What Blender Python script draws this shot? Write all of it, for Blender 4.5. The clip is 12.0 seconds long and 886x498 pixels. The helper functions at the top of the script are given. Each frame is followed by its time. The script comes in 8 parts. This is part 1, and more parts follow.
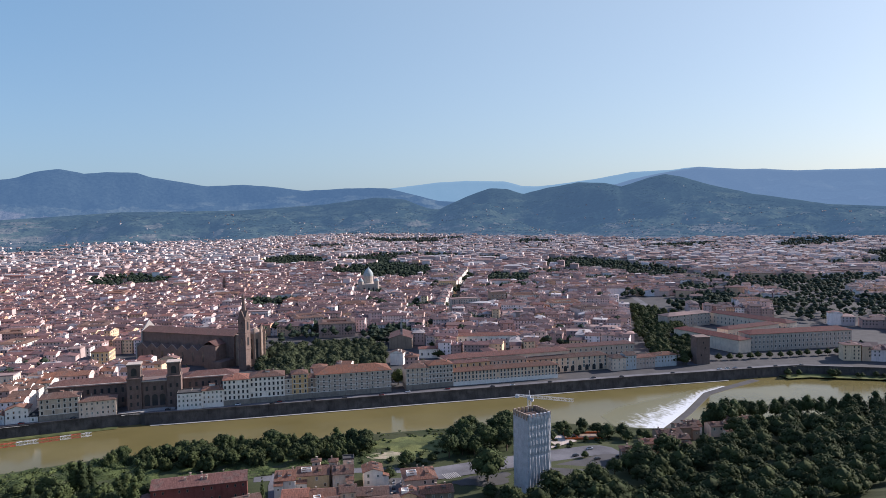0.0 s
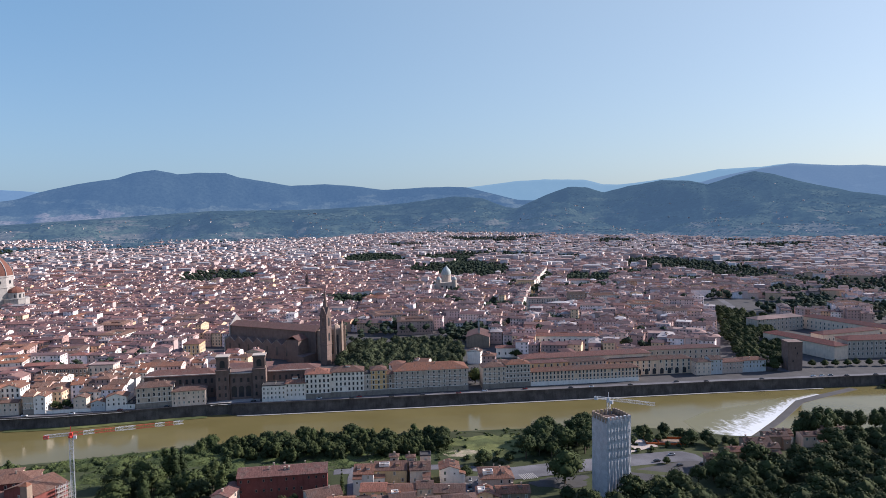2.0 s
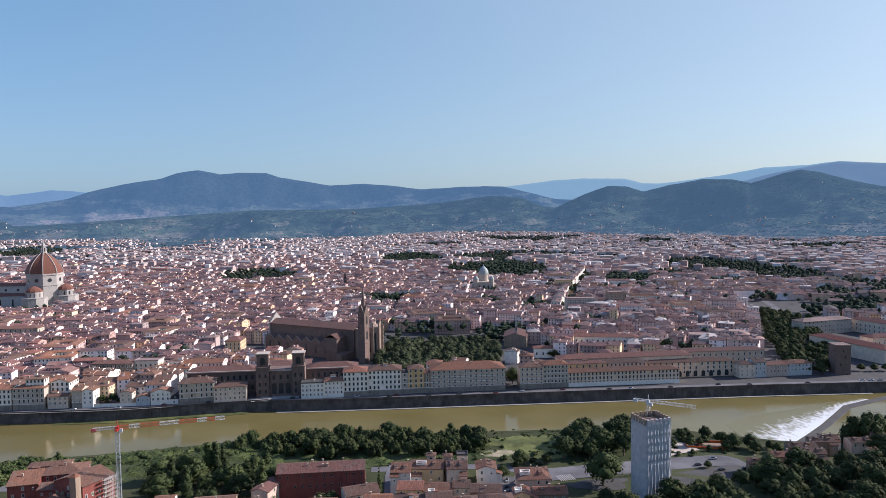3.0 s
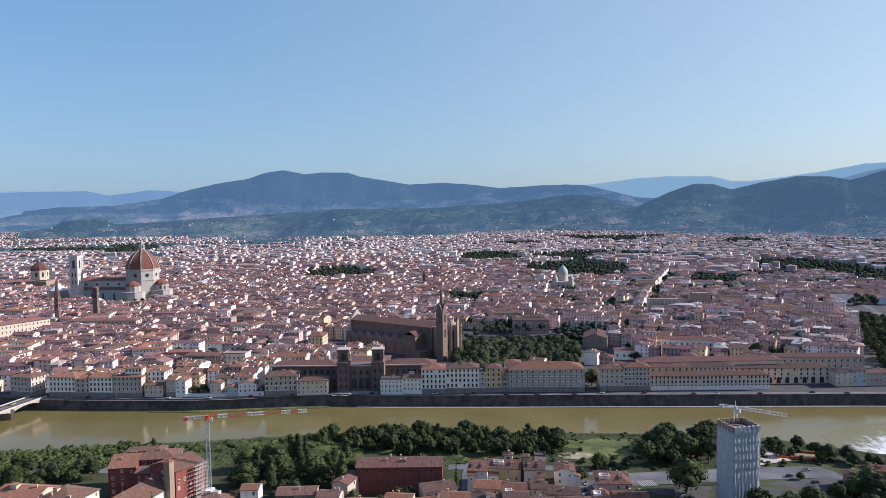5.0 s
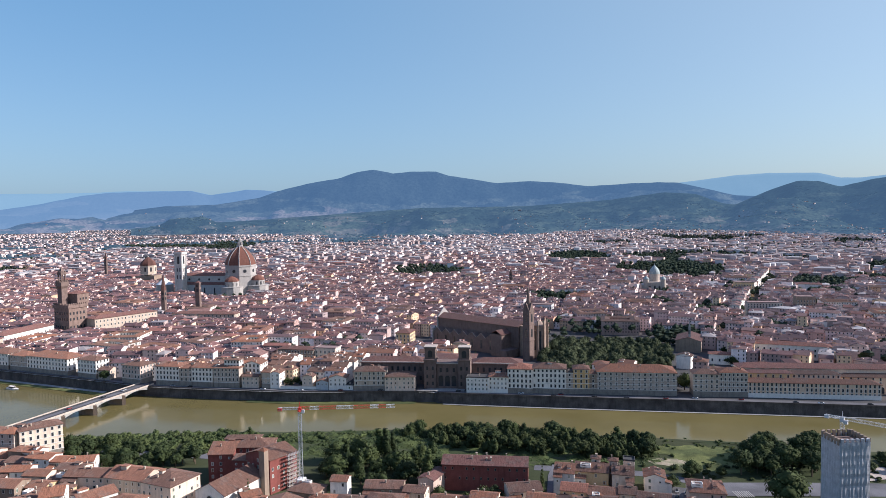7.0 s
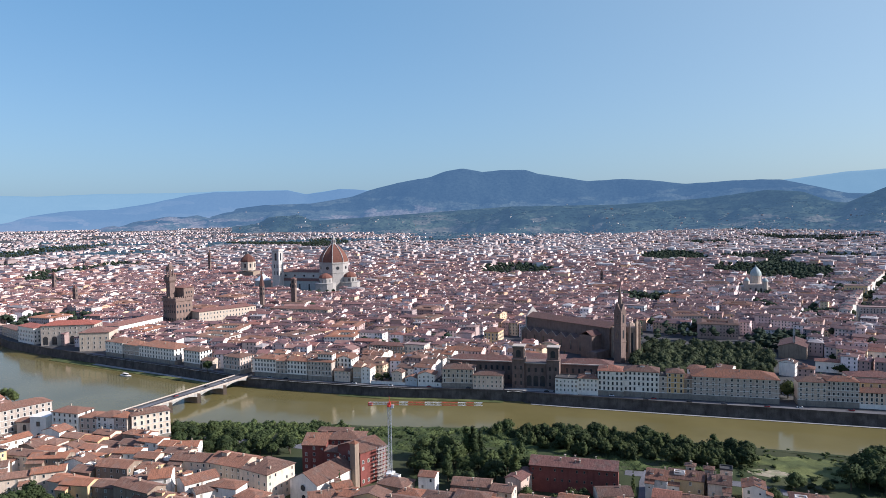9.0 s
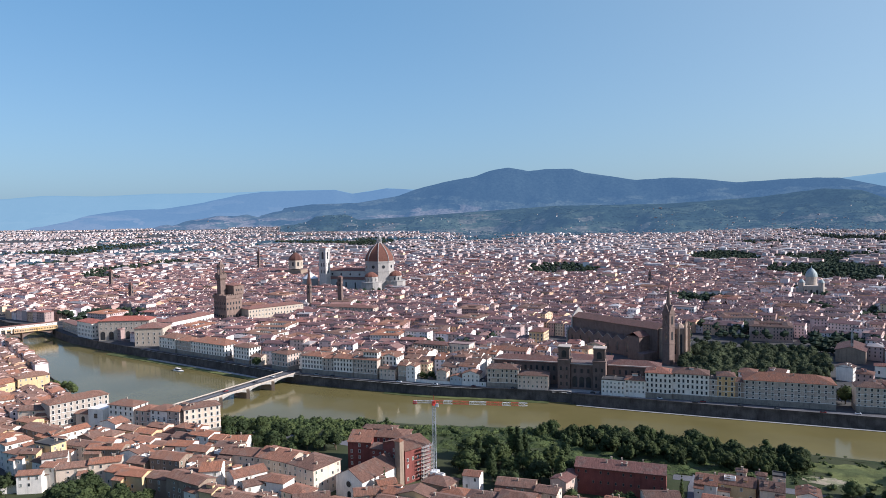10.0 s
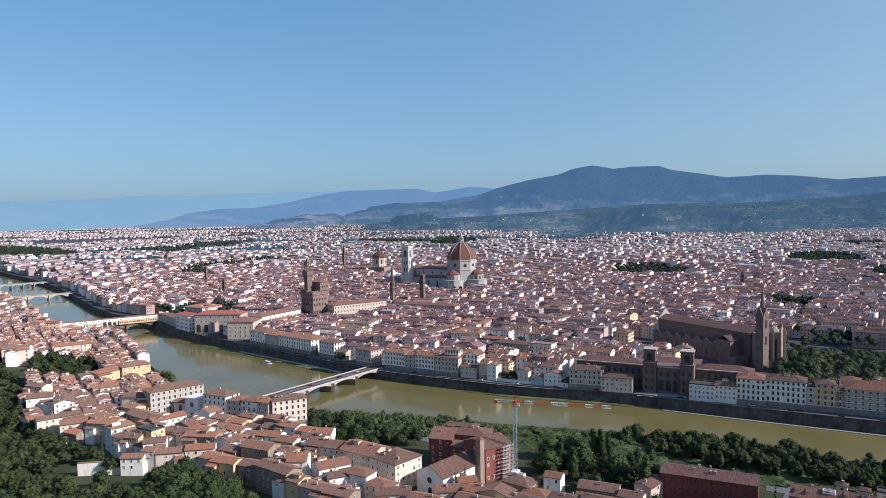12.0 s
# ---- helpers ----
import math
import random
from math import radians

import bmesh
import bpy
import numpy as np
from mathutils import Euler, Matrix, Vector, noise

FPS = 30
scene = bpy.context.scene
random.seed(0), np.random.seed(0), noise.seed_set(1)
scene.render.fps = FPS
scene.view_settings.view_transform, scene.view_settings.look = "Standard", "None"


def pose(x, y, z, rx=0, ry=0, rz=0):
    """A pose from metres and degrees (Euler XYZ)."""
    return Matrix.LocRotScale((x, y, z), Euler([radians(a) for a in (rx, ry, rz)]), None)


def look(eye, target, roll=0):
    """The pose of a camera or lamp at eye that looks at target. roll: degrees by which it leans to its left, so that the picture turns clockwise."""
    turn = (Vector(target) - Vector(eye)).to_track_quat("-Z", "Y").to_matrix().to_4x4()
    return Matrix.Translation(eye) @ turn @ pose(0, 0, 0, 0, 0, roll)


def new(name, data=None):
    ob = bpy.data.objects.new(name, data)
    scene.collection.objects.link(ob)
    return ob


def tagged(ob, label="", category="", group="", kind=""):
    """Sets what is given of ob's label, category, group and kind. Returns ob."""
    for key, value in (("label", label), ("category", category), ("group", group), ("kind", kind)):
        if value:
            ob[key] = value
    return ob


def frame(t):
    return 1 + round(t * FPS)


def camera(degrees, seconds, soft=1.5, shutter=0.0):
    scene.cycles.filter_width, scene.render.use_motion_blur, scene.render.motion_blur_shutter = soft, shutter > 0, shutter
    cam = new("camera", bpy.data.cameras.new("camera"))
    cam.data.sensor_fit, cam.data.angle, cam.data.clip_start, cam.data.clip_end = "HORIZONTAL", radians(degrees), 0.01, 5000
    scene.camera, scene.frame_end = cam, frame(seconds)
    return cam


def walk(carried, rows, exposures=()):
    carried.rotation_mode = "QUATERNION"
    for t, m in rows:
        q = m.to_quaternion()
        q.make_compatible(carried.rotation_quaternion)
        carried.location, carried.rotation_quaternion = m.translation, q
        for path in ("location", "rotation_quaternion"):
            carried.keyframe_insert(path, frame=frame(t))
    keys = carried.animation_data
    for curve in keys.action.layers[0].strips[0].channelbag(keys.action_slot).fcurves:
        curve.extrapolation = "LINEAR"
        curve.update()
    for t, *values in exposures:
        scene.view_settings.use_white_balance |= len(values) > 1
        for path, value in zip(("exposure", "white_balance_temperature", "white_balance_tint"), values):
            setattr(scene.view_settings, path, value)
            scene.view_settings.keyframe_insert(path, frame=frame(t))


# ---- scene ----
# ---------------------------------------------------------------- camera
cam = camera(64.9, 12.0, soft=0.6)
EYE = Vector((88.0, -330.0, 150.0))
HEADING = 4.1          # degrees west of north at the zero of the pan
YAWS = ((0.0, -21.3), (0.5, -19.47), (1.0, -17.89), (1.5, -16.31), (2.0, -14.90), (2.5, -13.35), (3.0, -11.82),
        (4.0, -8.60), (5.0, -5.37), (5.5, -3.52), (6.0, -1.80), (6.5, 0.03), (7.0, 1.78), (8.0, 5.42), (9.0, 9.09),
        (9.5, 11.01), (10.0, 12.80), (10.5, 14.71), (11.0, 16.49), (11.5, 18.40), (12.0, 19.53))


def aim(yaw, pitch=-3.07):
    y, p = radians(yaw + HEADING), radians(pitch)
    return EYE + 100 * Vector((-math.sin(y) * math.cos(p), math.cos(y) * math.cos(p), math.sin(p)))


walk(cam, [(t, look(EYE, aim(yaw), -0.92)) for t, yaw in YAWS], exposures=((0.0, 0.70, 5980, 17.5), (6.0, 0.71, 5850, 15), (10.0, 0.65, 5715, 12), (12.0, 0.54, 5650, 10.5)))

# ---------------------------------------------------------------- light
SUN_BEARING, SUN_HEIGHT = 83.0, 28.0     # degrees east of north, degrees above the horizon
world = bpy.data.worlds.new("sky")
scene.world = world
world.use_nodes = True
wn = world.node_tree
sky = wn.nodes.new("ShaderNodeTexSky")
sky.sky_type, sky.sun_disc = "NISHITA", False
sky.sun_elevation, sky.sun_rotation = radians(SUN_HEIGHT), radians(SUN_BEARING)
sky.altitude, sky.air_density, sky.dust_density, sky.ozone_density = 50, 1.0, 1.5, 3.2
# thin morning haze over the clear sky: bluer high up, paler low down and round the sun, deep overhead
sb, sh = radians(SUN_BEARING), radians(SUN_HEIGHT)
TO_SUN = Vector((math.sin(sb) * math.cos(sh), math.cos(sb) * math.cos(sh), math.sin(sh)))
way = wn.nodes.new("ShaderNodeTexCoord").outputs["Generated"]
haze = []
for axis, lo, hi, ca, cb in (((0, 0, 1), 0.02, 0.34, (3.35, 5.50, 7.10, 1), (2.05, 4.45, 6.60, 1)), (TO_SUN, -0.30, 0.90, None, (5.6, 6.9, 6.9, 1)), ((0, 0, 1), 0.32, 0.95, None, (2.6, 3.7, 8.0, 1))):
    along = wn.nodes.new("ShaderNodeVectorMath")
    along.operation = "DOT_PRODUCT"
    along.inputs[1].default_value = axis
    wn.links.new(way, along.inputs[0])
    ease = wn.nodes.new("ShaderNodeMapRange")
    ease.interpolation_type = "SMOOTHSTEP"
    ease.inputs["From Min"].default_value, ease.inputs["From Max"].default_value = lo, hi
    wn.links.new(along.outputs["Value"], ease.inputs["Value"])
    tint = wn.nodes.new("ShaderNodeMix")
    tint.data_type = "RGBA"
    if ca:
        tint.inputs["A"].default_value = ca
    else:
        wn.links.new(haze[-1], tint.inputs["A"])
    tint.inputs["B"].default_value = cb
    wn.links.new(ease.outputs[0], tint.inputs["Factor"])
    haze.append(tint.outputs["Result"])
veil = wn.nodes.new("ShaderNodeMix")
veil.data_type = "RGBA"
veil.inputs["Factor"].default_value = 0.46
wn.links.new(haze[-1], veil.inputs["B"])
wn.links.new(sky.outputs[0], veil.inputs["A"])
wn.links.new(veil.outputs["Result"], wn.nodes["Background"].inputs[0])
wn.nodes["Background"].inputs[1].default_value = 0.072
sun_data = bpy.data.lights.new("sun", "SUN")
sun_data.energy, sun_data.angle, sun_data.color = 5.0, radians(0.6), (1.0, 0.90, 0.79)
sun = new("sun", sun_data)
sun.matrix_world = look((0, 0, 500), Vector((0, 0, 500)) - 100 * TO_SUN)

# ---------------------------------------------------------------- materials
def material(name, colors, rough=0.85, scale=0.3, amount=0.25, fine=3.0, bump=0.0, pick=None, metal=0.0, spec=0.3, stain=0.0, bump_scale=8.0):
    """A surface whose colour is picked from colors by the object ('object'), the loose piece ('island') or not at all,
    with broad and fine variation in brightness and streaky stains."""
    m = bpy.data.materials.new(name)
    m.use_nodes = True
    t = m.node_tree
    b = t.nodes["Principled BSDF"]
    b.inputs["Roughness"].default_value = rough
    b.inputs["Diffuse Roughness"].default_value = 0.9 if "tiles" in name else 0.0
    b.inputs["Metallic"].default_value = metal
    b.inputs["Specular IOR Level"].default_value = spec
    if pick:
        ramp = t.nodes.new("ShaderNodeValToRGB")
        ramp.color_ramp.interpolation = "CONSTANT"
        e = ramp.color_ramp.elements
        while len(e) < len(colors):
            e.new(0.5)
        for i, c in enumerate(colors):
            e[i].position, e[i].color = i / len(colors), (*c, 1)
        if pick == "object":
            src = t.nodes.new("ShaderNodeObjectInfo").outputs["Random"]
        else:
            src = t.nodes.new("ShaderNodeNewGeometry").outputs["Random Per Island"]
        t.links.new(src, ramp.inputs[0])
        col = ramp.outputs[0]
    else:
        rgb = t.nodes.new("ShaderNodeRGB")
        rgb.outputs[0].default_value = (*colors[0], 1)
        col = rgb.outputs[0]
    geo = t.nodes.new("ShaderNodeNewGeometry")
    broad = t.nodes.new("ShaderNodeTexNoise")
    broad.inputs["Scale"].default_value, broad.inputs["Detail"].default_value = scale, 4
    grain = t.nodes.new("ShaderNodeTexNoise")
    grain.inputs["Scale"].default_value, grain.inputs["Detail"].default_value = fine, 3
    for n in (broad, grain):
        t.links.new(geo.outputs["Position"], n.inputs["Vector"])
    add = t.nodes.new("ShaderNodeMath")
    add.operation = "ADD"
    t.links.new(broad.outputs["Fac"], add.inputs[0])
    t.links.new(grain.outputs["Fac"], add.inputs[1])
    rng = t.nodes.new("ShaderNodeMapRange")
    rng.inputs["From Min"].default_value, rng.inputs["From Max"].default_value = 0.72, 1.28
    rng.inputs["To Min"].default_value, rng.inputs["To Max"].default_value = 1 - amount, 1 + amount
    t.links.new(add.outputs[0], rng.inputs["Value"])
    mul = t.nodes.new("ShaderNodeVectorMath")
    mul.operation = "MULTIPLY"
    t.links.new(col, mul.inputs[0])
    t.links.new(rng.outputs[0], mul.inputs[1])
    out = mul.outputs[0]
    if not pick and len(colors) > 1:
        mix = t.nodes.new("ShaderNodeMix")
        mix.data_type = "RGBA"
        patch = t.nodes.new("ShaderNodeTexNoise")
        patch.inputs["Scale"].default_value, patch.inputs["Detail"].default_value = scale * 0.6, 6
        t.links.new(geo.outputs["Position"], patch.inputs["Vector"])
        edge = t.nodes.new("ShaderNodeMapRange")
        edge.inputs["From Min"].default_value, edge.inputs["From Max"].default_value = 0.42, 0.58
        t.links.new(patch.outputs["Fac"], edge.inputs["Value"])
        t.links.new(edge.outputs[0], mix.inputs["Factor"])
        mul2 = t.nodes.new("ShaderNodeVectorMath")
        mul2.operation = "MULTIPLY"
        mul2.inputs[0].default_value = colors[1]
        t.links.new(rng.outputs[0], mul2.inputs[1])
        t.links.new(out, mix.inputs["A"])
        t.links.new(mul2.outputs[0], mix.inputs["B"])
        out = mix.outputs["Result"]
    if stain:
        squeeze = t.nodes.new("ShaderNodeMapping")
        squeeze.inputs["Scale"].default_value = (0.9, 0.9, 0.12)
        t.links.new(geo.outputs["Position"], squeeze.inputs["Vector"])
        streak = t.nodes.new("ShaderNodeTexNoise")
        streak.inputs["Scale"].default_value, streak.inputs["Detail"].default_value = 0.8, 5
        t.links.new(squeeze.outputs[0], streak.inputs["Vector"])
        sr = t.nodes.new("ShaderNodeMapRange")
        sr.inputs["From Min"].default_value, sr.inputs["From Max"].default_value = 0.5, 0.75
        sr.inputs["To Min"].default_value, sr.inputs["To Max"].default_value = 1.0, 1.0 - stain
        t.links.new(streak.outputs["Fac"], sr.inputs["Value"])
        mul3 = t.nodes.new("ShaderNodeVectorMath")
        mul3.operation = "MULTIPLY"
        t.links.new(out, mul3.inputs[0])
        t.links.new(sr.outputs[0], mul3.inputs[1])
        out = mul3.outputs[0]
    t.links.new(out, b.inputs["Base Color"])
    if bump:
        bn = t.nodes.new("ShaderNodeBump")
        bn.inputs["Strength"].default_value, bn.inputs["Distance"].default_value = bump, 0.15
        bt = t.nodes.new("ShaderNodeTexNoise")
        bt.inputs["Scale"].default_value, bt.inputs["Detail"].default_value = bump_scale, 4
        t.links.new(geo.outputs["Position"], bt.inputs["Vector"])
        t.links.new(bt.outputs["Fac"], bn.inputs["Height"])
        t.links.new(bn.outputs[0], b.inputs["Normal"])
    return m


# STUCCO, PALE and TILES lean to mauve: haze over the city put into colour
STUCCO = ((0.632, 0.458, 0.381), (0.734, 0.585, 0.546), (0.479, 0.322, 0.268), (0.714, 0.556, 0.494), (0.592, 0.390, 0.258), (0.796, 0.663, 0.639),
          (0.510, 0.370, 0.340), (0.653, 0.487, 0.433), (0.571, 0.419, 0.391), (0.734, 0.536, 0.350), (0.816, 0.702, 0.680), (0.428, 0.283, 0.247), (0.816, 0.741, 0.742), (0.673, 0.487, 0.433), (0.816, 0.722, 0.680), (0.367, 0.263, 0.237), (0.816, 0.692, 0.628))
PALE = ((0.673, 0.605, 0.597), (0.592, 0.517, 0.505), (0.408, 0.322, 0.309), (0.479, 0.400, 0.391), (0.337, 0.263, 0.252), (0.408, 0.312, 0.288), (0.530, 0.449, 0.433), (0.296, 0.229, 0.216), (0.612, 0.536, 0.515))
TILES = ((0.163, 0.080, 0.071), (0.114, 0.063, 0.063), (0.204, 0.103, 0.091), (0.100, 0.060, 0.062), (0.148, 0.083, 0.080), (0.230, 0.101, 0.079),
         (0.129, 0.072, 0.072), (0.182, 0.100, 0.095), (0.240, 0.136, 0.114), (0.135, 0.084, 0.082))
NEAR_TILES = ((0.202, 0.104, 0.071), (0.167, 0.092, 0.067), (0.232, 0.115, 0.077), (0.153, 0.089, 0.067), (0.193, 0.110, 0.080), (0.252, 0.115, 0.071), (0.146, 0.087, 0.067))
wall_m = material("stucco", STUCCO, pick="object", stain=0.25, amount=0.12)
wall_city_m = material("stucco_city", STUCCO, pick="island", stain=0.2, amount=0.12)
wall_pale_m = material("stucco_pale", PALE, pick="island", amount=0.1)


def tile_material(name, colors, patch=0.5):
    """Old clay tiles: a colour for each roof, rows running down the slope, patches of newer and lichen-grey tiles."""
    m = bpy.data.materials.new(name)
    m.use_nodes = True
    t = m.node_tree
    b = t.nodes["Principled BSDF"]
    b.inputs["Roughness"].default_value, b.inputs["Specular IOR Level"].default_value, b.inputs["Diffuse Roughness"].default_value = 0.9, 0.15, 1.0
    ramp = t.nodes.new("ShaderNodeValToRGB")
    ramp.color_ramp.interpolation = "CONSTANT"
    e = ramp.color_ramp.elements
    while len(e) < len(colors):
        e.new(0.5)
    for i, c in enumerate(colors):
        e[i].position, e[i].color = i / len(colors), (*c, 1)
    t.links.new(t.nodes.new("ShaderNodeObjectInfo").outputs["Random"], ramp.inputs[0])
    at = t.nodes.new("ShaderNodeTexCoord").outputs["Object"]
    def speckle(stretch, scale, detail, lo, hi, a, z):
        mp = t.nodes.new("ShaderNodeMapping")
        mp.inputs["Scale"].default_value = stretch
        t.links.new(at, mp.inputs["Vector"])
        n = t.nodes.new("ShaderNodeTexNoise")
        n.inputs["Scale"].default_value, n.inputs["Detail"].default_value, n.inputs["Roughness"].default_value = scale, detail, 0.65
        t.links.new(mp.outputs[0], n.inputs["Vector"])
        r = t.nodes.new("ShaderNodeMapRange")
        r.inputs["From Min"].default_value, r.inputs["From Max"].default_value = lo, hi
        r.inputs["To Min"].default_value, r.inputs["To Max"].default_value = a, z
        t.links.new(n.outputs["Fac"], r.inputs["Value"])
        return r.outputs[0]
    rows = speckle((2.4, 0.3, 0.3), 1.0, 4, 0.35, 0.65, 0.72, 1.28)
    spots = speckle((1, 1, 1), 1.3, 4, 0.35, 0.65, 0.78, 1.22)
    both = t.nodes.new("ShaderNodeMath")
    both.operation = "MULTIPLY"
    t.links.new(rows, both.inputs[0])
    t.links.new(spots, both.inputs[1])
    mul = t.nodes.new("ShaderNodeVectorMath")
    mul.operation = "MULTIPLY"
    t.links.new(ramp.outputs[0], mul.inputs[0])
    t.links.new(both.outputs[0], mul.inputs[1])
    mix = t.nodes.new("ShaderNodeMix")
    mix.data_type = "RGBA"
    t.links.new(speckle((1, 1, 1), 0.22, 5, 0.52, 0.62, 0.0, patch), mix.inputs["Factor"])
    t.links.new(mul.outputs[0], mix.inputs["A"])
    grey = t.nodes.new("ShaderNodeVectorMath")
    grey.operation = "MULTIPLY"
    grey.inputs[0].default_value = (0.16, 0.125, 0.105)
    t.links.new(both.outputs[0], grey.inputs[1])
    t.links.new(grey.outputs[0], mix.inputs["B"])
    t.links.new(mix.outputs["Result"], b.inputs["Base Color"])
    bn = t.nodes.new("ShaderNodeBump")
    bn.inputs["Strength"].default_value, bn.inputs["Distance"].default_value = 0.5, 0.12
    t.links.new(rows, bn.inputs["Height"])
    t.links.new(bn.outputs[0], b.inputs["Normal"])
    return m


roof_m = tile_material("roof_tiles", NEAR_TILES)
roof_quarter_m = material("roof_tiles_quarter", NEAR_TILES, pick="island", amount=0.35, fine=1.2, scale=0.2)
roof_city_m = material("roof_tiles_city", TILES, pick="island", amount=0.3, fine=1.2, scale=0.2)
# grey roofs, lightened to put the far city's haze into the base colour
roof_grey_haze_m = material("roof_grey_haze", ((0.30, 0.27, 0.26), (0.36, 0.34, 0.33), (0.24, 0.165, 0.145), (0.26, 0.23, 0.22), (0.27, 0.175, 0.15), (0.23, 0.155, 0.135)), pick="island", amount=0.2)
glass_m = material("window_dark", ((0.032, 0.035, 0.04),), rough=0.25, spec=0.5, amount=0.3)
ground_m = material("ground_earth", ((0.044, 0.055, 0.026), (0.064, 0.069, 0.036)), spec=0.05, scale=0.03, amount=0.4)
paving_m = material("paving", ((0.075, 0.072, 0.070),), spec=0.1, scale=0.1, amount=0.2)
asphalt_m = material("asphalt", ((0.140, 0.137, 0.142), (0.110, 0.107, 0.111)), spec=0.1, scale=0.08, amount=0.3)
quay_m = material("quay_stone", ((0.062, 0.052, 0.047), (0.094, 0.081, 0.072)), scale=0.2, amount=0.35, stain=0.4)
stone_m = material("pale_stone", ((0.42, 0.355, 0.295),), scale=0.3, amount=0.2, stain=0.3)
white_m = material("white_marble", ((0.34, 0.315, 0.29),), scale=0.3, amount=0.12, stain=0.2)
brown_m = material("brown_stone", ((0.160, 0.112, 0.094),), scale=0.3, amount=0.25, stain=0.3)
dark_tile_m = tile_material("old_roof_tiles", ((0.170, 0.090, 0.074), (0.145, 0.084, 0.072), (0.190, 0.095, 0.078)))
basilica_tile_m = tile_material("basilica_roof_tiles", ((0.215, 0.120, 0.095),), 0.3)
dome_m = material("dome_tiles", ((0.20, 0.084, 0.058),), scale=0.4, amount=0.2)
red_m = material("red_stucco", ((0.19, 0.058, 0.047),), scale=0.3, amount=0.2, stain=0.3)
yellow_m = material("yellow_stucco", ((0.60, 0.43, 0.235),), amount=0.12, stain=0.2)
cream_m = material("cream_stucco", ((0.66, 0.53, 0.415),), amount=0.12, stain=0.25)
plaster_white_m = material("white_stucco", ((0.78, 0.72, 0.64),), amount=0.1, stain=0.2)
sheet_m = material("scaffold_sheet", ((0.40, 0.40, 0.41),), rough=0.6, scale=0.4, amount=0.2, bump=0.8, bump_scale=0.6)
leaf_m = material("leaves", ((0.037, 0.050, 0.020), (0.047, 0.062, 0.023), (0.031, 0.043, 0.018), (0.054, 0.069, 0.025), (0.039, 0.053, 0.021)), rough=0.8, spec=0.08, pick="object", amount=0.35, fine=1.3, scale=0.2, bump=0.35, bump_scale=1.6)
leaf_wood_m = material("leaves_wood", ((0.047, 0.058, 0.022), (0.032, 0.042, 0.018)), rough=0.85, spec=0.08, amount=0.4, fine=1.3, scale=0.14, bump=0.35, bump_scale=1.6)
# bluish leaf colour puts distance haze into the far trees
leaf_far_m = material("leaves_far_hazed", ((0.026, 0.037, 0.024), (0.036, 0.047, 0.028)), rough=0.85, spec=0.08, amount=0.4, fine=1.0, scale=0.1)
leaf_garden_m = material("leaves_garden", ((0.056, 0.067, 0.034), (0.041, 0.051, 0.027)), rough=0.85, spec=0.08, amount=0.35, fine=1.3, scale=0.1, bump=0.3, bump_scale=1.6)
shrub_m = material("bank_shrubs", ((0.080, 0.099, 0.035), (0.050, 0.067, 0.026)), rough=0.85, spec=0.08, amount=0.35, fine=1.3, scale=0.1, bump=0.35, bump_scale=1.8)
bark_m = material("bark", ((0.10, 0.075, 0.05),), fine=6)
grass_m = material("grass", ((0.128, 0.138, 0.052), (0.074, 0.086, 0.036)), spec=0.05, scale=0.12, amount=0.4)
steel_red_m = material("red_steel", ((0.55, 0.06, 0.04),), rough=0.5)
steel_m = material("grey_steel", ((0.5, 0.5, 0.5),), rough=0.5)
white_steel_m = material("white_steel", ((0.72, 0.72, 0.72),), rough=0.5)


def water_material():
    m = bpy.data.materials.new("river_water")
    m.use_nodes = True
    t = m.node_tree
    b = t.nodes["Principled BSDF"]
    b.inputs["Roughness"].default_value = 0.12
    b.inputs["IOR"].default_value = 1.33
    b.inputs["Specular IOR Level"].default_value = 0.40
    geo = t.nodes.new("ShaderNodeNewGeometry")
    n = t.nodes.new("ShaderNodeTexNoise")
    n.inputs["Scale"].default_value, n.inputs["Detail"].default_value = 0.02, 4
    t.links.new(geo.outputs["Position"], n.inputs["Vector"])
    r = t.nodes.new("ShaderNodeValToRGB")
    r.color_ramp.elements[0].position, r.color_ramp.elements[0].color = 0.35, (0.125, 0.103, 0.038, 1)
    r.color_ramp.elements[1].position, r.color_ramp.elements[1].color = 0.65, (0.153, 0.127, 0.050, 1)
    t.links.new(n.outputs["Fac"], r.inputs[0])
    t.links.new(r.outputs[0], b.inputs["Base Color"])
    w = t.nodes.new("ShaderNodeTexNoise")
    w.inputs["Scale"].default_value, w.inputs["Detail"].default_value = 0.5, 3
    t.links.new(geo.outputs["Position"], w.inputs["Vector"])
    bn = t.nodes.new("ShaderNodeBump")
    bn.inputs["Strength"].default_value, bn.inputs["Distance"].default_value = 0.12, 0.2
    t.links.new(w.outputs["Fac"], bn.inputs["Height"])
    t.links.new(bn.outputs[0], b.inputs["Normal"])
    return m


water_m = water_material()


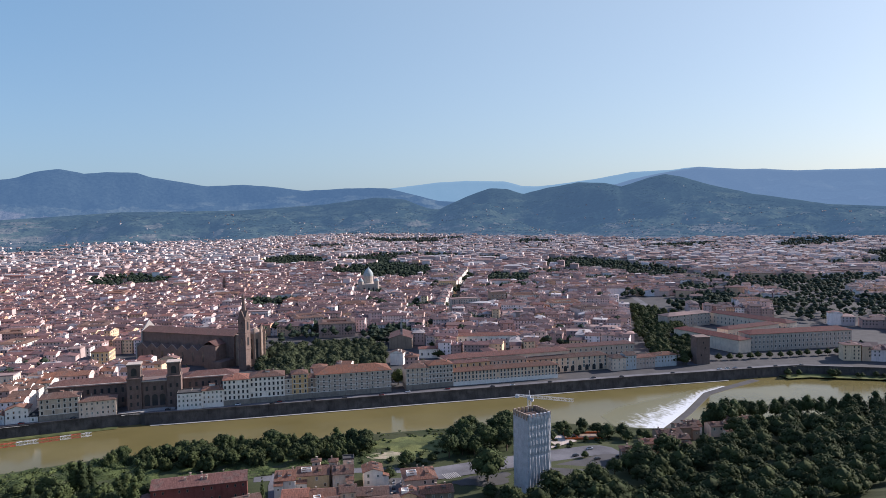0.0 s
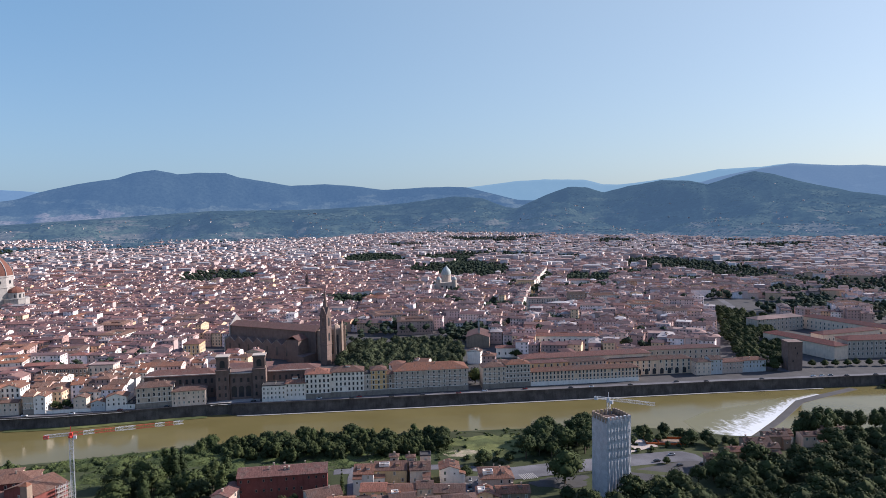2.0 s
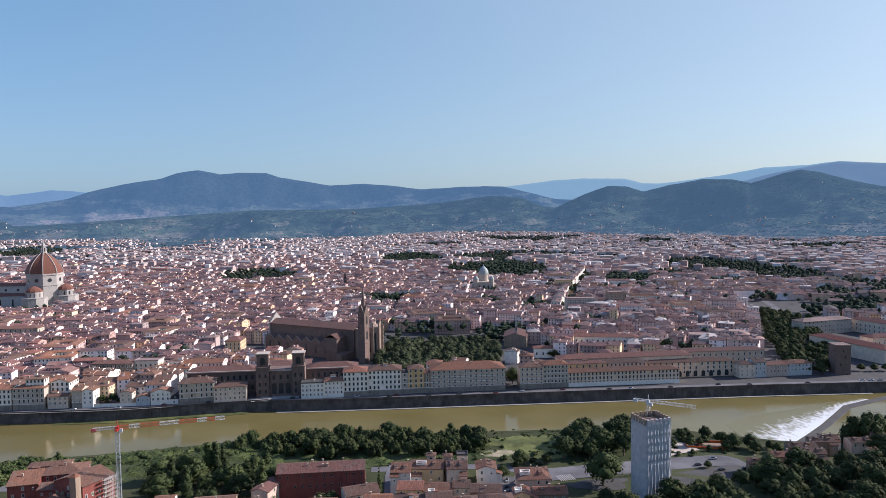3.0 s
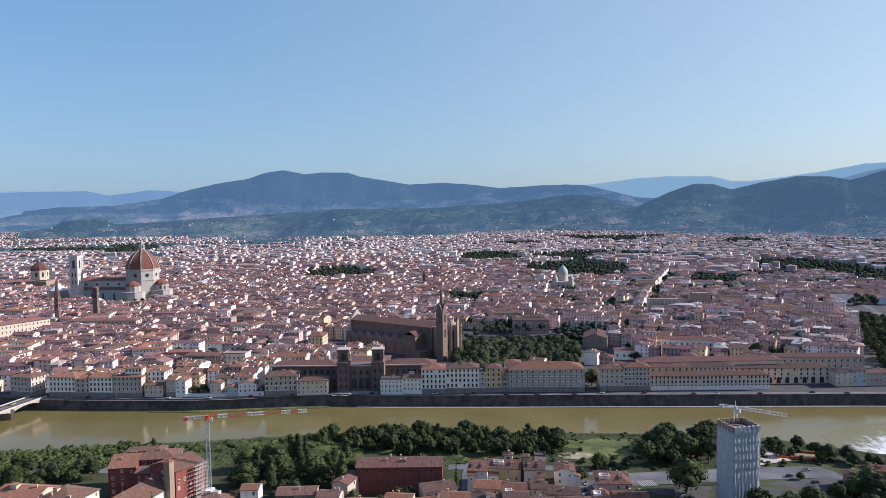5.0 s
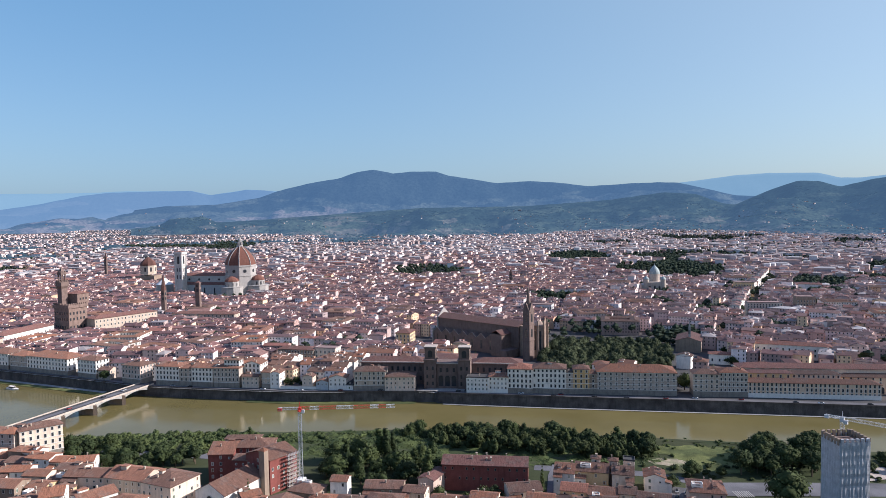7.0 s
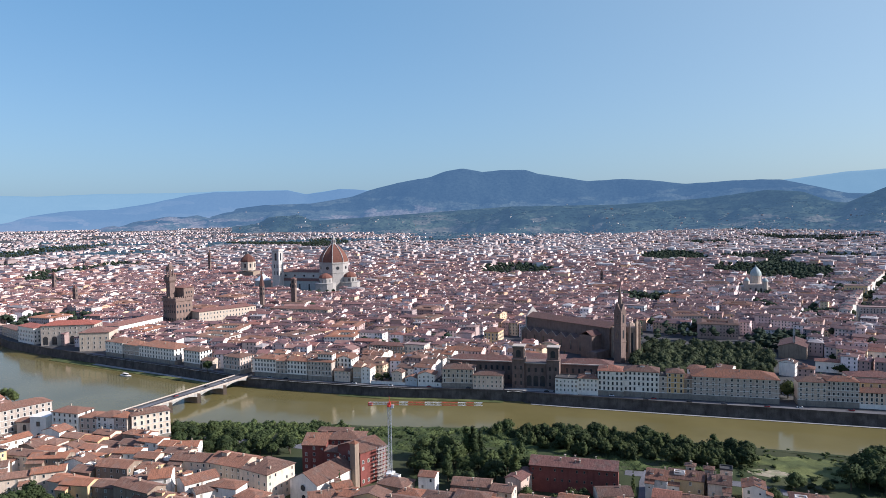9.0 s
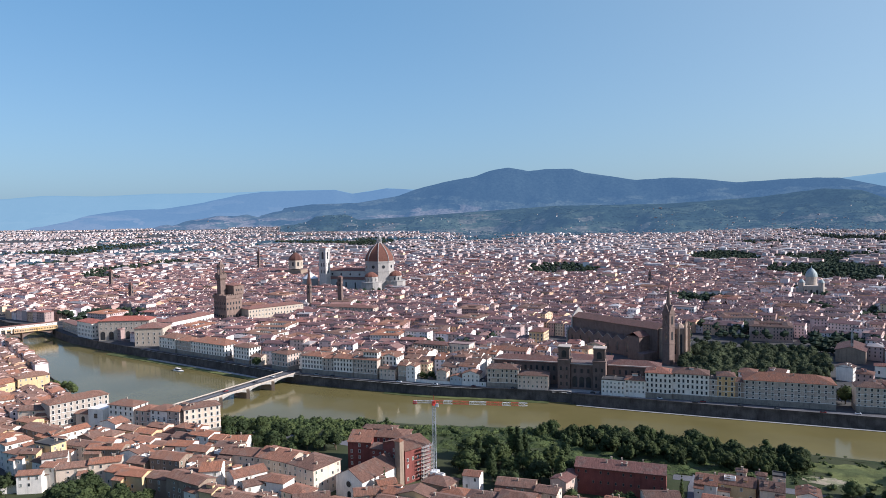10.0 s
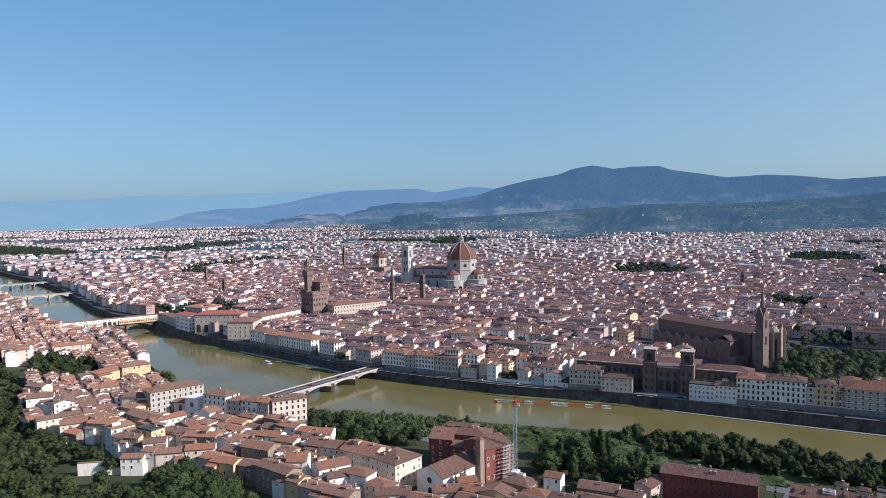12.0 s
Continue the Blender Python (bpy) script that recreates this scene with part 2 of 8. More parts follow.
def hill_material(name, wood, field, dry, haze_glow, strength, cell, low, high, tuft=0.4):
    """Distant hills: woods above, a patchwork of fields and groves on the slopes between the heights low and high, and
    blue haze painted on as emission.
    """
    m = bpy.data.materials.new(name)
    m.use_nodes = True
    t = m.node_tree
    b = t.nodes["Principled BSDF"]
    b.inputs["Roughness"].default_value = 1.0
    b.inputs["Specular IOR Level"].default_value = 0.0
    geo = t.nodes.new("ShaderNodeNewGeometry")
    squeeze = t.nodes.new("ShaderNodeMapping")
    squeeze.inputs["Scale"].default_value = (cell, cell, cell * 4.5)
    t.links.new(geo.outputs["Position"], squeeze.inputs["Vector"])
    wobble = t.nodes.new("ShaderNodeTexNoise")
    wobble.inputs["Scale"].default_value, wobble.inputs["Detail"].default_value = 1.4, 4
    t.links.new(squeeze.outputs[0], wobble.inputs["Vector"])
    bend = t.nodes.new("ShaderNodeVectorMath")
    bend.operation = "MULTIPLY_ADD"
    bend.inputs[1].default_value = (1.3, 1.3, 1.3)
    t.links.new(wobble.outputs["Color"], bend.inputs[0])
    t.links.new(squeeze.outputs[0], bend.inputs[2])
    plots = t.nodes.new("ShaderNodeTexVoronoi")
    plots.inputs["Scale"].default_value = 1.0
    t.links.new(bend.outputs[0], plots.inputs["Vector"])
    pick = t.nodes.new("ShaderNodeSeparateColor")
    t.links.new(plots.outputs["Color"], pick.inputs[0])
    zone = t.nodes.new("ShaderNodeTexNoise")
    zone.inputs["Scale"].default_value, zone.inputs["Detail"].default_value = 0.22, 3
    t.links.new(squeeze.outputs[0], zone.inputs["Vector"])
    sep = t.nodes.new("ShaderNodeSeparateXYZ")
    t.links.new(geo.outputs["Position"], sep.inputs[0])
    height = t.nodes.new("ShaderNodeMapRange")
    height.inputs["From Min"].default_value, height.inputs["From Max"].default_value = low, high
    height.inputs["To Min"].default_value, height.inputs["To Max"].default_value = 0.22, -0.40
    t.links.new(sep.outputs["Z"], height.inputs["Value"])
    total = t.nodes.new("ShaderNodeMath")
    total.operation = "MULTIPLY_ADD"
    total.inputs[1].default_value = 0.55
    t.links.new(pick.outputs[0], total.inputs[0])
    t.links.new(height.outputs[0], total.inputs[2])
    more = t.nodes.new("ShaderNodeMath")
    more.operation = "MULTIPLY_ADD"
    more.inputs[1].default_value = 0.9
    t.links.new(zone.outputs["Fac"], more.inputs[0])
    t.links.new(total.outputs[0], more.inputs[2])
    r = t.nodes.new("ShaderNodeValToRGB")
    e = r.color_ramp.elements
    e[0].position, e[0].color = 0.66, (*wood, 1)
    e[1].position, e[1].color = 0.74, (*field, 1)
    x = e.new(0.95)
    x.color = (*field, 1)
    x = e.new(1.0)
    x.color = (*dry, 1)
    t.links.new(more.outputs[0], r.inputs[0])
    grain = t.nodes.new("ShaderNodeTexNoise")
    grain.inputs["Scale"].default_value, grain.inputs["Detail"].default_value, grain.inputs["Roughness"].default_value = 0.055, 5, 0.75
    t.links.new(geo.outputs["Position"], grain.inputs["Vector"])
    tufts = t.nodes.new("ShaderNodeMapRange")
    tufts.inputs["From Min"].default_value, tufts.inputs["From Max"].default_value = 0.38, 0.62
    tufts.inputs["To Min"].default_value, tufts.inputs["To Max"].default_value = 1 - tuft, 1 + tuft
    t.links.new(grain.outputs["Fac"], tufts.inputs["Value"])
    mul = t.nodes.new("ShaderNodeVectorMath")
    mul.operation = "MULTIPLY"
    t.links.new(r.outputs[0], mul.inputs[0])
    t.links.new(tufts.outputs[0], mul.inputs[1])
    t.links.new(mul.outputs[0], b.inputs["Base Color"])
    # haze painted as an even blue emission over the whole slope
    b.inputs["Emission Color"].default_value = (*haze_glow, 1)
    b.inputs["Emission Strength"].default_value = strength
    return m


# each range's haze is its emission colour and strength; farther ranges emit more
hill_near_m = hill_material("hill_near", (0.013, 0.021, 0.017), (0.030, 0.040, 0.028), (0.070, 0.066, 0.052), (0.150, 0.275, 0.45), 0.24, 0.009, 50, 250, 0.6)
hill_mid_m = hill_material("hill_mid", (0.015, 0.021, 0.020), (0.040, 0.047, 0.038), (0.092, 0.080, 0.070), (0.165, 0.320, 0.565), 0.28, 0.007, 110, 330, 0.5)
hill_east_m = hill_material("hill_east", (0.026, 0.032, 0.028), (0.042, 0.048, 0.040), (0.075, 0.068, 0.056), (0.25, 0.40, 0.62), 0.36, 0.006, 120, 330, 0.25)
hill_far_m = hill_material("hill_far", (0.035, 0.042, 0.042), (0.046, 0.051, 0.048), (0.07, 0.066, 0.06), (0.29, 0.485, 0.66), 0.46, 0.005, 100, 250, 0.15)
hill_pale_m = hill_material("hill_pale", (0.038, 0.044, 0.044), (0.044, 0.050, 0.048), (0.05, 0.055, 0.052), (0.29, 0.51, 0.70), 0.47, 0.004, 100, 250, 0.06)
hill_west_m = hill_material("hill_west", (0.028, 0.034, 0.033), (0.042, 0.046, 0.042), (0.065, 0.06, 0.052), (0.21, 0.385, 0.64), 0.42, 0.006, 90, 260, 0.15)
# ---------------------------------------------------------------- small tools
def mesh_object(name, verts, faces, mats, idx=None, smooth=False):
    me = bpy.data.meshes.new(name)
    me.from_pydata(verts, [], faces)
    for m in (mats if isinstance(mats, (list, tuple)) else [mats]):
        me.materials.append(m)
    if idx is not None:
        me.polygons.foreach_set("material_index", idx)
    if smooth:
        me.polygons.foreach_set("use_smooth", [True] * len(me.polygons))
    me.update()
    return new(name, me)


def part(name, bm, mat, parent, label=""):
    me = bpy.data.meshes.new(name)
    bm.to_mesh(me)
    bm.free()
    for m in (mat if isinstance(mat, (list, tuple)) else [mat]):
        me.materials.append(m)
    ob = new(name, me)
    ob.parent = parent
    return tagged(ob, label)


def box(bm, x0, y0, z0, x1, y1, z1, mi=0):
    v = [bm.verts.new(p) for p in ((x0, y0, z0), (x1, y0, z0), (x1, y1, z0), (x0, y1, z0), (x0, y0, z1), (x1, y0, z1), (x1, y1, z1), (x0, y1, z1))]
    for f in ((0, 3, 2, 1), (4, 5, 6, 7), (0, 1, 5, 4), (1, 2, 6, 5), (2, 3, 7, 6), (3, 0, 4, 7)):
        bm.faces.new([v[i] for i in f]).material_index = mi


def prism(bm, ring, z0, z1, scale=1.0, cx=0.0, cy=0.0, mi=0, cap=True):
    """An upright prism or frustum over a ring of (x, y)."""
    a = [bm.verts.new((x, y, z0)) for x, y in ring]
    b = [bm.verts.new((cx + (x - cx) * scale, cy + (y - cy) * scale, z1)) for x, y in ring] if scale > 0.001 else [bm.verts.new((cx, cy, z1))]
    n = len(ring)
    for i in range(n):
        j = (i + 1) % n
        bm.faces.new((a[i], a[j], b[j], b[i]) if len(b) > 1 else (a[i], a[j], b[0])).material_index = mi
    if cap and len(b) > 1:
        bm.faces.new(b).material_index = mi


def ngon(n, r, turn=0.0, cx=0.0, cy=0.0):
    return [(cx + r * math.cos(turn + 2 * math.pi * i / n), cy + r * math.sin(turn + 2 * math.pi * i / n)) for i in range(n)]


def stick(bm, a, b, r, mi=0, n=4):
    """A straight bar from a to b."""
    a, b = Vector(a), Vector(b)
    d = (b - a).normalized()
    u = d.cross(Vector((0, 0, 1)) if abs(d.z) < 0.9 else Vector((1, 0, 0))).normalized()
    w = d.cross(u)
    ra = [bm.verts.new(a + r * (u * math.cos(k * 2 * math.pi / n + .785) + w * math.sin(k * 2 * math.pi / n + .785))) for k in range(n)]
    rb = [bm.verts.new(b + r * (u * math.cos(k * 2 * math.pi / n + .785) + w * math.sin(k * 2 * math.pi / n + .785))) for k in range(n)]
    for k in range(n):
        j = (k + 1) % n
        bm.faces.new((ra[k], ra[j], rb[j], rb[k])).material_index = mi
    bm.faces.new(ra[::-1]).material_index = mi
    bm.faces.new(rb).material_index = mi


def empty(name, m, label, category, group=""):
    ob = new(name)
    ob.matrix_world = m
    ob.empty_display_size = 1
    return tagged(ob, label, category, group)


def inside(x, y, poly):
    c = False
    n = len(poly)
    for i in range(n):
        (x0, y0), (x1, y1) = poly[i], poly[i - 1]
        if (y0 > y) != (y1 > y) and x < (x1 - x0) * (y - y0) / (y1 - y0) + x0:
            c = not c
    return c


# ---------------------------------------------------------------- the lie of the land
def shrink(x, y):
    """The far plain is drawn in: how much smaller things are there, so that the whole valley fits within 5 km."""
    r = math.hypot(x - EYE.x, y - EYE.y)
    if r < 2000:
        return 1.0
    u = r - 2000
    return r / (2000 + u * (1 + 0.00086 * u))


def smooth(a, b, x):
    t = min(1.0, max(0.0, (x - a) / (b - a)))
    return t * t * (3 - 2 * t)


NORTH_BANK = ((1300, -180), (900, 40), (700, 130), (594, 190), (430, 206), (327, 213), (229, 220), (137, 226), (49, 233), (24, 236), (20, 240), (-51, 236), (-98, 234),
              (-177, 240), (-237, 247), (-324, 275), (-398, 297), (-452, 313), (-517, 332), (-614, 366), (-680, 402), (-724, 428), (-800, 440), (-906, 492), (-1015, 557), (-1128, 623), (-1289, 716), (-1456, 799),
              (-1606, 864), (-1778, 925), (-2150, 1080), (-2800, 1400))
SOUTH_BANK = ((1250, -330), (860, -90), (640, 30), (500, 62), (415, 74), (390, 66), (358, 77), (305, 110), (232, 124), (173, 130), (91, 136), (15, 140), (-56, 130), (-125, 126),
              (-181, 116), (-232, 100), (-300, 98), (-361, 118), (-433, 168), (-526, 228), (-611, 285), (-745, 305), (-965, 430), (-1260, 575),
              (-1640, 765), (-2180, 965), (-2850, 1280))
WATER = -8.0


def land(x, y):
    """Height of the ground."""
    z = EYE.z * (1 - shrink(x, y))
    if y < 130 and x > -420:
        z += 52 * smooth(-15, -240, y) * smooth(-280, -60, x)
        z += 10 * smooth(260, 420, x) * smooth(60, -40, y)
    if x < -150 and y < 200:
        z += 24 * smooth(-40, -170, y + 0.35 * (x + 300)) * smooth(-120, -260, x) + 26 * smooth(-430, -640, x) * smooth(190, 60, y)
    return z


def ground_sheet(name, bank, sign, mat):
    """From the river's edge out to the horizon, fanned out from the bank."""
    steps = [0, 12, 26, 45, 70, 100, 140, 190, 250, 330, 430, 560, 720, 950, 1250, 1650, 2100, 2600, 3100, 3600, 4100, 4500, 4800]
    n = len(bank)
    rim = []
    for i in range(n):
        a = radians(5 + 144 * i / (n - 1)) if sign > 0 else radians(211 * i / (n - 1))
        rim.append(Vector((EYE.x + 4850 * math.cos(a), EYE.y + sign * 4850 * math.sin(a), 0)))
    vs, fs = [], []
    for i, (bx, by) in enumerate(bank):
        b = Vector((bx, by, 0))
        for s in steps:
            straight = b + Vector((0, sign, 0)) * s
            out = b + (rim[i] - b) * (s / 4800)
            p = straight.lerp(out, smooth(50, 900, s))
            r, a = math.hypot(p.x - EYE.x, p.y - EYE.y), math.degrees(math.atan2(EYE.x - p.x, p.y - EYE.y))
            vs.append((p.x, p.y, land(p.x, p.y) - 30 * smooth(2700, 3300, r) * smooth(24, 17, a)))
    k = len(steps)
    for i in range(n - 1):
        for j in range(k - 1):
            q = (i * k + j, (i + 1) * k + j, (i + 1) * k + j + 1, i * k + j + 1)
            fs.append(q if sign > 0 else q[::-1])
    return mesh_object(name, vs, fs, mat)


tagged(ground_sheet("ground", NORTH_BANK, 1, paving_m), "paved and built-up valley floor north of the river", "ground", kind="structure")
tagged(ground_sheet("ground_south", SOUTH_BANK, -1, ground_m), "earth and grass slope south of the river", "ground", kind="structure")


def fine_line(bank, step=12):
    pts = []
    for (x0, y0), (x1, y1) in zip(bank, bank[1:]):
        k = max(1, int(math.hypot(x1 - x0, y1 - y0) / step))
        pts += [(x0 + (x1 - x0) * i / k, y0 + (y1 - y0) * i / k) for i in range(k)]
    return pts + [bank[-1]]


def river():
    vs, fs = [], []
    k = 60
    na, sa = [], []
    for bank, out in ((NORTH_BANK, na), (SOUTH_BANK, sa)):
        ln = [0]
        for (x0, y0), (x1, y1) in zip(bank, bank[1:]):
            ln.append(ln[-1] + math.hypot(x1 - x0, y1 - y0))
        for i in range(k + 1):
            s = ln[-1] * i / k
            j = max(q for q in range(len(ln)) if ln[q] <= s + 1e-6)
            j = min(j, len(ln) - 2)
            f = (s - ln[j]) / (ln[j + 1] - ln[j])
            out.append((bank[j][0] + f * (bank[j + 1][0] - bank[j][0]), bank[j][1] + f * (bank[j + 1][1] - bank[j][1])))
    for (ax, ay), (bx, by) in zip(na, sa):
        for f in (-0.25, 0.5, 1.25):
            x, y = ax + (bx - ax) * f, ay + (by - ay) * f
            vs.append((x, y, WATER + EYE.z * (1 - shrink(x, y))))
    for i in range(k):
        for j in range(2):
            fs.append((i * 3 + j, i * 3 + j + 1, i * 3 + j + 4, i * 3 + j + 3))
    return mesh_object("water", vs, fs, water_m)


tagged(river(), "muddy olive-green river with a calm surface", "river", kind="structure")


def quay(name, bank, sign, mat, top=1.0, lo=0, hi=None):
    """A battered stone embankment with a parapet."""
    pts = fine_line(bank[lo:hi])
    vs, fs = [], []
    for x, y in pts:
        g = land(x, y)
        base = EYE.z * (1 - shrink(x, y))
        for off, z in ((1.6, base + WATER - 2), (0.0, base - 0.2), (-0.25, base - 0.2), (-0.25, base + top), (0.3, base + top), (0.3, base - 0.6)):
            vs.append((x, y - sign * off, z))
    for i in range(len(pts) - 1):
        for j in range(5):
            q = (i * 6 + j, i * 6 + j + 1, (i + 1) * 6 + j + 1, (i + 1) * 6 + j)
            fs.append(q if sign > 0 else q[::-1])
    return mesh_object(name, vs, fs, mat)


tagged(quay("wall_quay_north", NORTH_BANK, 1, quay_m), "tall dark stone river embankment wall with a parapet", "embankment", kind="structure")


def slope(name, bank, mat, lo, hi):
    pts = fine_line(bank[lo:hi], 6)
    vs, fs = [], []
    for i, (x, y) in enumerate(pts):
        for off, z in ((9, WATER - 0.6), (4 + 2 * noise.noise((x * .05, y * .05, 0)), WATER + 1.2), (0, -2.0), (-5, 0.05)):
            vs.append((x, y + off, z + 0.5 * noise.noise((x * .1, y * .1, off))))
    for i in range(len(pts) - 1):
        for j in range(3):
            fs.append((i * 4 + j, (i + 1) * 4 + j, (i + 1) * 4 + j + 1, i * 4 + j + 1))
    return mesh_object(name, vs, fs, mat)


tagged(slope("bank_south", SOUTH_BANK, grass_m, 0, 17), "grassy sloping river bank with bushes", "river bank", kind="structure")
tagged(quay("wall_quay_south", SOUTH_BANK, -1, quay_m, lo=16), "stone embankment wall below riverside houses", "embankment", kind="structure")


# ---------------------------------------------------------------- hills round the valley
def ridge(name, near, far, profile, mat, foot, label, rough=0.02, seed=0.0):
    """A range of hills. profile: (degrees west of north, elevation in degrees of the crest as seen from the eye); foot: elevation of its near edge."""
    az = np.arange(profile[0][0], profile[-1][0] + 0.01, -0.22)
    pa = [p[0] for p in profile][::-1]
    pe = [p[1] for p in profile][::-1]
    vs, fs = [], []
    rows = 26
    for a in az:
        crest = float(np.interp(a, pa, pe))
        n0 = near(a) if callable(near) else near
        ft = foot(a) if callable(foot) else foot
        for j in range(rows):
            f = j / (rows - 3)
            r = n0 + (far - n0) * f
            d = Vector((-math.sin(radians(a)), math.cos(radians(a)), 0))
            p = EYE + d * r
            s = min(1, f)
            h0 = EYE.z + n0 * math.tan(radians(ft))
            h1 = EYE.z + far * math.tan(radians(crest))
            w = s ** 1.25
            z = h0 + (h1 - h0) * w
            n = noise.fractal((p.x * 0.0022 + seed, p.y * 0.0022, seed), 1.0, 2.0, 6)
            z += n * rough * far * 0.5 * (4 * s * (1 - s)) + noise.noise((p.x * .02, p.y * .02, seed)) * 2.2 * s
            if f > 1:
                z = h1 - (f - 1) * (far - n0) * 0.6
            vs.append((p.x, p.y, z))
    for i in range(len(az) - 1):
        for j in range(rows - 1):
            fs.append((i * rows + j, i * rows + j + 1, (i + 1) * rows + j + 1, (i + 1) * rows + j))
    return tagged(mesh_object(name, vs, fs, mat, smooth=True), label, "hills", kind="structure")


FAR_RIDGE = ((66, 0.9), (56, 1.15), (48.9, 1.35), (46.5, 1.59), (43.3, 1.52), (39.1, 1.71), (33.8, 1.75), (30.2, 1.89), (25.6, 1.92), (24.2, 1.58), (21.4, 1.99), (19.6, 1.87),
             (12, 1.5), (0, 1.5), (-8, 1.5), (-13.2, 1.99), (-16.9, 2.39), (-19.2, 2.48), (-22.4, 2.37), (-23.8, 1.97), (-25.1, 1.94), (-26.4, 2.05), (-29.5, 2.41), (-32.4, 2.89),
             (-35.3, 2.96), (-37.3, 3.14), (-40.3, 2.85), (-43.9, 2.61), (-46.2, 2.58), (-58, 2.4))
WEST_RIDGE = ((56, -1.1), (50, -0.6), (47, -0.3), (45, -0.05), (43, 0.25), (41.2, 0.50), (38.9, 0.52), (36.3, 0.89), (33.2, 1.55), (31.3, 1.80), (28.5, 1.86), (25.6, 1.90), (24.2, 1.56), (21.4, 1.97), (19.6, 1.85), (14, 0.6), (8, -0.8))
MAIN_RIDGE = ((42, -1.0), (37.5, -0.6), (34.8, -0.1), (31.1, 0.32), (27.5, 0.75), (23.8, 0.83), (20.5, 1.33), (19.1, 1.86), (16.4, 2.49), (14.1, 2.85), (13.0, 3.27),
              (11.5, 3.50), (10.3, 3.28), (9.9, 3.18), (8.4, 3.31), (6.4, 3.29), (5.4, 2.95), (2.9, 2.52), (1.3, 2.25), (-1.4, 2.37), (-3.6, 2.18), (-6.0, 1.85), (-9.1, 2.00),
              (-11.4, 2.02), (-12.8, 1.95), (-14.6, 1.51), (-16.9, 0.87), (-22, 0.6))
NEAR_RIDGE = ((30, -0.9), (24, -0.6), (18.6, -0.30), (13.3, 0.00), (7.6, 0.33), (-0.9, 0.33), (-7.2, 0.70), (-11.8, 1.23), (-14.1, 1.05), (-16.0, 0.28), (-16.9, 0.18), (-19.2, 1.20),
              (-21.1, 1.85), (-22.4, 1.78), (-23.8, 1.34), (-25.6, 1.75), (-28.2, 2.18), (-30.3, 2.08), (-31.6, 1.78), (-33.7, 2.42), (-34.9, 2.64), (-36.1, 2.42), (-38.1, 1.75),
              (-41.1, 1.0), (-46.2, 0.1), (-58, -0.6))
EAST_RIDGE = ((-26, 0.8), (-30, 1.7), (-33, 2.45), (-35.3, 2.85), (-37.3, 3.12), (-40.3, 2.84), (-42.1, 2.80), (-43.9, 2.61), (-46.2, 2.56), (-58, 2.4))
EDGE = ((66, -0.45), (56, -0.49), (40.9, -0.62), (27.5, -1.01), (20, -1.5), (13.7, -1.95), (0.9, -2.05), (-5.3, -1.6), (-9.9, -1.5), (-16.9, -1.8), (-23.7, -2.0), (-32.5, -2.4), (-46.3, -2.3), (-60, -2.3))


def edge(a):
    return float(np.interp(a, [p[0] for p in EDGE][::-1], [p[1] for p in EDGE][::-1]))


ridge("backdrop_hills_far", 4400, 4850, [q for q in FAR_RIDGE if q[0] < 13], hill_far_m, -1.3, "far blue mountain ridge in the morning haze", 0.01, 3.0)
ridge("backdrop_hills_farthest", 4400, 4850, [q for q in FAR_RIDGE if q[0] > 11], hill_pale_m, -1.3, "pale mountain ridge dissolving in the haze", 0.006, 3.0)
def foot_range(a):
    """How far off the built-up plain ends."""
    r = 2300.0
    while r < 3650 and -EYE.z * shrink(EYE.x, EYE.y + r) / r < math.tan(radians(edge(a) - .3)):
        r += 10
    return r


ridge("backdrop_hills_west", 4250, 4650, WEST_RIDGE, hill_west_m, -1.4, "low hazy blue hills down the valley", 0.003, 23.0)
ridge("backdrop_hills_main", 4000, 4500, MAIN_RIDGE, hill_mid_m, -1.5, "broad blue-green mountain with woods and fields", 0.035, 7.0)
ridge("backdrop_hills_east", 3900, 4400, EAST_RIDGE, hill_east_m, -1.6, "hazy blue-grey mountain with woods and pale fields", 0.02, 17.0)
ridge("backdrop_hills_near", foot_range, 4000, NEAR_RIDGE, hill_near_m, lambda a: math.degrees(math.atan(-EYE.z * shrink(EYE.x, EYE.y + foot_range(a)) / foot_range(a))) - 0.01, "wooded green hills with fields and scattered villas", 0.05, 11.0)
# ---------------------------------------------------------------- houses
class Heap:
    """Faces gathered for one mesh."""

    def __init__(self):
        self.v, self.f, self.m = [], [], []

    def add(self, verts, faces, mi):
        k = len(self.v)
        self.v += verts
        self.f += [tuple(i + k for i in f) for f in faces]
        self.m += [mi] * len(faces)

    def build(self, name, mats):
        return mesh_object(name, self.v, self.f, mats, self.m)


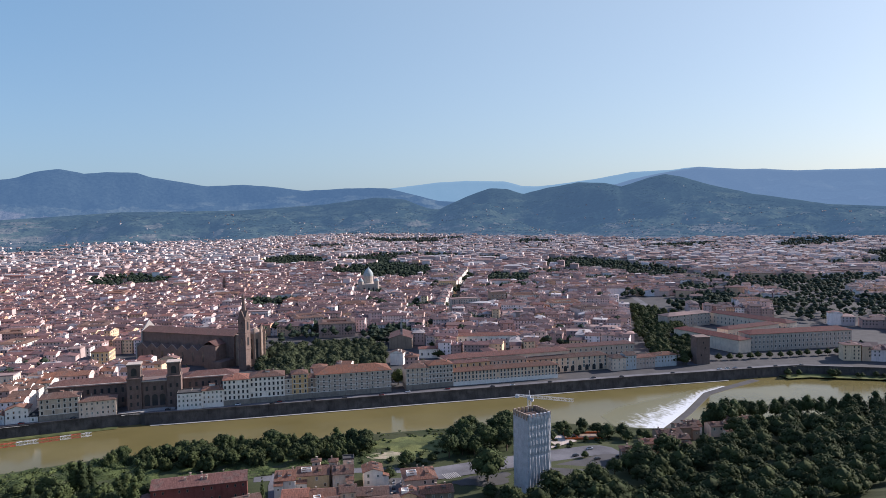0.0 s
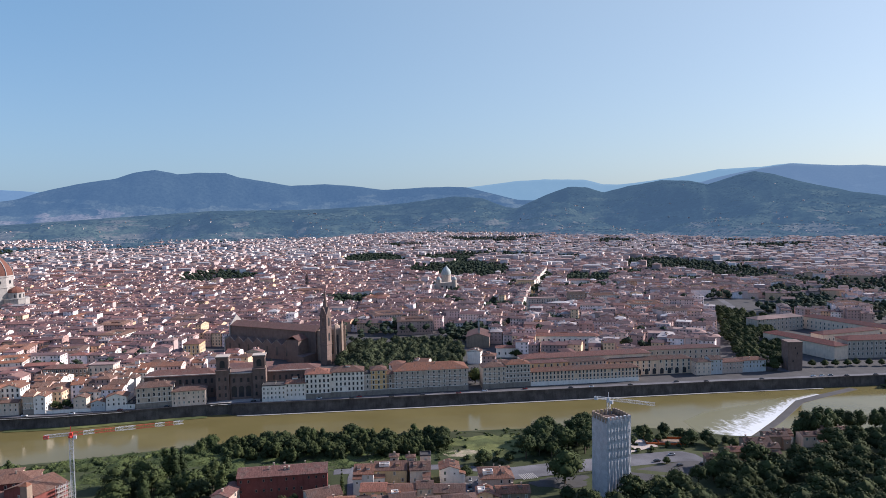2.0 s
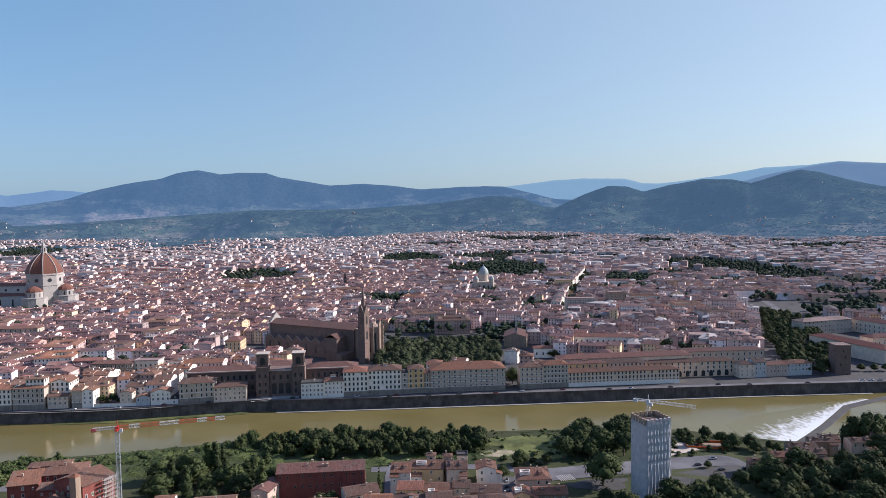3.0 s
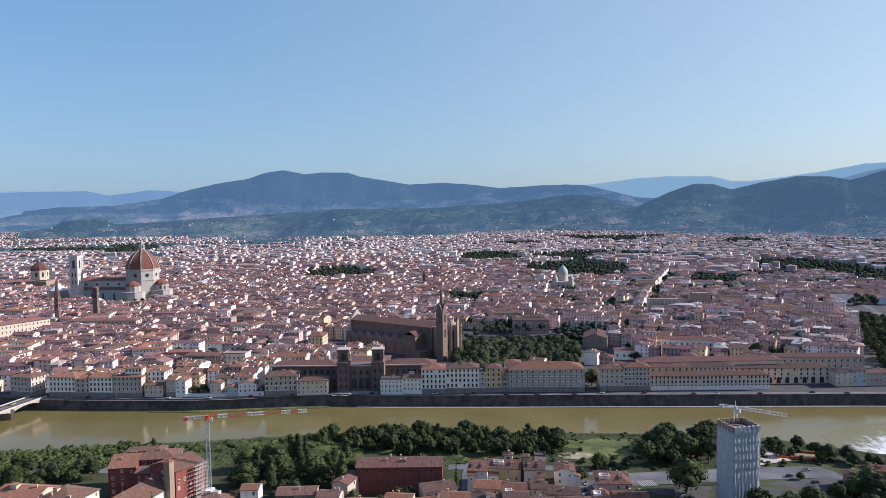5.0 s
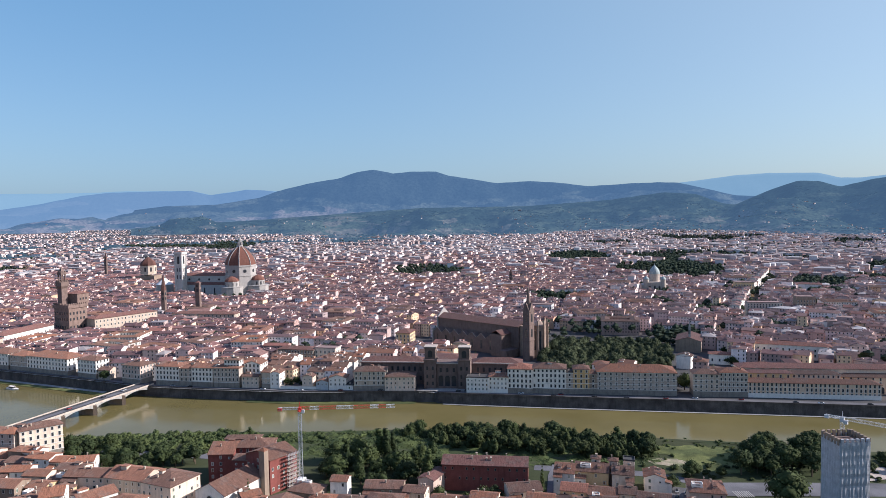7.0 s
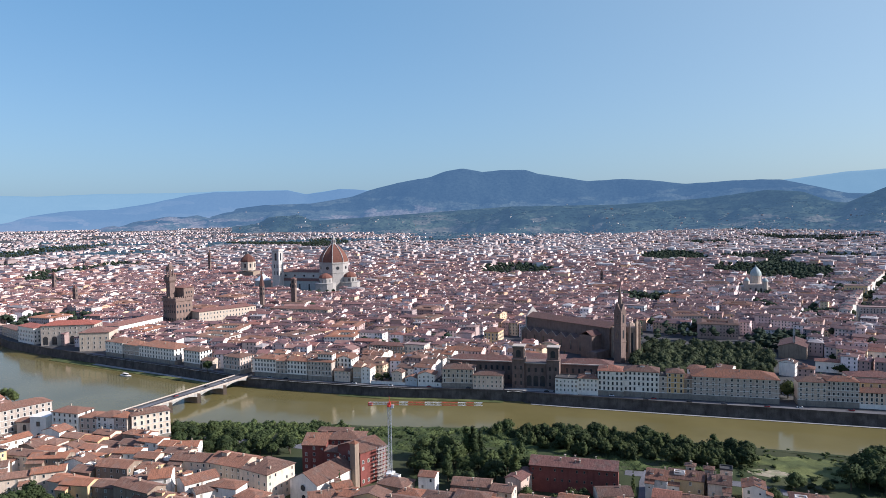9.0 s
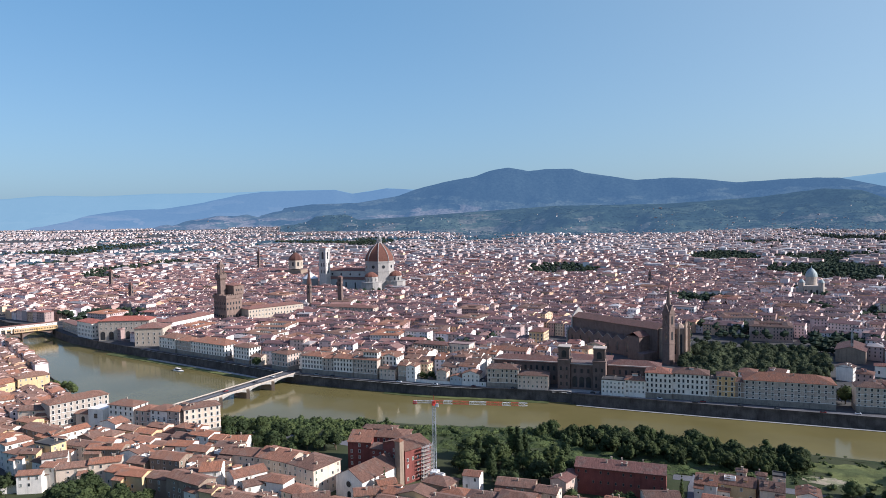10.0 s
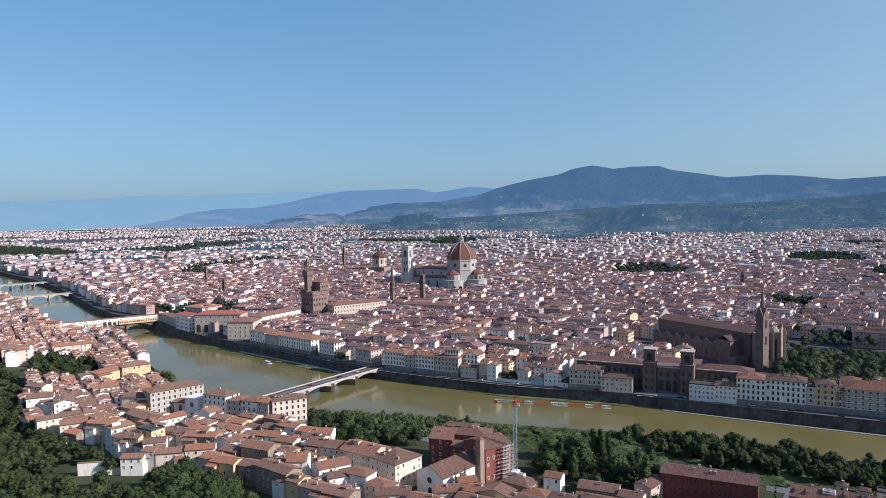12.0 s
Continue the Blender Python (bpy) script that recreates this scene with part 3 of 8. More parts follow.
def house_into(hp, cx, cy, ang, w, d, h, kind, z0, s=1.0, windows=True, rng=random, over=0.7, slope_=0.29, clutter=0.0):
    """A house of w x d metres (w along its ridge) and h to its eaves: walls 0, roof 1, windows 2."""
    c, sn = math.cos(ang), math.sin(ang)

    def P(x, y, z):
        return (cx + s * (x * c - y * sn), cy + s * (x * sn + y * c), z0 + s * z)
    hw, hd = w / 2, d / 2
    rise = hd * slope_
    base = [P(-hw, -hd, -3), P(hw, -hd, -3), P(hw, hd, -3), P(-hw, hd, -3), P(-hw, -hd, h), P(hw, -hd, h), P(hw, hd, h), P(-hw, hd, h)]
    walls = [(0, 1, 5, 4), (2, 3, 7, 6)]
    if kind == "gable":
        base += [P(-hw, 0, h + rise), P(hw, 0, h + rise)]
        walls += [(1, 2, 6, 9, 5), (3, 0, 4, 8, 7)]
    else:
        walls += [(1, 2, 6, 5), (3, 0, 4, 7)]
    hp.add(base, walls, 0)
    o = over
    if kind == "flat":
        hp.add([P(-hw, -hd, h), P(hw, -hd, h), P(hw, hd, h), P(-hw, hd, h)], [(0, 1, 2, 3)], 1)
    else:
        e = h - o * slope_ + 0.15
        t = h + rise + 0.15
        g = 0.35 if kind == "gable" else o
        i = 0 if kind == "gable" else min(hd, hw - 0.5)
        rw = hw + (g if kind == "gable" else 0) - i
        vs = [P(-hw - g, -hd - o, e), P(hw + g, -hd - o, e), P(hw + g, hd + o, e), P(-hw - g, hd + o, e), P(-rw, 0, t), P(rw, 0, t)]
        vs += [P(-hw - g, -hd - o, e - .3), P(hw + g, -hd - o, e - .3), P(hw + g, hd + o, e - .3), P(-hw - g, hd + o, e - .3)]
        fs = [(0, 1, 5, 4), (2, 3, 4, 5), (6, 7, 1, 0), (7, 8, 2, 1), (8, 9, 3, 2), (9, 6, 0, 3)]
        if kind == "hip":
            fs += [(1, 2, 5), (3, 0, 4)]
        hp.add(vs, fs, 1)
    while clutter and rng.random() < clutter:
        # roof rooms, stair heads and big chimneys
        clutter *= 0.62
        a, b = rng.uniform(-hw * .7, hw * .7), rng.uniform(-hd * .6, hd * .6)
        k, m, t = rng.uniform(.35, 1.9), rng.uniform(.35, 1.2), h + rise * (1 - abs(b) / hd) + rng.uniform(.6, 1.7)
        vs = [P(a - k, b - m, h - .3), P(a + k, b - m, h - .3), P(a + k, b + m, h - .3), P(a - k, b + m, h - .3), P(a - k, b - m, t), P(a + k, b - m, t), P(a + k, b + m, t), P(a - k, b + m, t)]
        hp.add(vs, [(0, 1, 5, 4), (1, 2, 6, 5), (2, 3, 7, 6), (3, 0, 4, 7)], 0)
        hp.add([P(a - k - .2, b - m - .2, t), P(a + k + .2, b - m - .2, t), P(a + k + .2, b + m + .2, t + .3), P(a - k - .2, b + m + .2, t + .3)], [(0, 1, 2, 3)], 1)
    if windows:
        fl = 3.6
        nf = max(1, int((h - 1.0) / fl))
        for (ax, ay, bx, by, nx, ny) in ((-hw, -hd, hw, -hd, 0, -1), (hw, -hd, hw, hd, 1, 0), (-hw, hd, -hw, -hd, -1, 0)):
            ln = math.hypot(bx - ax, by - ay)
            k = int((ln - 1.2) / 3.1)
            if k < 1 or (nx and rng.random() < 0.45):
                continue
            ux, uy = (bx - ax) / ln, (by - ay) / ln
            gap = ln / k
            for i in range(k):
                if rng.random() < 0.12:
                    continue
                m = (i + 0.5) * gap
                for j in range(nf):
                    zb = h - 2.9 - j * fl
                    if zb < 0.3:
                        break
                    x0, y0 = ax + ux * (m - .55) + nx * .06, ay + uy * (m - .55) + ny * .06
                    x1, y1 = ax + ux * (m + .55) + nx * .06, ay + uy * (m + .55) + ny * .06
                    hp.add([P(x0, y0, zb), P(x1, y1, zb), P(x1, y1, zb + 1.75), P(x0, y0, zb + 1.75)], [(0, 1, 2, 3)], 2)


# places kept free of ordinary houses: (x, y, radius)
KEEP = [(-418, 893, 58), (-470, 895, 50), (-516, 888, 40), (-560, 905, 30), (-464, 486, 22), (-446, 492, 20), (-710, 1117, 40), (332, 922, 42), (28, 272, 48), (-25, 275, 30), (75, 268, 30),
        (45, 420, 40), (15, 445, 40), (75, 395, 45), (95, 370, 35), (-20, 470, 26), (-35, 440, 22), (60, 340, 36), (520, 240, 22), (190, 445, 42), (-31, 412, 17), (-97, 338, 16), (-127, 340, 17), (-100, 256, 16), (545, 215, 42), (600, 205, 42), (-416, 517, 24), (-428, 496, 20), (-404, 540, 22), (-333, 579, 26), (-298, 576, 20), (-368, 582, 20), (226, 276, 17), (330, 393, 16), (352, 387, 16), (376, 380, 16)]
GARDENS = [((112, 285), (240, 295), (258, 400), (262, 455), (210, 480), (140, 462), (112, 390)),
           ((535, 225), (800, 190), (840, 300), (760, 470), (620, 470), (560, 330)),
           ((470, 232), (500, 215), (540, 232), (625, 380), (695, 470), (770, 690), (695, 708), (610, 510), (540, 395)),
           ((258, 258), (480, 252), (485, 322), (300, 330), (290, 452), (262, 452), (240, 405)),
           ((30, 300), (110, 290), (110, 330), (40, 345)),
           ((-470, 300), (-250, 250), (-60, 230), (500, 225), (500, 262), (300, 268), (80, 262), (40, 262), (-10, 259), (-150, 264), (-250, 274), (-460, 325))]


# green patches: x, y, half width, half depth
GREENS = ((276, 1790, 95, 200), (505, 1720, 75, 110), (505, 1400, 70, 210), (800, 1445, 30, 60), (680, 1060, 60, 42), (815, 1105, 50, 42), (366, 688, 24, 24), (150, 784, 30, 30), (846, 1644, 45, 60), (1590, 1735, 150, 60), (987, 1347, 45, 45), (-1600, 1290, 65, 60), (168, 835, 42, 34),
          (-1220, 2240, 200, 50), (-2350, 1330, 330, 120), (205, 560, 30, 22), (640, 1010, 50, 60), (370, 423, 24, 8), (553, 392, 22, 10), (695, 614, 30, 45), (570, 513, 16, 10), (590, 880, 60, 28), (612, 719, 22, 20), (362, 683, 18, 14), (543, 729, 25, 16), (813, 939, 50, 35), (1114, 1279, 60, 40), (435, 649, 14, 12), (365, 577, 12, 14), (720, 560, 24, 40), (640, 640, 20, 22), (751, 640, 60, 50), (760, 545, 55, 40), (837, 605, 50, 40), (850, 530, 45, 35), (900, 700, 60, 40), (430, 345, 18, 6), (330, 350, 14, 8), (1200, 1250, 70, 50), (420, 500, 45, 16))
STREETS = (((400.0, 650.0), (498.0, 902.0), 13), ((498.0, 902.0), (640.0, 1225.0), 13), ((-1219, 1366), (-1340, 1792), 20), ((-1340, 1792), (-1434, 2184), 18), ((-1434, 2184), (-1518, 2666), 15))

court = random.Random(41)
for _ in range(60):
    far, turn = court.uniform(760, 2000), radians(court.uniform(-46, -7))
    GREENS += ((EYE.x - far * math.sin(turn), EYE.y + far * math.cos(turn), court.uniform(9, 30), court.uniform(9, 26)),)


def bank_y(bank, x):
    xs = [p[0] for p in bank][::-1]
    return float(np.interp(x, xs, [p[1] for p in bank][::-1]))


def in_green(x, y):
    return any(((x - a) / w) ** 2 + ((y - b) / h) ** 2 < 1 for a, b, w, h in GREENS)


def free(x, y, margin=26):
    if y < bank_y(NORTH_BANK, x) + margin:
        return False
    for (ax, ay), (bx, by), half in STREETS:
        f = min(1, max(0, ((x - ax) * (bx - ax) + (y - ay) * (by - ay)) / ((bx - ax) ** 2 + (by - ay) ** 2)))
        if (x - ax - f * (bx - ax)) ** 2 + (y - ay - f * (by - ay)) ** 2 < half * half:
            return False
    for a, b, r in KEEP:
        if (x - a) ** 2 + (y - b) ** 2 < r * r:
            return False
    return not in_green(x, y) and not any(inside(x, y, g) for g in GARDENS)


FRONT = []


def lone_house(e, hp, wall, roof):
    """Wall (with its windows) and roof of a gathered house as two parts."""
    for name, keep, mats in (("wall", (0, 2), [wall, glass_m]), ("roof", (1,), [roof])):
        fs = [f for f, m in zip(hp.f, hp.m) if m in keep]
        ob = mesh_object(name, hp.v, fs, mats, [0 if m == keep[0] else 1 for m in hp.m if m in keep])
        lone = bmesh.new()
        lone.from_mesh(ob.data)
        bmesh.ops.delete(lone, geom=[v for v in lone.verts if not v.link_faces], context="VERTS")
        lone.to_mesh(ob.data)
        lone.free()
        ob.parent = e


def palazzo_into(hp, x, y, ang, a, b, h, rng):
    """Four wings round a court."""
    c, s = math.cos(ang), math.sin(ang)
    t = 9.5
    for u, v, w, turn in ((0, -b / 2 + t / 2, a, 0), (0, b / 2 - t / 2, a, 0), (-a / 2 + t / 2, 0, b - t, math.pi / 2), (a / 2 - t / 2, 0, b - t, math.pi / 2)):
        house_into(hp, x + u * c - v * s, y + u * s + v * c, ang + turn, w, t, h + rng.uniform(-.4, .4), "hip" if turn == 0 else "gable", 0, 1.0, True, rng, clutter=.3, slope_=.28)


def belt(x, y, a):
    """Fields and tree belts of the far plain down the valley."""
    r = math.hypot(x - EYE.x, y - EYE.y)
    if r < 2250 or a < 6:
        return False
    return noise.noise((a * .09, r * .0065, 4.0)) + 0.5 * noise.noise((a * .5, r * .02, 8.0)) > 0.30 - 0.22 * smooth(2400, 3100, r)


def city():
    rng = random.Random(4)
    tries = 0
    while tries < 400:
        tries += 1
        r, a = rng.uniform(600, 1500), radians(rng.uniform(-44, 54))
        x, y = EYE.x - r * math.sin(a), EYE.y + r * math.cos(a)
        if not free(x, y, 60) or any((x - p) ** 2 + (y - q) ** 2 < (w + 34) ** 2 for p, q, w in KEEP) or len(KEEP) > 75:
            continue
        w, d = rng.uniform(30, 46), rng.uniform(28, 40)
        big = Heap()
        palazzo_into(big, 0, 0, 0, w, d, rng.uniform(14.5, 18), rng)
        e = empty("palace", pose(x, y, 0, 0, 0, rng.choice((-20, -7, 6, -14))), "large old palace, four tiled wings round a courtyard", "palace", "courtyard palaces in the old city")
        lone_house(e, big, plaster_white_m if rng.random() < .3 else wall_m, roof_m)
        KEEP.append((x, y, max(w, d) * .58))
    heaps = {}
    count = 0
    for band, (r0, r1, du, dv) in enumerate(((480, 900, 14, 14.5), (900, 1500, 15, 15), (1500, 2300, 17, 16.5), (2300, 4650, 17, 18))):
        for dist, ang in enumerate(radians(q) for q in (-20, -7, 6, -14, -23, -31)):
            ca, sa = math.cos(ang), math.sin(ang)
            n = int(r1 / dv) + 4
            for iv in range(-8, n + 30):
                v = iv * dv + (iv // 2) * 6.5
                u = -r1 * 1.3 + rng.random() * 12
                while u < r1 * 1.3:
                    w = du * (0.55 + 0.65 * rng.random() + (1.2 if rng.random() < .13 else 0))
                    u += w + (7 if rng.random() < (0.10 if dist < 4 else 0.3) else 0.0)
                    lx, ly = u - w / 2, v
                    x, y = EYE.x + lx * ca - ly * sa, EYE.y + lx * sa + ly * ca
                    dx, dy = x - EYE.x, y - EYE.y
                    r = math.hypot(dx, dy)
                    if not (r0 <= r < r1):
                        continue
                    a = math.degrees(math.atan2(-dx, dy))
                    if not -53 < a < 62:
                        continue
                    cell = int(math.floor((a + 60 + 6 * noise.noise((x * .004, y * .004, 0))) / 14)) % 4
                    if a < -8:
                        cell = 4 if a + 4 * noise.noise((x * .005, y * .005, 3.0)) > -25 else 5
                    if cell != dist:
                        continue
                    if not free(x, y, 22):
                        continue
                    s = shrink(x, y)
                    el = math.degrees(math.atan2(EYE.z * (1 - s) - EYE.z, r))
                    if el > edge(a) - 0.05:
                        continue
                    green = noise.noise((x * .0035 + 9, y * .0035, 2.0))
                    if belt(x, y, a):
                        continue
                    if green > (0.42 if a > -8 else 0.26) or rng.random() < 0.065 + (0.16 if r > 2300 else 0):
                        continue
                    # past 2300 m most houses take the pale palettes, which carry the haze
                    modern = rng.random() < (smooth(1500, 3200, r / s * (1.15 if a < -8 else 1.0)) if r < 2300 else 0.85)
                    h = 13.5 + 4 * noise.noise((x * .011, y * .011, 5.0)) + rng.uniform(-2.0, 2.0) * (1 if dist < 4 else 1.4) + (8 * rng.random() if modern else 0) + (4 if rng.random() < .07 else 0)
                    h *= (0.75 if a < 10 else 0.7 - 0.25 * smooth(2300, 2900, r)) if r > 2300 else 1.0
                    d = dv * (0.85 + 0.3 * rng.random())
                    x, y = x + rng.gauss(0, .9), y + rng.gauss(0, 1.1)
                    key = (band, int((a + 60) // 20))
                    if not modern and rng.random() < (.05 if dist < 4 else .13):
                        modern, h = True, h + 1
                    hp = heaps.setdefault((key, modern), Heap())
                    if modern:
                        kind = "flat" if rng.random() < 0.45 else "hip"
                    else:
                        kind = rng.choices(("gable", "hip"), (60, 40) if dist < 4 else (88, 12))[0]
                    turn = ang + rng.gauss(0, 0.06) + (math.pi / 2 if rng.random() < 0.18 else 0)
                    if r < 700 and len(FRONT) < 185:
                        FRONT.append((x, y, turn, w + 0.3, d, h, kind))
                        continue
                    house_into(hp, x, y, turn, w + 0.3, d, h, kind, EYE.z * (1 - s), s if r > 2000 else 1.0, r < 1180, rng, clutter=0.92 if r < 1700 else 0.35, slope_=rng.uniform(.20, .31))
                    count += 1
    # tall pale fronts along the straight street that leads away from the river
    street = Heap()
    for (ax, ay), (bx, by), half in STREETS[:2]:
        ln = math.hypot(bx - ax, by - ay)
        ux, uy = (bx - ax) / ln, (by - ay) / ln
        for k in range(int(ln / 17)):
            u = k * 17 + 8.5
            house_into(street, ax + ux * u - uy * (half + 1), ay + uy * u + ux * (half + 1), math.atan2(uy, ux), 17.2, 13, rng.uniform(15, 18.5), "gable", 0, 1.0, True, rng, clutter=.5, slope_=.27)
    tagged(street.build("street_houses", [plaster_white_m, roof_city_m, glass_m]), "tall whitewashed houses lining a straight street", "houses", kind="stuff")
    for (key, modern), hp in heaps.items():
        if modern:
            ob = hp.build("apartment_blocks", [wall_pale_m, roof_grey_haze_m, glass_m])
            tagged(ob, "pale apartment blocks, haze in their colours, with flat and tiled roofs", "buildings", kind="stuff")
        else:
            ob = hp.build("old_town_houses", [wall_city_m, roof_city_m, glass_m])
            tagged(ob, "densely packed old stucco houses with terracotta tile roofs", "houses", kind="stuff")
    print("city houses", count)


def front_houses():
    """The houses just behind the quay, each a thing of its own."""
    rng = random.Random(14)
    for x, y, turn, w, d, h, kind in FRONT:
        e = empty("house", pose(x, y, 0, 0, 0, math.degrees(turn)), "old stucco house, tiled roof, behind the river quay", "house", "houses behind the north quay")
        hp = Heap()
        house_into(hp, 0, 0, 0, w, d, h, kind, 0, 1.0, True, rng, clutter=0.8)
        lone_house(e, hp, plaster_white_m if rng.random() < .42 else wall_m, roof_m)


city()
front_houses()
# ---------------------------------------------------------------- houses that stand near
PAINT = {
    "cream": ("cream stucco", cream_m), "white": ("white stucco", plaster_white_m), "yellow": ("ochre-yellow stucco", yellow_m),
    "stone": ("grey stone-faced", stone_m), "brown": ("brown weathered stucco", material("brown_stucco", ((0.26, 0.195, 0.145),), amount=0.15, stain=0.3)),
    "red": ("dark red stucco", red_m), "redwall": ("deep red stucco", red_m),
    "orange": ("peach stucco", material("peach_stucco", ((0.50, 0.34, 0.21),), amount=0.12, stain=0.25)),
    "blue": ("pale blue stucco", material("blue_stucco", ((0.47, 0.48, 0.475),), amount=0.1, stain=0.2)),
    "pink": ("pink-beige stucco", material("pink_stucco", ((0.50, 0.38, 0.31),), amount=0.12, stain=0.25)),
    "gold": ("golden yellow stucco", material("gold_stucco", ((0.58, 0.38, 0.17),), amount=0.12, stain=0.2)),
    "straw": ("straw-yellow stucco", material("straw_stucco", ((0.66, 0.49, 0.345),), amount=0.12, stain=0.25)),
    "beige": ("beige stucco", material("beige_stucco", ((0.48, 0.395, 0.31),), amount=0.12, stain=0.25)),
}
plinth_m = material("rusticated_stone", ((0.24, 0.21, 0.175),), amount=0.25, stain=0.3)
new_tile_m = tile_material("new_roof_tiles", ((0.29, 0.130, 0.088), (0.25, 0.125, 0.090)), 0.2)
frame_m = material("window_surround", ((0.60, 0.58, 0.53),), amount=0.15)
shutter_m = material("shutters", ((0.10, 0.13, 0.09), (0.16, 0.10, 0.06), (0.22, 0.20, 0.16)), pick="object", amount=0.2)
pale_shutter_m = material("pale_shutters", ((0.30, 0.26, 0.21), (0.22, 0.20, 0.17), (0.26, 0.28, 0.25)), pick="object", amount=0.2)
chimney_m = material("chimney_stucco", ((0.38, 0.31, 0.24),), amount=0.2)


def window_mesh(name, w, h, pane, t=0.13, around=None):
    """A window: a stone surround standing proud of the wall, with the pane or closed shutters set back in it, all one piece."""
    rings = [((-w / 2 - t, w / 2 + t, -t, h + t), 0.02), ((-w / 2 - t, w / 2 + t, -t, h + t), -0.12), ((-w / 2, w / 2, 0, h), -0.12), ((-w / 2, w / 2, 0, h), -0.03)]
    vs = []
    for (x0, x1, z0, z1), y in rings:
        vs += [(x0, y, z0), (x1, y, z0), (x1, y, z1), (x0, y, z1)]
    fs = [(r * 4 + i, r * 4 + (i + 1) % 4, r * 4 + 4 + (i + 1) % 4, r * 4 + 4 + i) for r in range(3) for i in range(4)] + [(12, 13, 14, 15)]
    me = bpy.data.meshes.new(name)
    me.from_pydata(vs, [], fs)
    me.materials.append(around or frame_m)
    me.materials.append(pane)
    me.polygons[len(fs) - 1].material_index = 1
    me.update()
    return me


WINDOWS = {"dim": window_mesh("window", 0.8, 1.3, glass_m, 0.1, PAINT["brown"][1]), "open": window_mesh("window", 1.05, 1.7, glass_m), "shut": window_mesh("window", 1.05, 1.7, shutter_m), "pale": window_mesh("window", 1.05, 1.7, pale_shutter_m),
           "small": window_mesh("window", 0.8, 0.9, glass_m), "tall": window_mesh("window", 1.35, 2.5, glass_m, 0.25)}


def put_window(parent, x, y, z, turn, rng, style=""):
    ob = new("window", WINDOWS[style or rng.choice(("open", "shut", "pale"))])
    ob.parent = parent
    ob.matrix_basis = pose(x, y, z, 0, 0, turn)
    return ob


def gable_walls(bm, hw, hd, h, rise, low, kind):
    vs = [bm.verts.new(p) for p in ((-hw, -hd, low), (hw, -hd, low), (hw, hd, low), (-hw, hd, low), (-hw, -hd, h), (hw, -hd, h), (hw, hd, h), (-hw, hd, h))]
    bm.faces.new((vs[0], vs[1], vs[5], vs[4]))
    bm.faces.new((vs[2], vs[3], vs[7], vs[6]))
    if kind == "gable":
        a, b = bm.verts.new((-hw, 0, h + rise)), bm.verts.new((hw, 0, h + rise))
        bm.faces.new((vs[1], vs[2], vs[6], b, vs[5]))
        bm.faces.new((vs[3], vs[0], vs[4], a, vs[7]))
    else:
        bm.faces.new((vs[1], vs[2], vs[6], vs[5]))
        bm.faces.new((vs[3], vs[0], vs[4], vs[7]))


def roof_shape(bm, hw, hd, h, rise, kind, o=0.7, thick=0.28):
    """A tiled roof slab with overhanging eaves; ridge along x."""
    if kind == "flat":
        box(bm, -hw - .15, -hd - .15, h, hw + .15, hd + .15, h + .25)
        for x0, y0, x1, y1 in ((-hw - .15, -hd - .15, hw + .15, -hd + .2), (-hw - .15, hd - .2, hw + .15, hd + .15), (-hw - .15, -hd + .2, -hw + .2, hd - .2), (hw - .2, -hd + .2, hw + .15, hd - .2)):
            box(bm, x0, y0, h + .25, x1, y1, h + .9)
        return
    g = 0.4 if kind == "gable" else o
    sl = rise / hd
    e, t = h - o * sl + .12, h + rise + .12
    i = -g if kind == "gable" else min(hd, hw - 0.6)
    lowr, top = [], []
    for dz, out in ((0, top), (-thick, lowr)):
        for p in ((-hw - g, -hd - o, e), (hw + g, -hd - o, e), (hw + g, hd + o, e), (-hw - g, hd + o, e), (-hw + i, 0, t), (hw - i, 0, t)):
            out.append(bm.verts.new((p[0], p[1], p[2] + dz)))
    def both(*q):
        bm.faces.new([top[k] for k in q])
        bm.faces.new([lowr[k] for k in q][::-1])
    both(0, 1, 5, 4)
    both(2, 3, 4, 5)
    if kind == "hip":
        both(1, 2, 5)
        both(3, 0, 4)
        rim = (0, 1, 2, 3)
    else:
        rim = (0, 1, 5, 2, 3, 4)
    for a, b in zip(rim, rim[1:] + rim[:1]):
        bm.faces.new((top[b], top[a], lowr[a], lowr[b]))


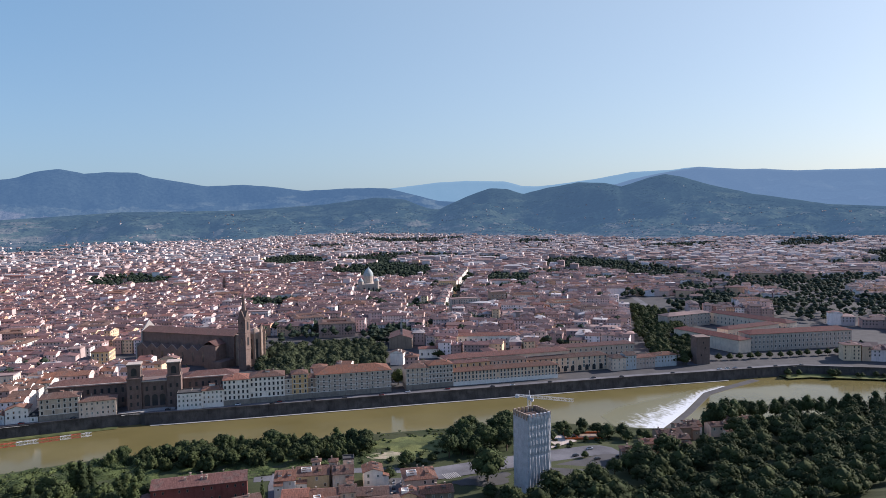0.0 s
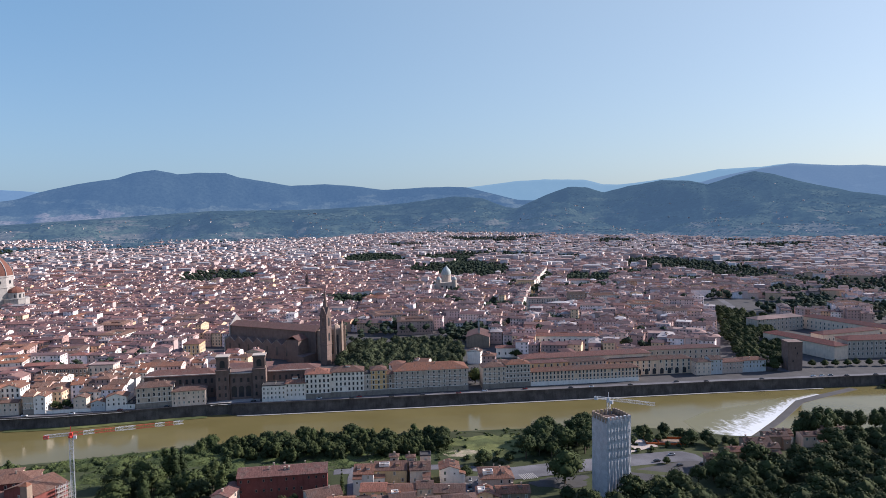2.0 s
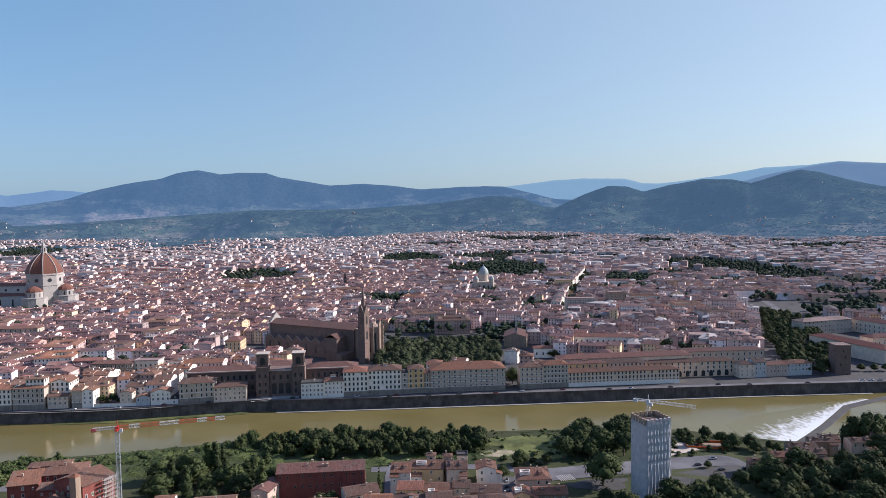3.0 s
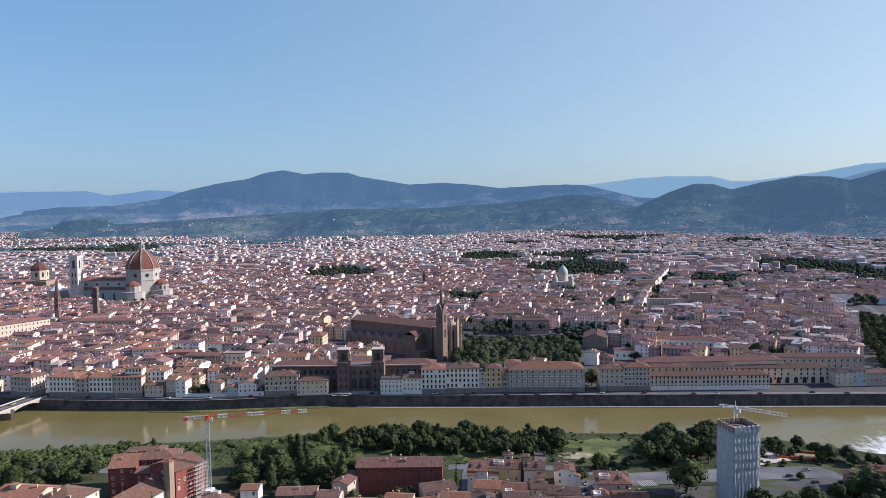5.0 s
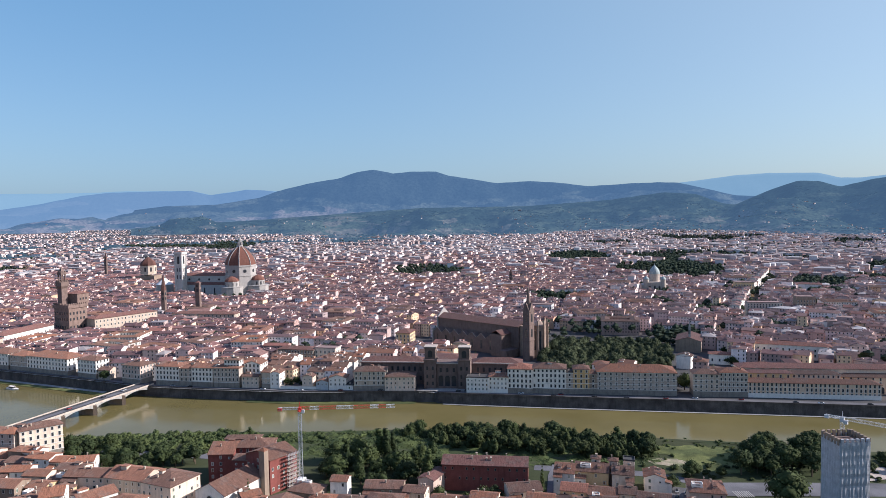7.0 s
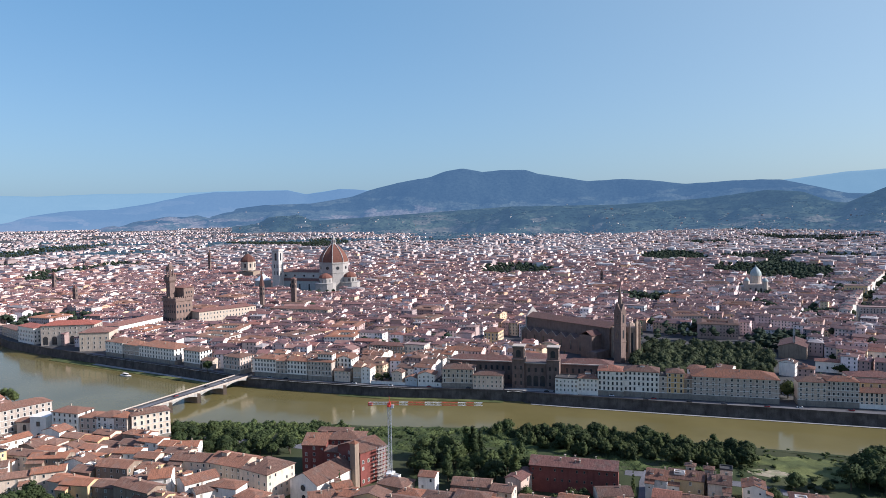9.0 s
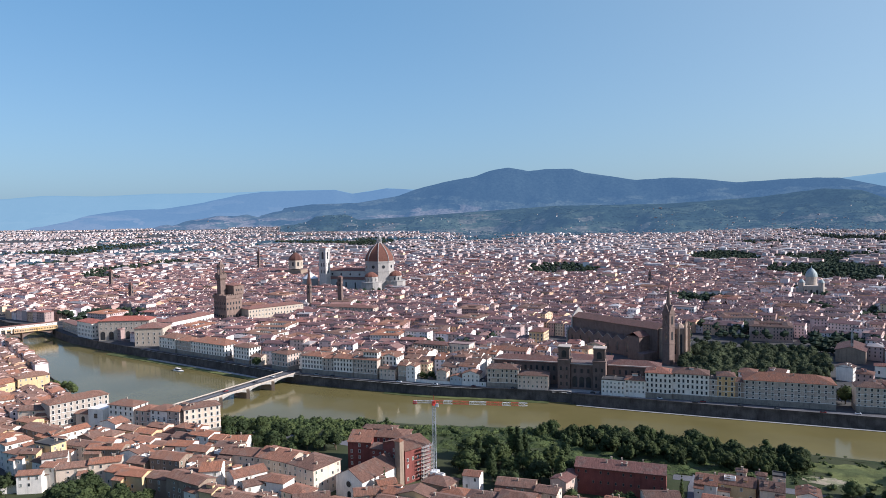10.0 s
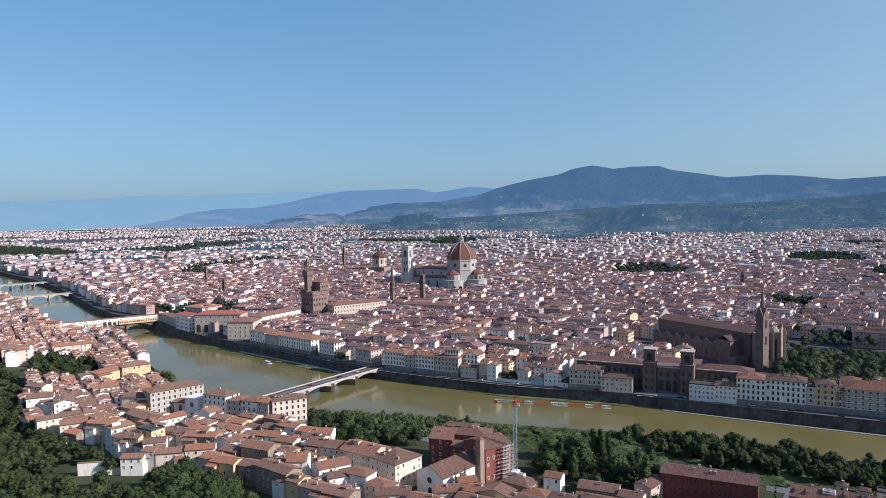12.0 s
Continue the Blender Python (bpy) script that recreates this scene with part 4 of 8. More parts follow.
def house(x, y, ang, w, d, top, kind, paint, rng, name="house", group="", step=3.5, storey=3.6, style="", slope_=0.34, back=False, few=False, beside="among packed houses", chimneys=None, roof=None, skip=0.28):
    """A house whose front is w wide, its eaves at height top over the river plain."""
    if kind == "end":
        kind, w, d, ang, ends = "gable", d, w, ang + 90, True
    else:
        ends = False
    g = land(x, y)
    h = top - g
    words, mat = PAINT[paint]
    rw = {"gable": "pitched", "hip": "hipped", "flat": "flat"}[kind]
    e = empty(name, pose(x, y, g, 0, 0, ang), f"{words} house, {rw} {'terrace' if kind == 'flat' else 'terracotta'} roof, {beside}", "house", group)
    hw, hd = w / 2, d / 2
    rise = hd * slope_
    bm = bmesh.new()
    gable_walls(bm, hw, hd, h, rise, -3.0, kind)
    part("wall", bm, mat, e)
    bm = bmesh.new()
    roof_shape(bm, hw, hd, h, rise, kind)
    part("roof", bm, roof or (new_tile_m if paint == "orange" else paving_m if kind == "flat" else roof_m), e)
    floors = max(1, int((h - 0.6) / storey))
    sides = [(w, 0, -hd, 0), (d, hw, 0, 90), (d, -hw, 0, -90)]
    if few:
        sides = sides[:2]
    if back:
        sides.append((w, 0, hd, 180))
    for ln, ox, oy, turn in sides:
        n = int((ln - 1.0) / step)
        if n < 1:
            continue
        if turn in (90, -90) and not ends and rng.random() < 0.25:
            continue
        c, s = math.cos(radians(turn)), math.sin(radians(turn))
        for i in range(n):
            u = (i + 0.5) * ln / n - ln / 2
            for j in range(floors):
                z = h - 2.9 - j * storey
                if z < 0.4 or rng.random() < skip:
                    continue
                st = style or ("small" if j == 0 and rng.random() < 0.2 else "")
                put_window(e, ox + u * c, oy + u * s, z, turn, rng, st)
    if kind != "flat" and w > 8 and rng.random() < 0.25:
        # a room or stair head built up through the roof
        bm = bmesh.new()
        cx, cy, a, b = rng.uniform(-hw * .6, hw * .6), rng.uniform(-hd * .3, hd * .4), rng.uniform(1.0, 2.2), rng.uniform(.9, 1.6)
        t = h + rise * (1 - abs(cy) / hd) + rng.uniform(.6, 1.5)
        box(bm, cx - a, cy - b, h, cx + a, cy + b, t)
        box(bm, cx - a - .3, cy - b - .3, t, cx + a + .3, cy + b + .3, t + .22, 1)
        part("roof_room", bm, [mat, roof_m], e)
    if name == "house" and kind != "flat" and w > 9 and d < 16 and h > 7 and rng.random() < 0.75:
        # a lower wing with a lean-to roof against the front or one end
        k = rng.choice((-1, 1))
        a, b, drop = rng.uniform(.28, .45) * w, rng.uniform(2.2, 4.0), rng.uniform(1.2, 3.6)
        x0 = k * (hw - a / 2) - a / 2
        t = h - drop
        bm = bmesh.new()
        box(bm, x0, -hd - b, -3, x0 + a, -hd + .1, t)
        wing = part("wing", bm, plaster_white_m if rng.random() < .5 else mat, e)
        bm = bmesh.new()
        v = [bm.verts.new(q) for q in ((x0 - .4, -hd - b - .5, t - .25), (x0 + a + .4, -hd - b - .5, t - .25), (x0 + a + .4, -hd + .02, t + .9), (x0 - .4, -hd + .02, t + .9))]
        bm.faces.new(v)
        lift = bmesh.ops.extrude_face_region(bm, geom=bm.faces[:])
        bmesh.ops.translate(bm, vec=(0, 0, .25), verts=[q for q in lift["geom"] if isinstance(q, bmesh.types.BMVert)])
        part("wing_roof", bm, roof_m, wing)
        if t > 4:
            put_window(wing, x0 + a / 2, -hd - b, t - 2.6, 0, rng, "small")
    if name == "house" and kind != "flat" and w > 8 and rng.random() < 0.14:
        # a whitewashed roof terrace let into the slope
        a, b = rng.uniform(1.6, 2.8), rng.uniform(1.2, 1.9)
        cx, cy = rng.uniform(-hw * .6, hw * .6), rng.choice((-1, 1)) * hd * .45
        t = h + rise * (1 - abs(cy) / hd) + .7
        bm = bmesh.new()
        for x0, y0, x1, y1 in ((cx - a, cy - b, cx + a, cy - b + .25), (cx - a, cy + b - .25, cx + a, cy + b), (cx - a, cy - b + .25, cx - a + .25, cy + b - .25), (cx + a - .25, cy - b + .25, cx + a, cy + b - .25)):
            box(bm, x0, y0, h - .3, x1, y1, t + .6)
        box(bm, cx - a + .25, cy - b + .25, h - .3, cx + a - .25, cy + b - .25, t - .2)
        part("roof_terrace", bm, plaster_white_m, e, "whitewashed roof terrace")
    if name == "palace" and h > 14:
        bm = bmesh.new()
        for x0, y0, x1, y1 in ((-hw - .1, -hd - .14, hw + .1, -hd - .01), (hw + .01, -hd - .1, hw + .14, hd), (-hw - .14, -hd - .1, -hw - .01, hd)):
            box(bm, x0, y0, -1, x1, y1, 4.3)
        part("plinth", bm, plinth_m, e, "rusticated grey stone ground floor")
        for z in [4.3 + k * 4.2 for k in range(int((h - 5) / 4.2))] + [h - .9]:
            bm = bmesh.new()
            box(bm, -hw - .2, -hd - .26, z, hw + .2, -hd - .01, z + .34)
            part("string_course", bm, frame_m, e)
    if group == "houses by the riverside park" and w > 9 and kind != "flat":
        for k in (-.25, .22):
            bm = bmesh.new()
            cx = k * w
            zr = h + rise * .45
            box(bm, cx - .9, -hd * .62, zr - .7, cx + .9, -hd * .1, zr + .9)
            box(bm, cx - 1.1, -hd * .7, zr + .9, cx + 1.1, -hd * .05, zr + 1.12, 1)
            part("dormer", bm, [mat, roof_m], e)
    for _ in range(rng.randint(0, 2) if chimneys is None else chimneys):
        bm = bmesh.new()
        cx, cy = rng.uniform(-hw * .8, hw * .8), rng.uniform(-hd * .6, hd * .6)
        zr = h + rise * (1 - abs(cy) / hd) if kind == "gable" else h + rise * min(1 - abs(cy) / hd, (hw - abs(cx)) / hd)
        if kind == "flat":
            zr = h + .2
        s = rng.uniform(.22, .4)
        box(bm, cx - s, cy - s, zr - .6, cx + s, cy + s, zr + 1.3)
        box(bm, cx - s - .12, cy - s - .12, zr + 1.3, cx + s + .12, cy + s + .12, zr + 1.5)
        part("chimney", bm, chimney_m, e)
    return e


HILL_FOOT = (
    (-420, 129, 63, 24, 17, 17, "hip", "yellow"), (-429, 109, 78, 26.5, 14, 15, "hip", "yellow"), (-374, 23, 52, 13.2, 22, 16, "end", "white"), (-349, -1, 62, 27.7, 9, 13, "gable", "cream"),
    (-330, -4, 48, 16.5, 11, 12, "gable", "cream"), (-304, 0, 12, 20.3, 12, 14, "gable", "beige"), (-283, -8, 68, 14.8, 12, 16, "hip", "white"), (-258, -6, -8, 14.6, 10, 16, "flat", "yellow"),
    (-263, -14, 8, 11.5, 9, 13, "gable", "yellow"), (-239, -37, 26, 12.6, 8, 11, "gable", "white"), (-405, 27, 47, 17.9, 12, 15, "gable", "white"), (-434, 47, 4, 17.5, 10, 16, "gable", "cream"),
    (-572, 126, 32, 24, 12, 23, "gable", "white"), (-568, 184, 54, 34.5, 13, 16, "gable", "cream"))
LANES = (
    (-386, 70, 47, 18.5, 11, 14, "gable", "white"), (-333, 55, 20, 21.8, 12, 15, "gable", "cream"), (-291, 22, -14, 35.4, 12, 13, "gable", "brown"), (-275, 24, 69, 23.3, 10, 13, "gable", "white"),
    (-242, 5, -2, 22.0, 10, 13, "gable", "cream"), (-225, 4, 13, 21.6, 10, 13, "gable", "brown"), (-242, -18, 39, 12.8, 10, 14, "gable", "white"), (-233, -29, 8, 8.2, 8, 13, "gable", "white"),
    (-223, -24, 34, 16.2, 10, 12, "gable", "cream"), (-179, -27, 2, 16.3, 10, 13, "gable", "yellow"), (-209, -15, 34, 16.5, 10, 13, "gable", "cream"), (-173, -5, -1, 19.8, 12, 15, "gable", "brown"))
LANES_EAST = (
    (-140, -32, -14, 24.9, 11, 16, "gable", "brown"), (-137, -18, 25, 10.6, 14, 17, "gable", "white"), (-118, -15, 53, 17.9, 12, 15, "gable", "white"), (-137, 12, 0, 22.7, 13, 15, "gable", "cream"),
    (-161, 42, 17, 13.9, 11, 11, "gable", "white"), (-168, 15, -1, 13.8, 10, 13, "gable", "cream"), (-185, 20, 6, 16.2, 10, 13, "gable", "white"), (-111, -21, 48, 10.0, 9, 12, "gable", "white"),
    (-111, 10, -11, 23.4, 18, 16, "gable", "beige"), (-89, 5, -19, 20.1, 20, 16, "hip", "cream"), (-84, -21, -15, 14.2, 11, 11, "hip", "cream"), (-75, -25, 28, 17.8, 10, 10, "gable", "white"))
QUAY_SOUTH = (
    (-313, 69, 64, 39.9, 16, 20, "hip", "stone"), (-266, 68, -4, 22.0, 14, 19.5, "hip", "white"), (-248, 68, -3, 14.4, 14, 17, "hip", "pink"),
    (-234, 67, -3, 14.0, 14, 18.5, "hip", "white"), (-222, 66, -3, 10.5, 13, 19, "hip", "stone"), (-211, 73.5, 48, 24, 13, 20, "hip", "cream"))
LOW_HOUSES = (
    (-19, 11, -15, 15.5, 12, 10, "hip", "brown"), (-51, -12, 27, 13.1, 10, 10, "gable", "cream"), (-46, 2, 38, 10.0, 8, 10, "gable", "brown"), (-3, 17, -2, 8.9, 8, 13, "gable", "white"),
    (20, 18, 0, 19.7, 11, 10, "gable", "brown"), (37, 13, -9, 11.3, 9, 10, "gable", "cream"), (117, 23, -10, 13, 11, 9, "gable", "orange"), (131, 20, -10, 15.5, 11, 8.5, "gable", "brown"),
    (143, 19, -8, 8.6, 10, 9.5, "gable", "cream"), (155, 14, -12, 16, 11, 8.5, "gable", "brown"), (91, 17, 13, 16.9, 12, 11, "gable", "cream"))
VILLAS = (
    (114, 44, -10, 10.5, 15, 11, "gable", "blue"), (128.5, 46, -9, 17.5, 14, 11, "gable", "yellow"), (131, 51, -9, 4.5, 4.5, 14.8, "hip", "cream"), (140, 49, -9, 4.5, 4.5, 14.4, "hip", "pink"), (149, 53, -9, 6, 6, 13, "flat", "cream"),
    (144, 41, -9, 11, 13, 11.5, "gable", "cream"), (161, 45, -8, 10.5, 12, 8.5, "end", "white"), (183, 28, -7, 17, 17, 9, "hip", "pink"), (187, 9, -8, 17, 10, 7, "gable", "brown"), (172, 8, 80, 10, 8, 8, "gable", "orange"),
    (313, 26, -20, 12, 9, 8, "hip", "brown"), (331, 31, -12, 14, 9, 9, "gable", "orange"), (350, 33, -18, 13, 9, 9, "gable", "pink"), (352, 46, -14, 16, 9, 8, "gable", "brown"), (368, 50, -12, 14, 9, 9, "gable", "brown"),
    (392, 48, -10, 14, 9, 8, "gable", "cream"), (378, 57, -16, 10, 8, 8, "gable", "pink"), (407, 54, -9, 11, 8, 8, "gable", "brown"), (421, 55, -6, 12, 8, 7, "hip", "cream"))
TAKEN = []


def near_houses():
    rng = random.Random(12)
    for rows, group, beside in ((HILL_FOOT, "houses at the foot of the hill", "below the wooded hill"), (LANES, "houses along the narrow lanes", "along a narrow lane"),
                                (LANES_EAST, "houses along the narrow lanes", "along a narrow lane"), (QUAY_SOUTH, "palaces on the south quay", "above the river quay"),
                                (LOW_HOUSES, "low houses in the foreground", "among low tiled roofs"), (VILLAS, "houses by the riverside park", "beside the riverside park")):
        for r in rows:
            if rows is QUAY_SOUTH:
                house(*r, rng, name="palace", group=group, beside=beside, style="tall", storey=4.2, step=3.6, skip=.03)
            else:
                house(*r, rng, group=group, beside=beside)
            TAKEN.append((r[0], r[1], (r[3] + r[4]) * 0.25 + 1.0))


near_houses()
# the oratory, the street on the river bend and the garden behind the yellow house
TAKEN += [(-295, 67, 13), (-303, 56, 9), (-290, 52, 11), (-280, 56, 7), (-392, 143, 13), (-408, 151, 13), (-424, 159, 13), (-440, 168, 13), (-456, 178, 12), (-442, 137, 7)]

OLD_QUARTER = ((-880, 300), (-600, 250), (-500, 190), (-440, 165), (-385, 130), (-330, 90), (-190, 50), (-150, 35), (-100, 30), (-85, -10), (-60, -34), (-122, -52), (-150, -34), (-240, -26), (-300, -22), (-384, -4),
               (-432, 34), (-500, 80), (-452, 102), (-445, 125), (-490, 150), (-590, 165), (-700, 180), (-860, 220))

HILL_QUARTER = ((-715, 185), (-615, 163), (-552, 120), (-560, 90), (-640, 100), (-720, 150))
LOW_QUARTER = ((-60, -40), (30, -25), (95, -15), (165, -8), (168, 14), (106, 10), (60, 6), (-20, 4), (-45, -5))


def quarter_ground():
    """Paving of the lanes and yards under the old houses."""
    vs, fs, at = [], [], {}
    def corner(i, j):
        if (i, j) not in at:
            at[(i, j)] = len(vs)
            vs.append((i * 12.0, j * 12.0, land(i * 12.0, j * 12.0) + 0.25))
        return at[(i, j)]
    for i in range(-74, 4):
        for j in range(-7, 26):
            if inside(i * 12 + 6, j * 12 + 6, OLD_QUARTER) and j * 12 + 14 < bank_y(SOUTH_BANK, i * 12.0) - 2:
                fs.append((corner(i, j), corner(i + 1, j), corner(i + 1, j + 1), corner(i, j + 1)))
    tagged(mesh_object("pavement_lanes", vs, fs, paving_m), "dark stone paving of lanes and courtyards", "pavement", kind="structure")


quarter_ground()


def fill_quarter():
    """The small houses between the ones that stand out."""
    rng = random.Random(33)
    n, near = 0, len(TAKEN)
    hp = Heap()
    for turn, x_lo, x_hi in ((-5, -345, 175), (-31, -900, -345)):
        c, sn = math.cos(radians(turn)), math.sin(radians(turn))
        for row in range(-60, 75):
            # two rows back to back, then a lane
            v, u = row * 10.3 + (row // 2) * 3.6, -1300.0
            while u < 400:
                w, d = rng.uniform(8, 17), rng.uniform(9.2, 10.6)
                u += w + (4.0 if rng.random() < .06 else 0)
                x, y = (u - w / 2) * c - v * sn, (u - w / 2) * sn + v * c
                if not x_lo < x <= x_hi or not (inside(x, y, OLD_QUARTER) or inside(x, y, LOW_QUARTER) or inside(x, y, HILL_QUARTER)):
                    continue
                if any((x - a) ** 2 + (y - b) ** 2 < (r + w * .32) ** 2 for a, b, r in TAKEN[:near]) or y > bank_y(SOUTH_BANK, x) - 13:
                    continue
                g = land(x, y)
                TAKEN.append((x, y, w * .45))
                h = 11 + 3.5 * noise.noise((x * .02, y * .02, 3.0)) + rng.uniform(-2.2, 2.2)
                kind = rng.choice(("gable", "gable", "gable", "gable", "hip"))
                t = turn + rng.uniform(-3, 3)
                if rng.random() < .2:
                    t, w, d = t + 90, d, w
                if x > -400 and n < 104:
                    n += 1
                    house(x, y, t, w, d, g + h, kind, rng.choice(("cream", "white", "cream", "white", "white", "pink", "beige", "white", "brown", "yellow")), rng, group="small houses of the old quarter", step=4.9, few=True, slope_=.3)
                else:
                    house_into(hp, x, y, radians(t), w, d, h, kind, g, 1.0, True, rng, clutter=.8)
    print("old quarter", n)
    # tall houses that stand with their feet on the river wall
    x = -392.0
    while x > -640:
        w = rng.uniform(9, 15)
        x -= w * .83
        if -470 < x < -385:
            continue
        y = bank_y(SOUTH_BANK, x + w * .41) - 6.5
        house_into(hp, x + w * .41, y, radians(-34), w, rng.uniform(9.5, 11.5), rng.uniform(10, 15.5), rng.choice(("gable", "gable", "hip")), land(x, y), 1.0, True, rng, clutter=.7)
        TAKEN.append((x + w * .41, y, 7))
    # beyond the old quarter, along the far south bank
    for _ in range(5200):
        x = -560 - 2300 * rng.random() ** 1.3
        y = bank_y(SOUTH_BANK, x) - rng.uniform(12, 430 if x > -1200 else 900)
        if y < 170 - 0.12 * (x + 560) or any(abs(x - a) < 11 and abs(y - b) < 11 for a, b, r in TAKEN):
            continue
        TAKEN.append((x, y, 6))
        s = shrink(x, y)
        house_into(hp, x, y, radians(rng.choice((28, 118)) + rng.gauss(0, 6)), rng.uniform(10, 17), rng.uniform(10, 14), rng.uniform(10, 17), rng.choice(("gable", "hip")), land(x, y), s, x > -1300, rng, clutter=.6)
    tagged(hp.build("old_town_houses", [wall_city_m, roof_quarter_m, glass_m]), "crowded old houses with brown tile roofs across the river", "houses", kind="stuff")


fill_quarter()
# clear ground in front of the garden wall
TAKEN += [(-268, -62, 9), (-252, -58, 9), (-238, -53, 9), (-226, -60, 9), (-214, -58, 9), (-245, -70, 9), (-262, -74, 8), (-262, -51, 9), (-276, -52, 8)]

# the row of palaces along the north quay: x from, x to, front y, eaves height, depth, roof, paint, window spacing
QUAY_NORTH_WEST = (
    (-438, -410, 311, 16, 22, "hip", "white", 4.0), (-410, -386, 304, 15, 18, "hip", "stone", 4.4), (-386, -331, 292, 16, 24, "hip", "white", 4.0), (-321, -297, 277, 17, 15, "hip", "white", 3.4), (-296, -284, 271, 9, 12, "gable", "beige", 3.4),
    (-265, -243, 258, 16.5, 18, "hip", "pink", 3.2), (-230, -207, 253, 17, 16, "hip", "white", 3.0), (-207, -195, 251, 16, 15, "hip", "stone", 3.0),
    (-195, -175, 249, 17, 15, "gable", "white", 3.0), (-174.5, -150.5, 247.5, 17.2, 16, "hip", "stone", 3.2), (-166, -152, 251, 23.6, 8, "hip", "white", 2.6), (-149.5, -135, 256, 19, 16, "end", "white", 3.2), (-149, -133.5, 247, 10, 8.5, "gable", "cream", 3.2),
    (-130.3, -122.7, 246, 14.2, 14, "gable", "beige", 3.2), (-122.6, -114.2, 245.5, 13.5, 13, "end", "white", 2.8), (-94, -84.6, 244, 11, 11, "end", "cream", 3.0), (-81.6, -71, 243.4, 6.8, 9, "end", "blue", 2.6),
    (-70.8, -56, 243, 10.4, 13, "end", "white", 2.8), (-55.8, -49.3, 243, 4, 9, "flat", "white", 2.8), (-48.8, -22.4, 242.4, 16.4, 17, "hip", "beige", 3.3), (-22.3, 3.0, 242, 12.2, 15, "hip", "cream", 3.3))
QUAY_NORTH_EAST = (
    (47.6, 66, 238, 12.6, 13, "flat", "white", 2.8), (66, 81.7, 238, 13.8, 13, "hip", "white", 2.8), (81.8, 102, 238, 20.4, 18, "hip", "white", 3.2), (102, 129, 238, 20.8, 18, "hip", "white", 3.2), (129, 134.6, 238, 17.6, 13, "flat", "stone", 2.8),
    (134.6, 147.5, 238, 20.6, 14, "hip", "gold", 3.0), (147.5, 153.6, 238, 16.7, 13, "gable", "brown", 3.0), (153.7, 216, 236, 18.8, 24, "hip", "stone", 4.2), (228.6, 248.5, 234, 18.4, 15, "hip", "beige", 3.2),
    (248.5, 270, 234, 19.6, 15, "hip", "stone", 2.8), (270, 367, 231, 12.2, 13, "hip", "straw", 3.2), (271, 344, 246, 16.2, 11, "hip", "straw", 3.6), (345.2, 426.4, 246, 13.6, 13, "hip", "straw", 5.2), (425.1, 438.9, 233, 12.2, 13, "hip", "cream", 3.4))
QUAY_NORTH_FAR = (
    (438.9, 450, 233, 13.6, 13, "gable", "blue", 3.0), (450, 470, 233, 10.6, 12, "hip", "pink", 3.0), (470, 493.5, 233, 11.0, 12, "hip", "blue", 3.2), (283, 300, 262, 19, 12, "hip", "pink", 4.0))


def quay_palaces():
    rng = random.Random(5)
    for rows in (QUAY_NORTH_WEST, QUAY_NORTH_EAST, QUAY_NORTH_FAR):
        for x0, x1, y, top, d, kind, paint, step in rows:
            ang = math.degrees(math.atan2(bank_y(NORTH_BANK, x1) - bank_y(NORTH_BANK, x0), x1 - x0)) if x1 < 200 and x1 - x0 > 14 else -3
            e = house((x0 + x1) / 2, y + d / 2, ang, x1 - x0, d, top, kind, paint, rng, name="palace", group="palaces along the north quay", step=step, storey=4.2 if top > 15 else 3.6,
                  style="tall" if top > 15 or paint == "straw" else "", roof=new_tile_m if x0 in (81.8, 450) else None, beside="facing the river embankment", chimneys=2, skip=0.03)
            if x0 == 270:
                bm = bmesh.new()
                box(bm, -48.4, -d / 2 - .14, -1, 48.4, -d / 2 - .01, 3.6)
                part("plinth", bm, plaster_white_m, e, "whitewashed ground floor")
            if x0 == 345.2:
                arched_holes(e, "arch", [(-24 + k * 7.2, -d / 2 - .02, .6, 0) for k in range(9)], 3.4, 5.2)


# ---------------------------------------------------------------- churches, palaces and towers
def thing(name, x, y, ang, label, category, z=0.0):
    return empty(name, pose(x, y, z, 0, 0, ang), label, category)


def holes(parent, name, spots, w, h, mat=None, deep=0.25):
    """Dark blocks on the wall for windows and open belfries, inner shade put into the colour, each a part of its own:
    spots of (x, y, z, turn).
    """
    bm = bmesh.new()
    box(bm, -w / 2, -deep, 0, w / 2, 0.05, h)
    me = bpy.data.meshes.new(name)
    bm.to_mesh(me)
    bm.free()
    me.materials.append(mat or glass_m)
    for x, y, z, turn in spots:
        ob = new(name, me)
        ob.parent = parent
        ob.matrix_basis = pose(x, y, z, 0, 0, turn)


def arch_ring(w, h, n=8):
    """Outline of a round-headed opening, standing on the ground."""
    r = w / 2
    return [(-r, 0), (r, 0)] + [(r * math.cos(math.pi * k / n), h - r + r * math.sin(math.pi * k / n)) for k in range(n + 1)]


# a dark slab on the wall; for open arches its colour holds the inner shade
def arched_holes(parent, name, spots, w, h, mat=None, proud=0.12):
    bm = bmesh.new()
    ring = arch_ring(w, h)
    a = [bm.verts.new((x, -proud, z)) for x, z in ring]
    b = [bm.verts.new((x, 0.05, z)) for x, z in ring]
    bm.faces.new(a)
    for i in range(len(a)):
        j = (i + 1) % len(a)
        bm.faces.new((a[j], a[i], b[i], b[j]))
    me = bpy.data.meshes.new(name)
    bm.to_mesh(me)
    bm.free()
    me.materials.append(mat or glass_m)
    for x, y, z, turn in spots:
        ob = new(name, me)
        ob.parent = parent
        ob.matrix_basis = pose(x, y, z, 0, 0, turn)


quay_palaces()


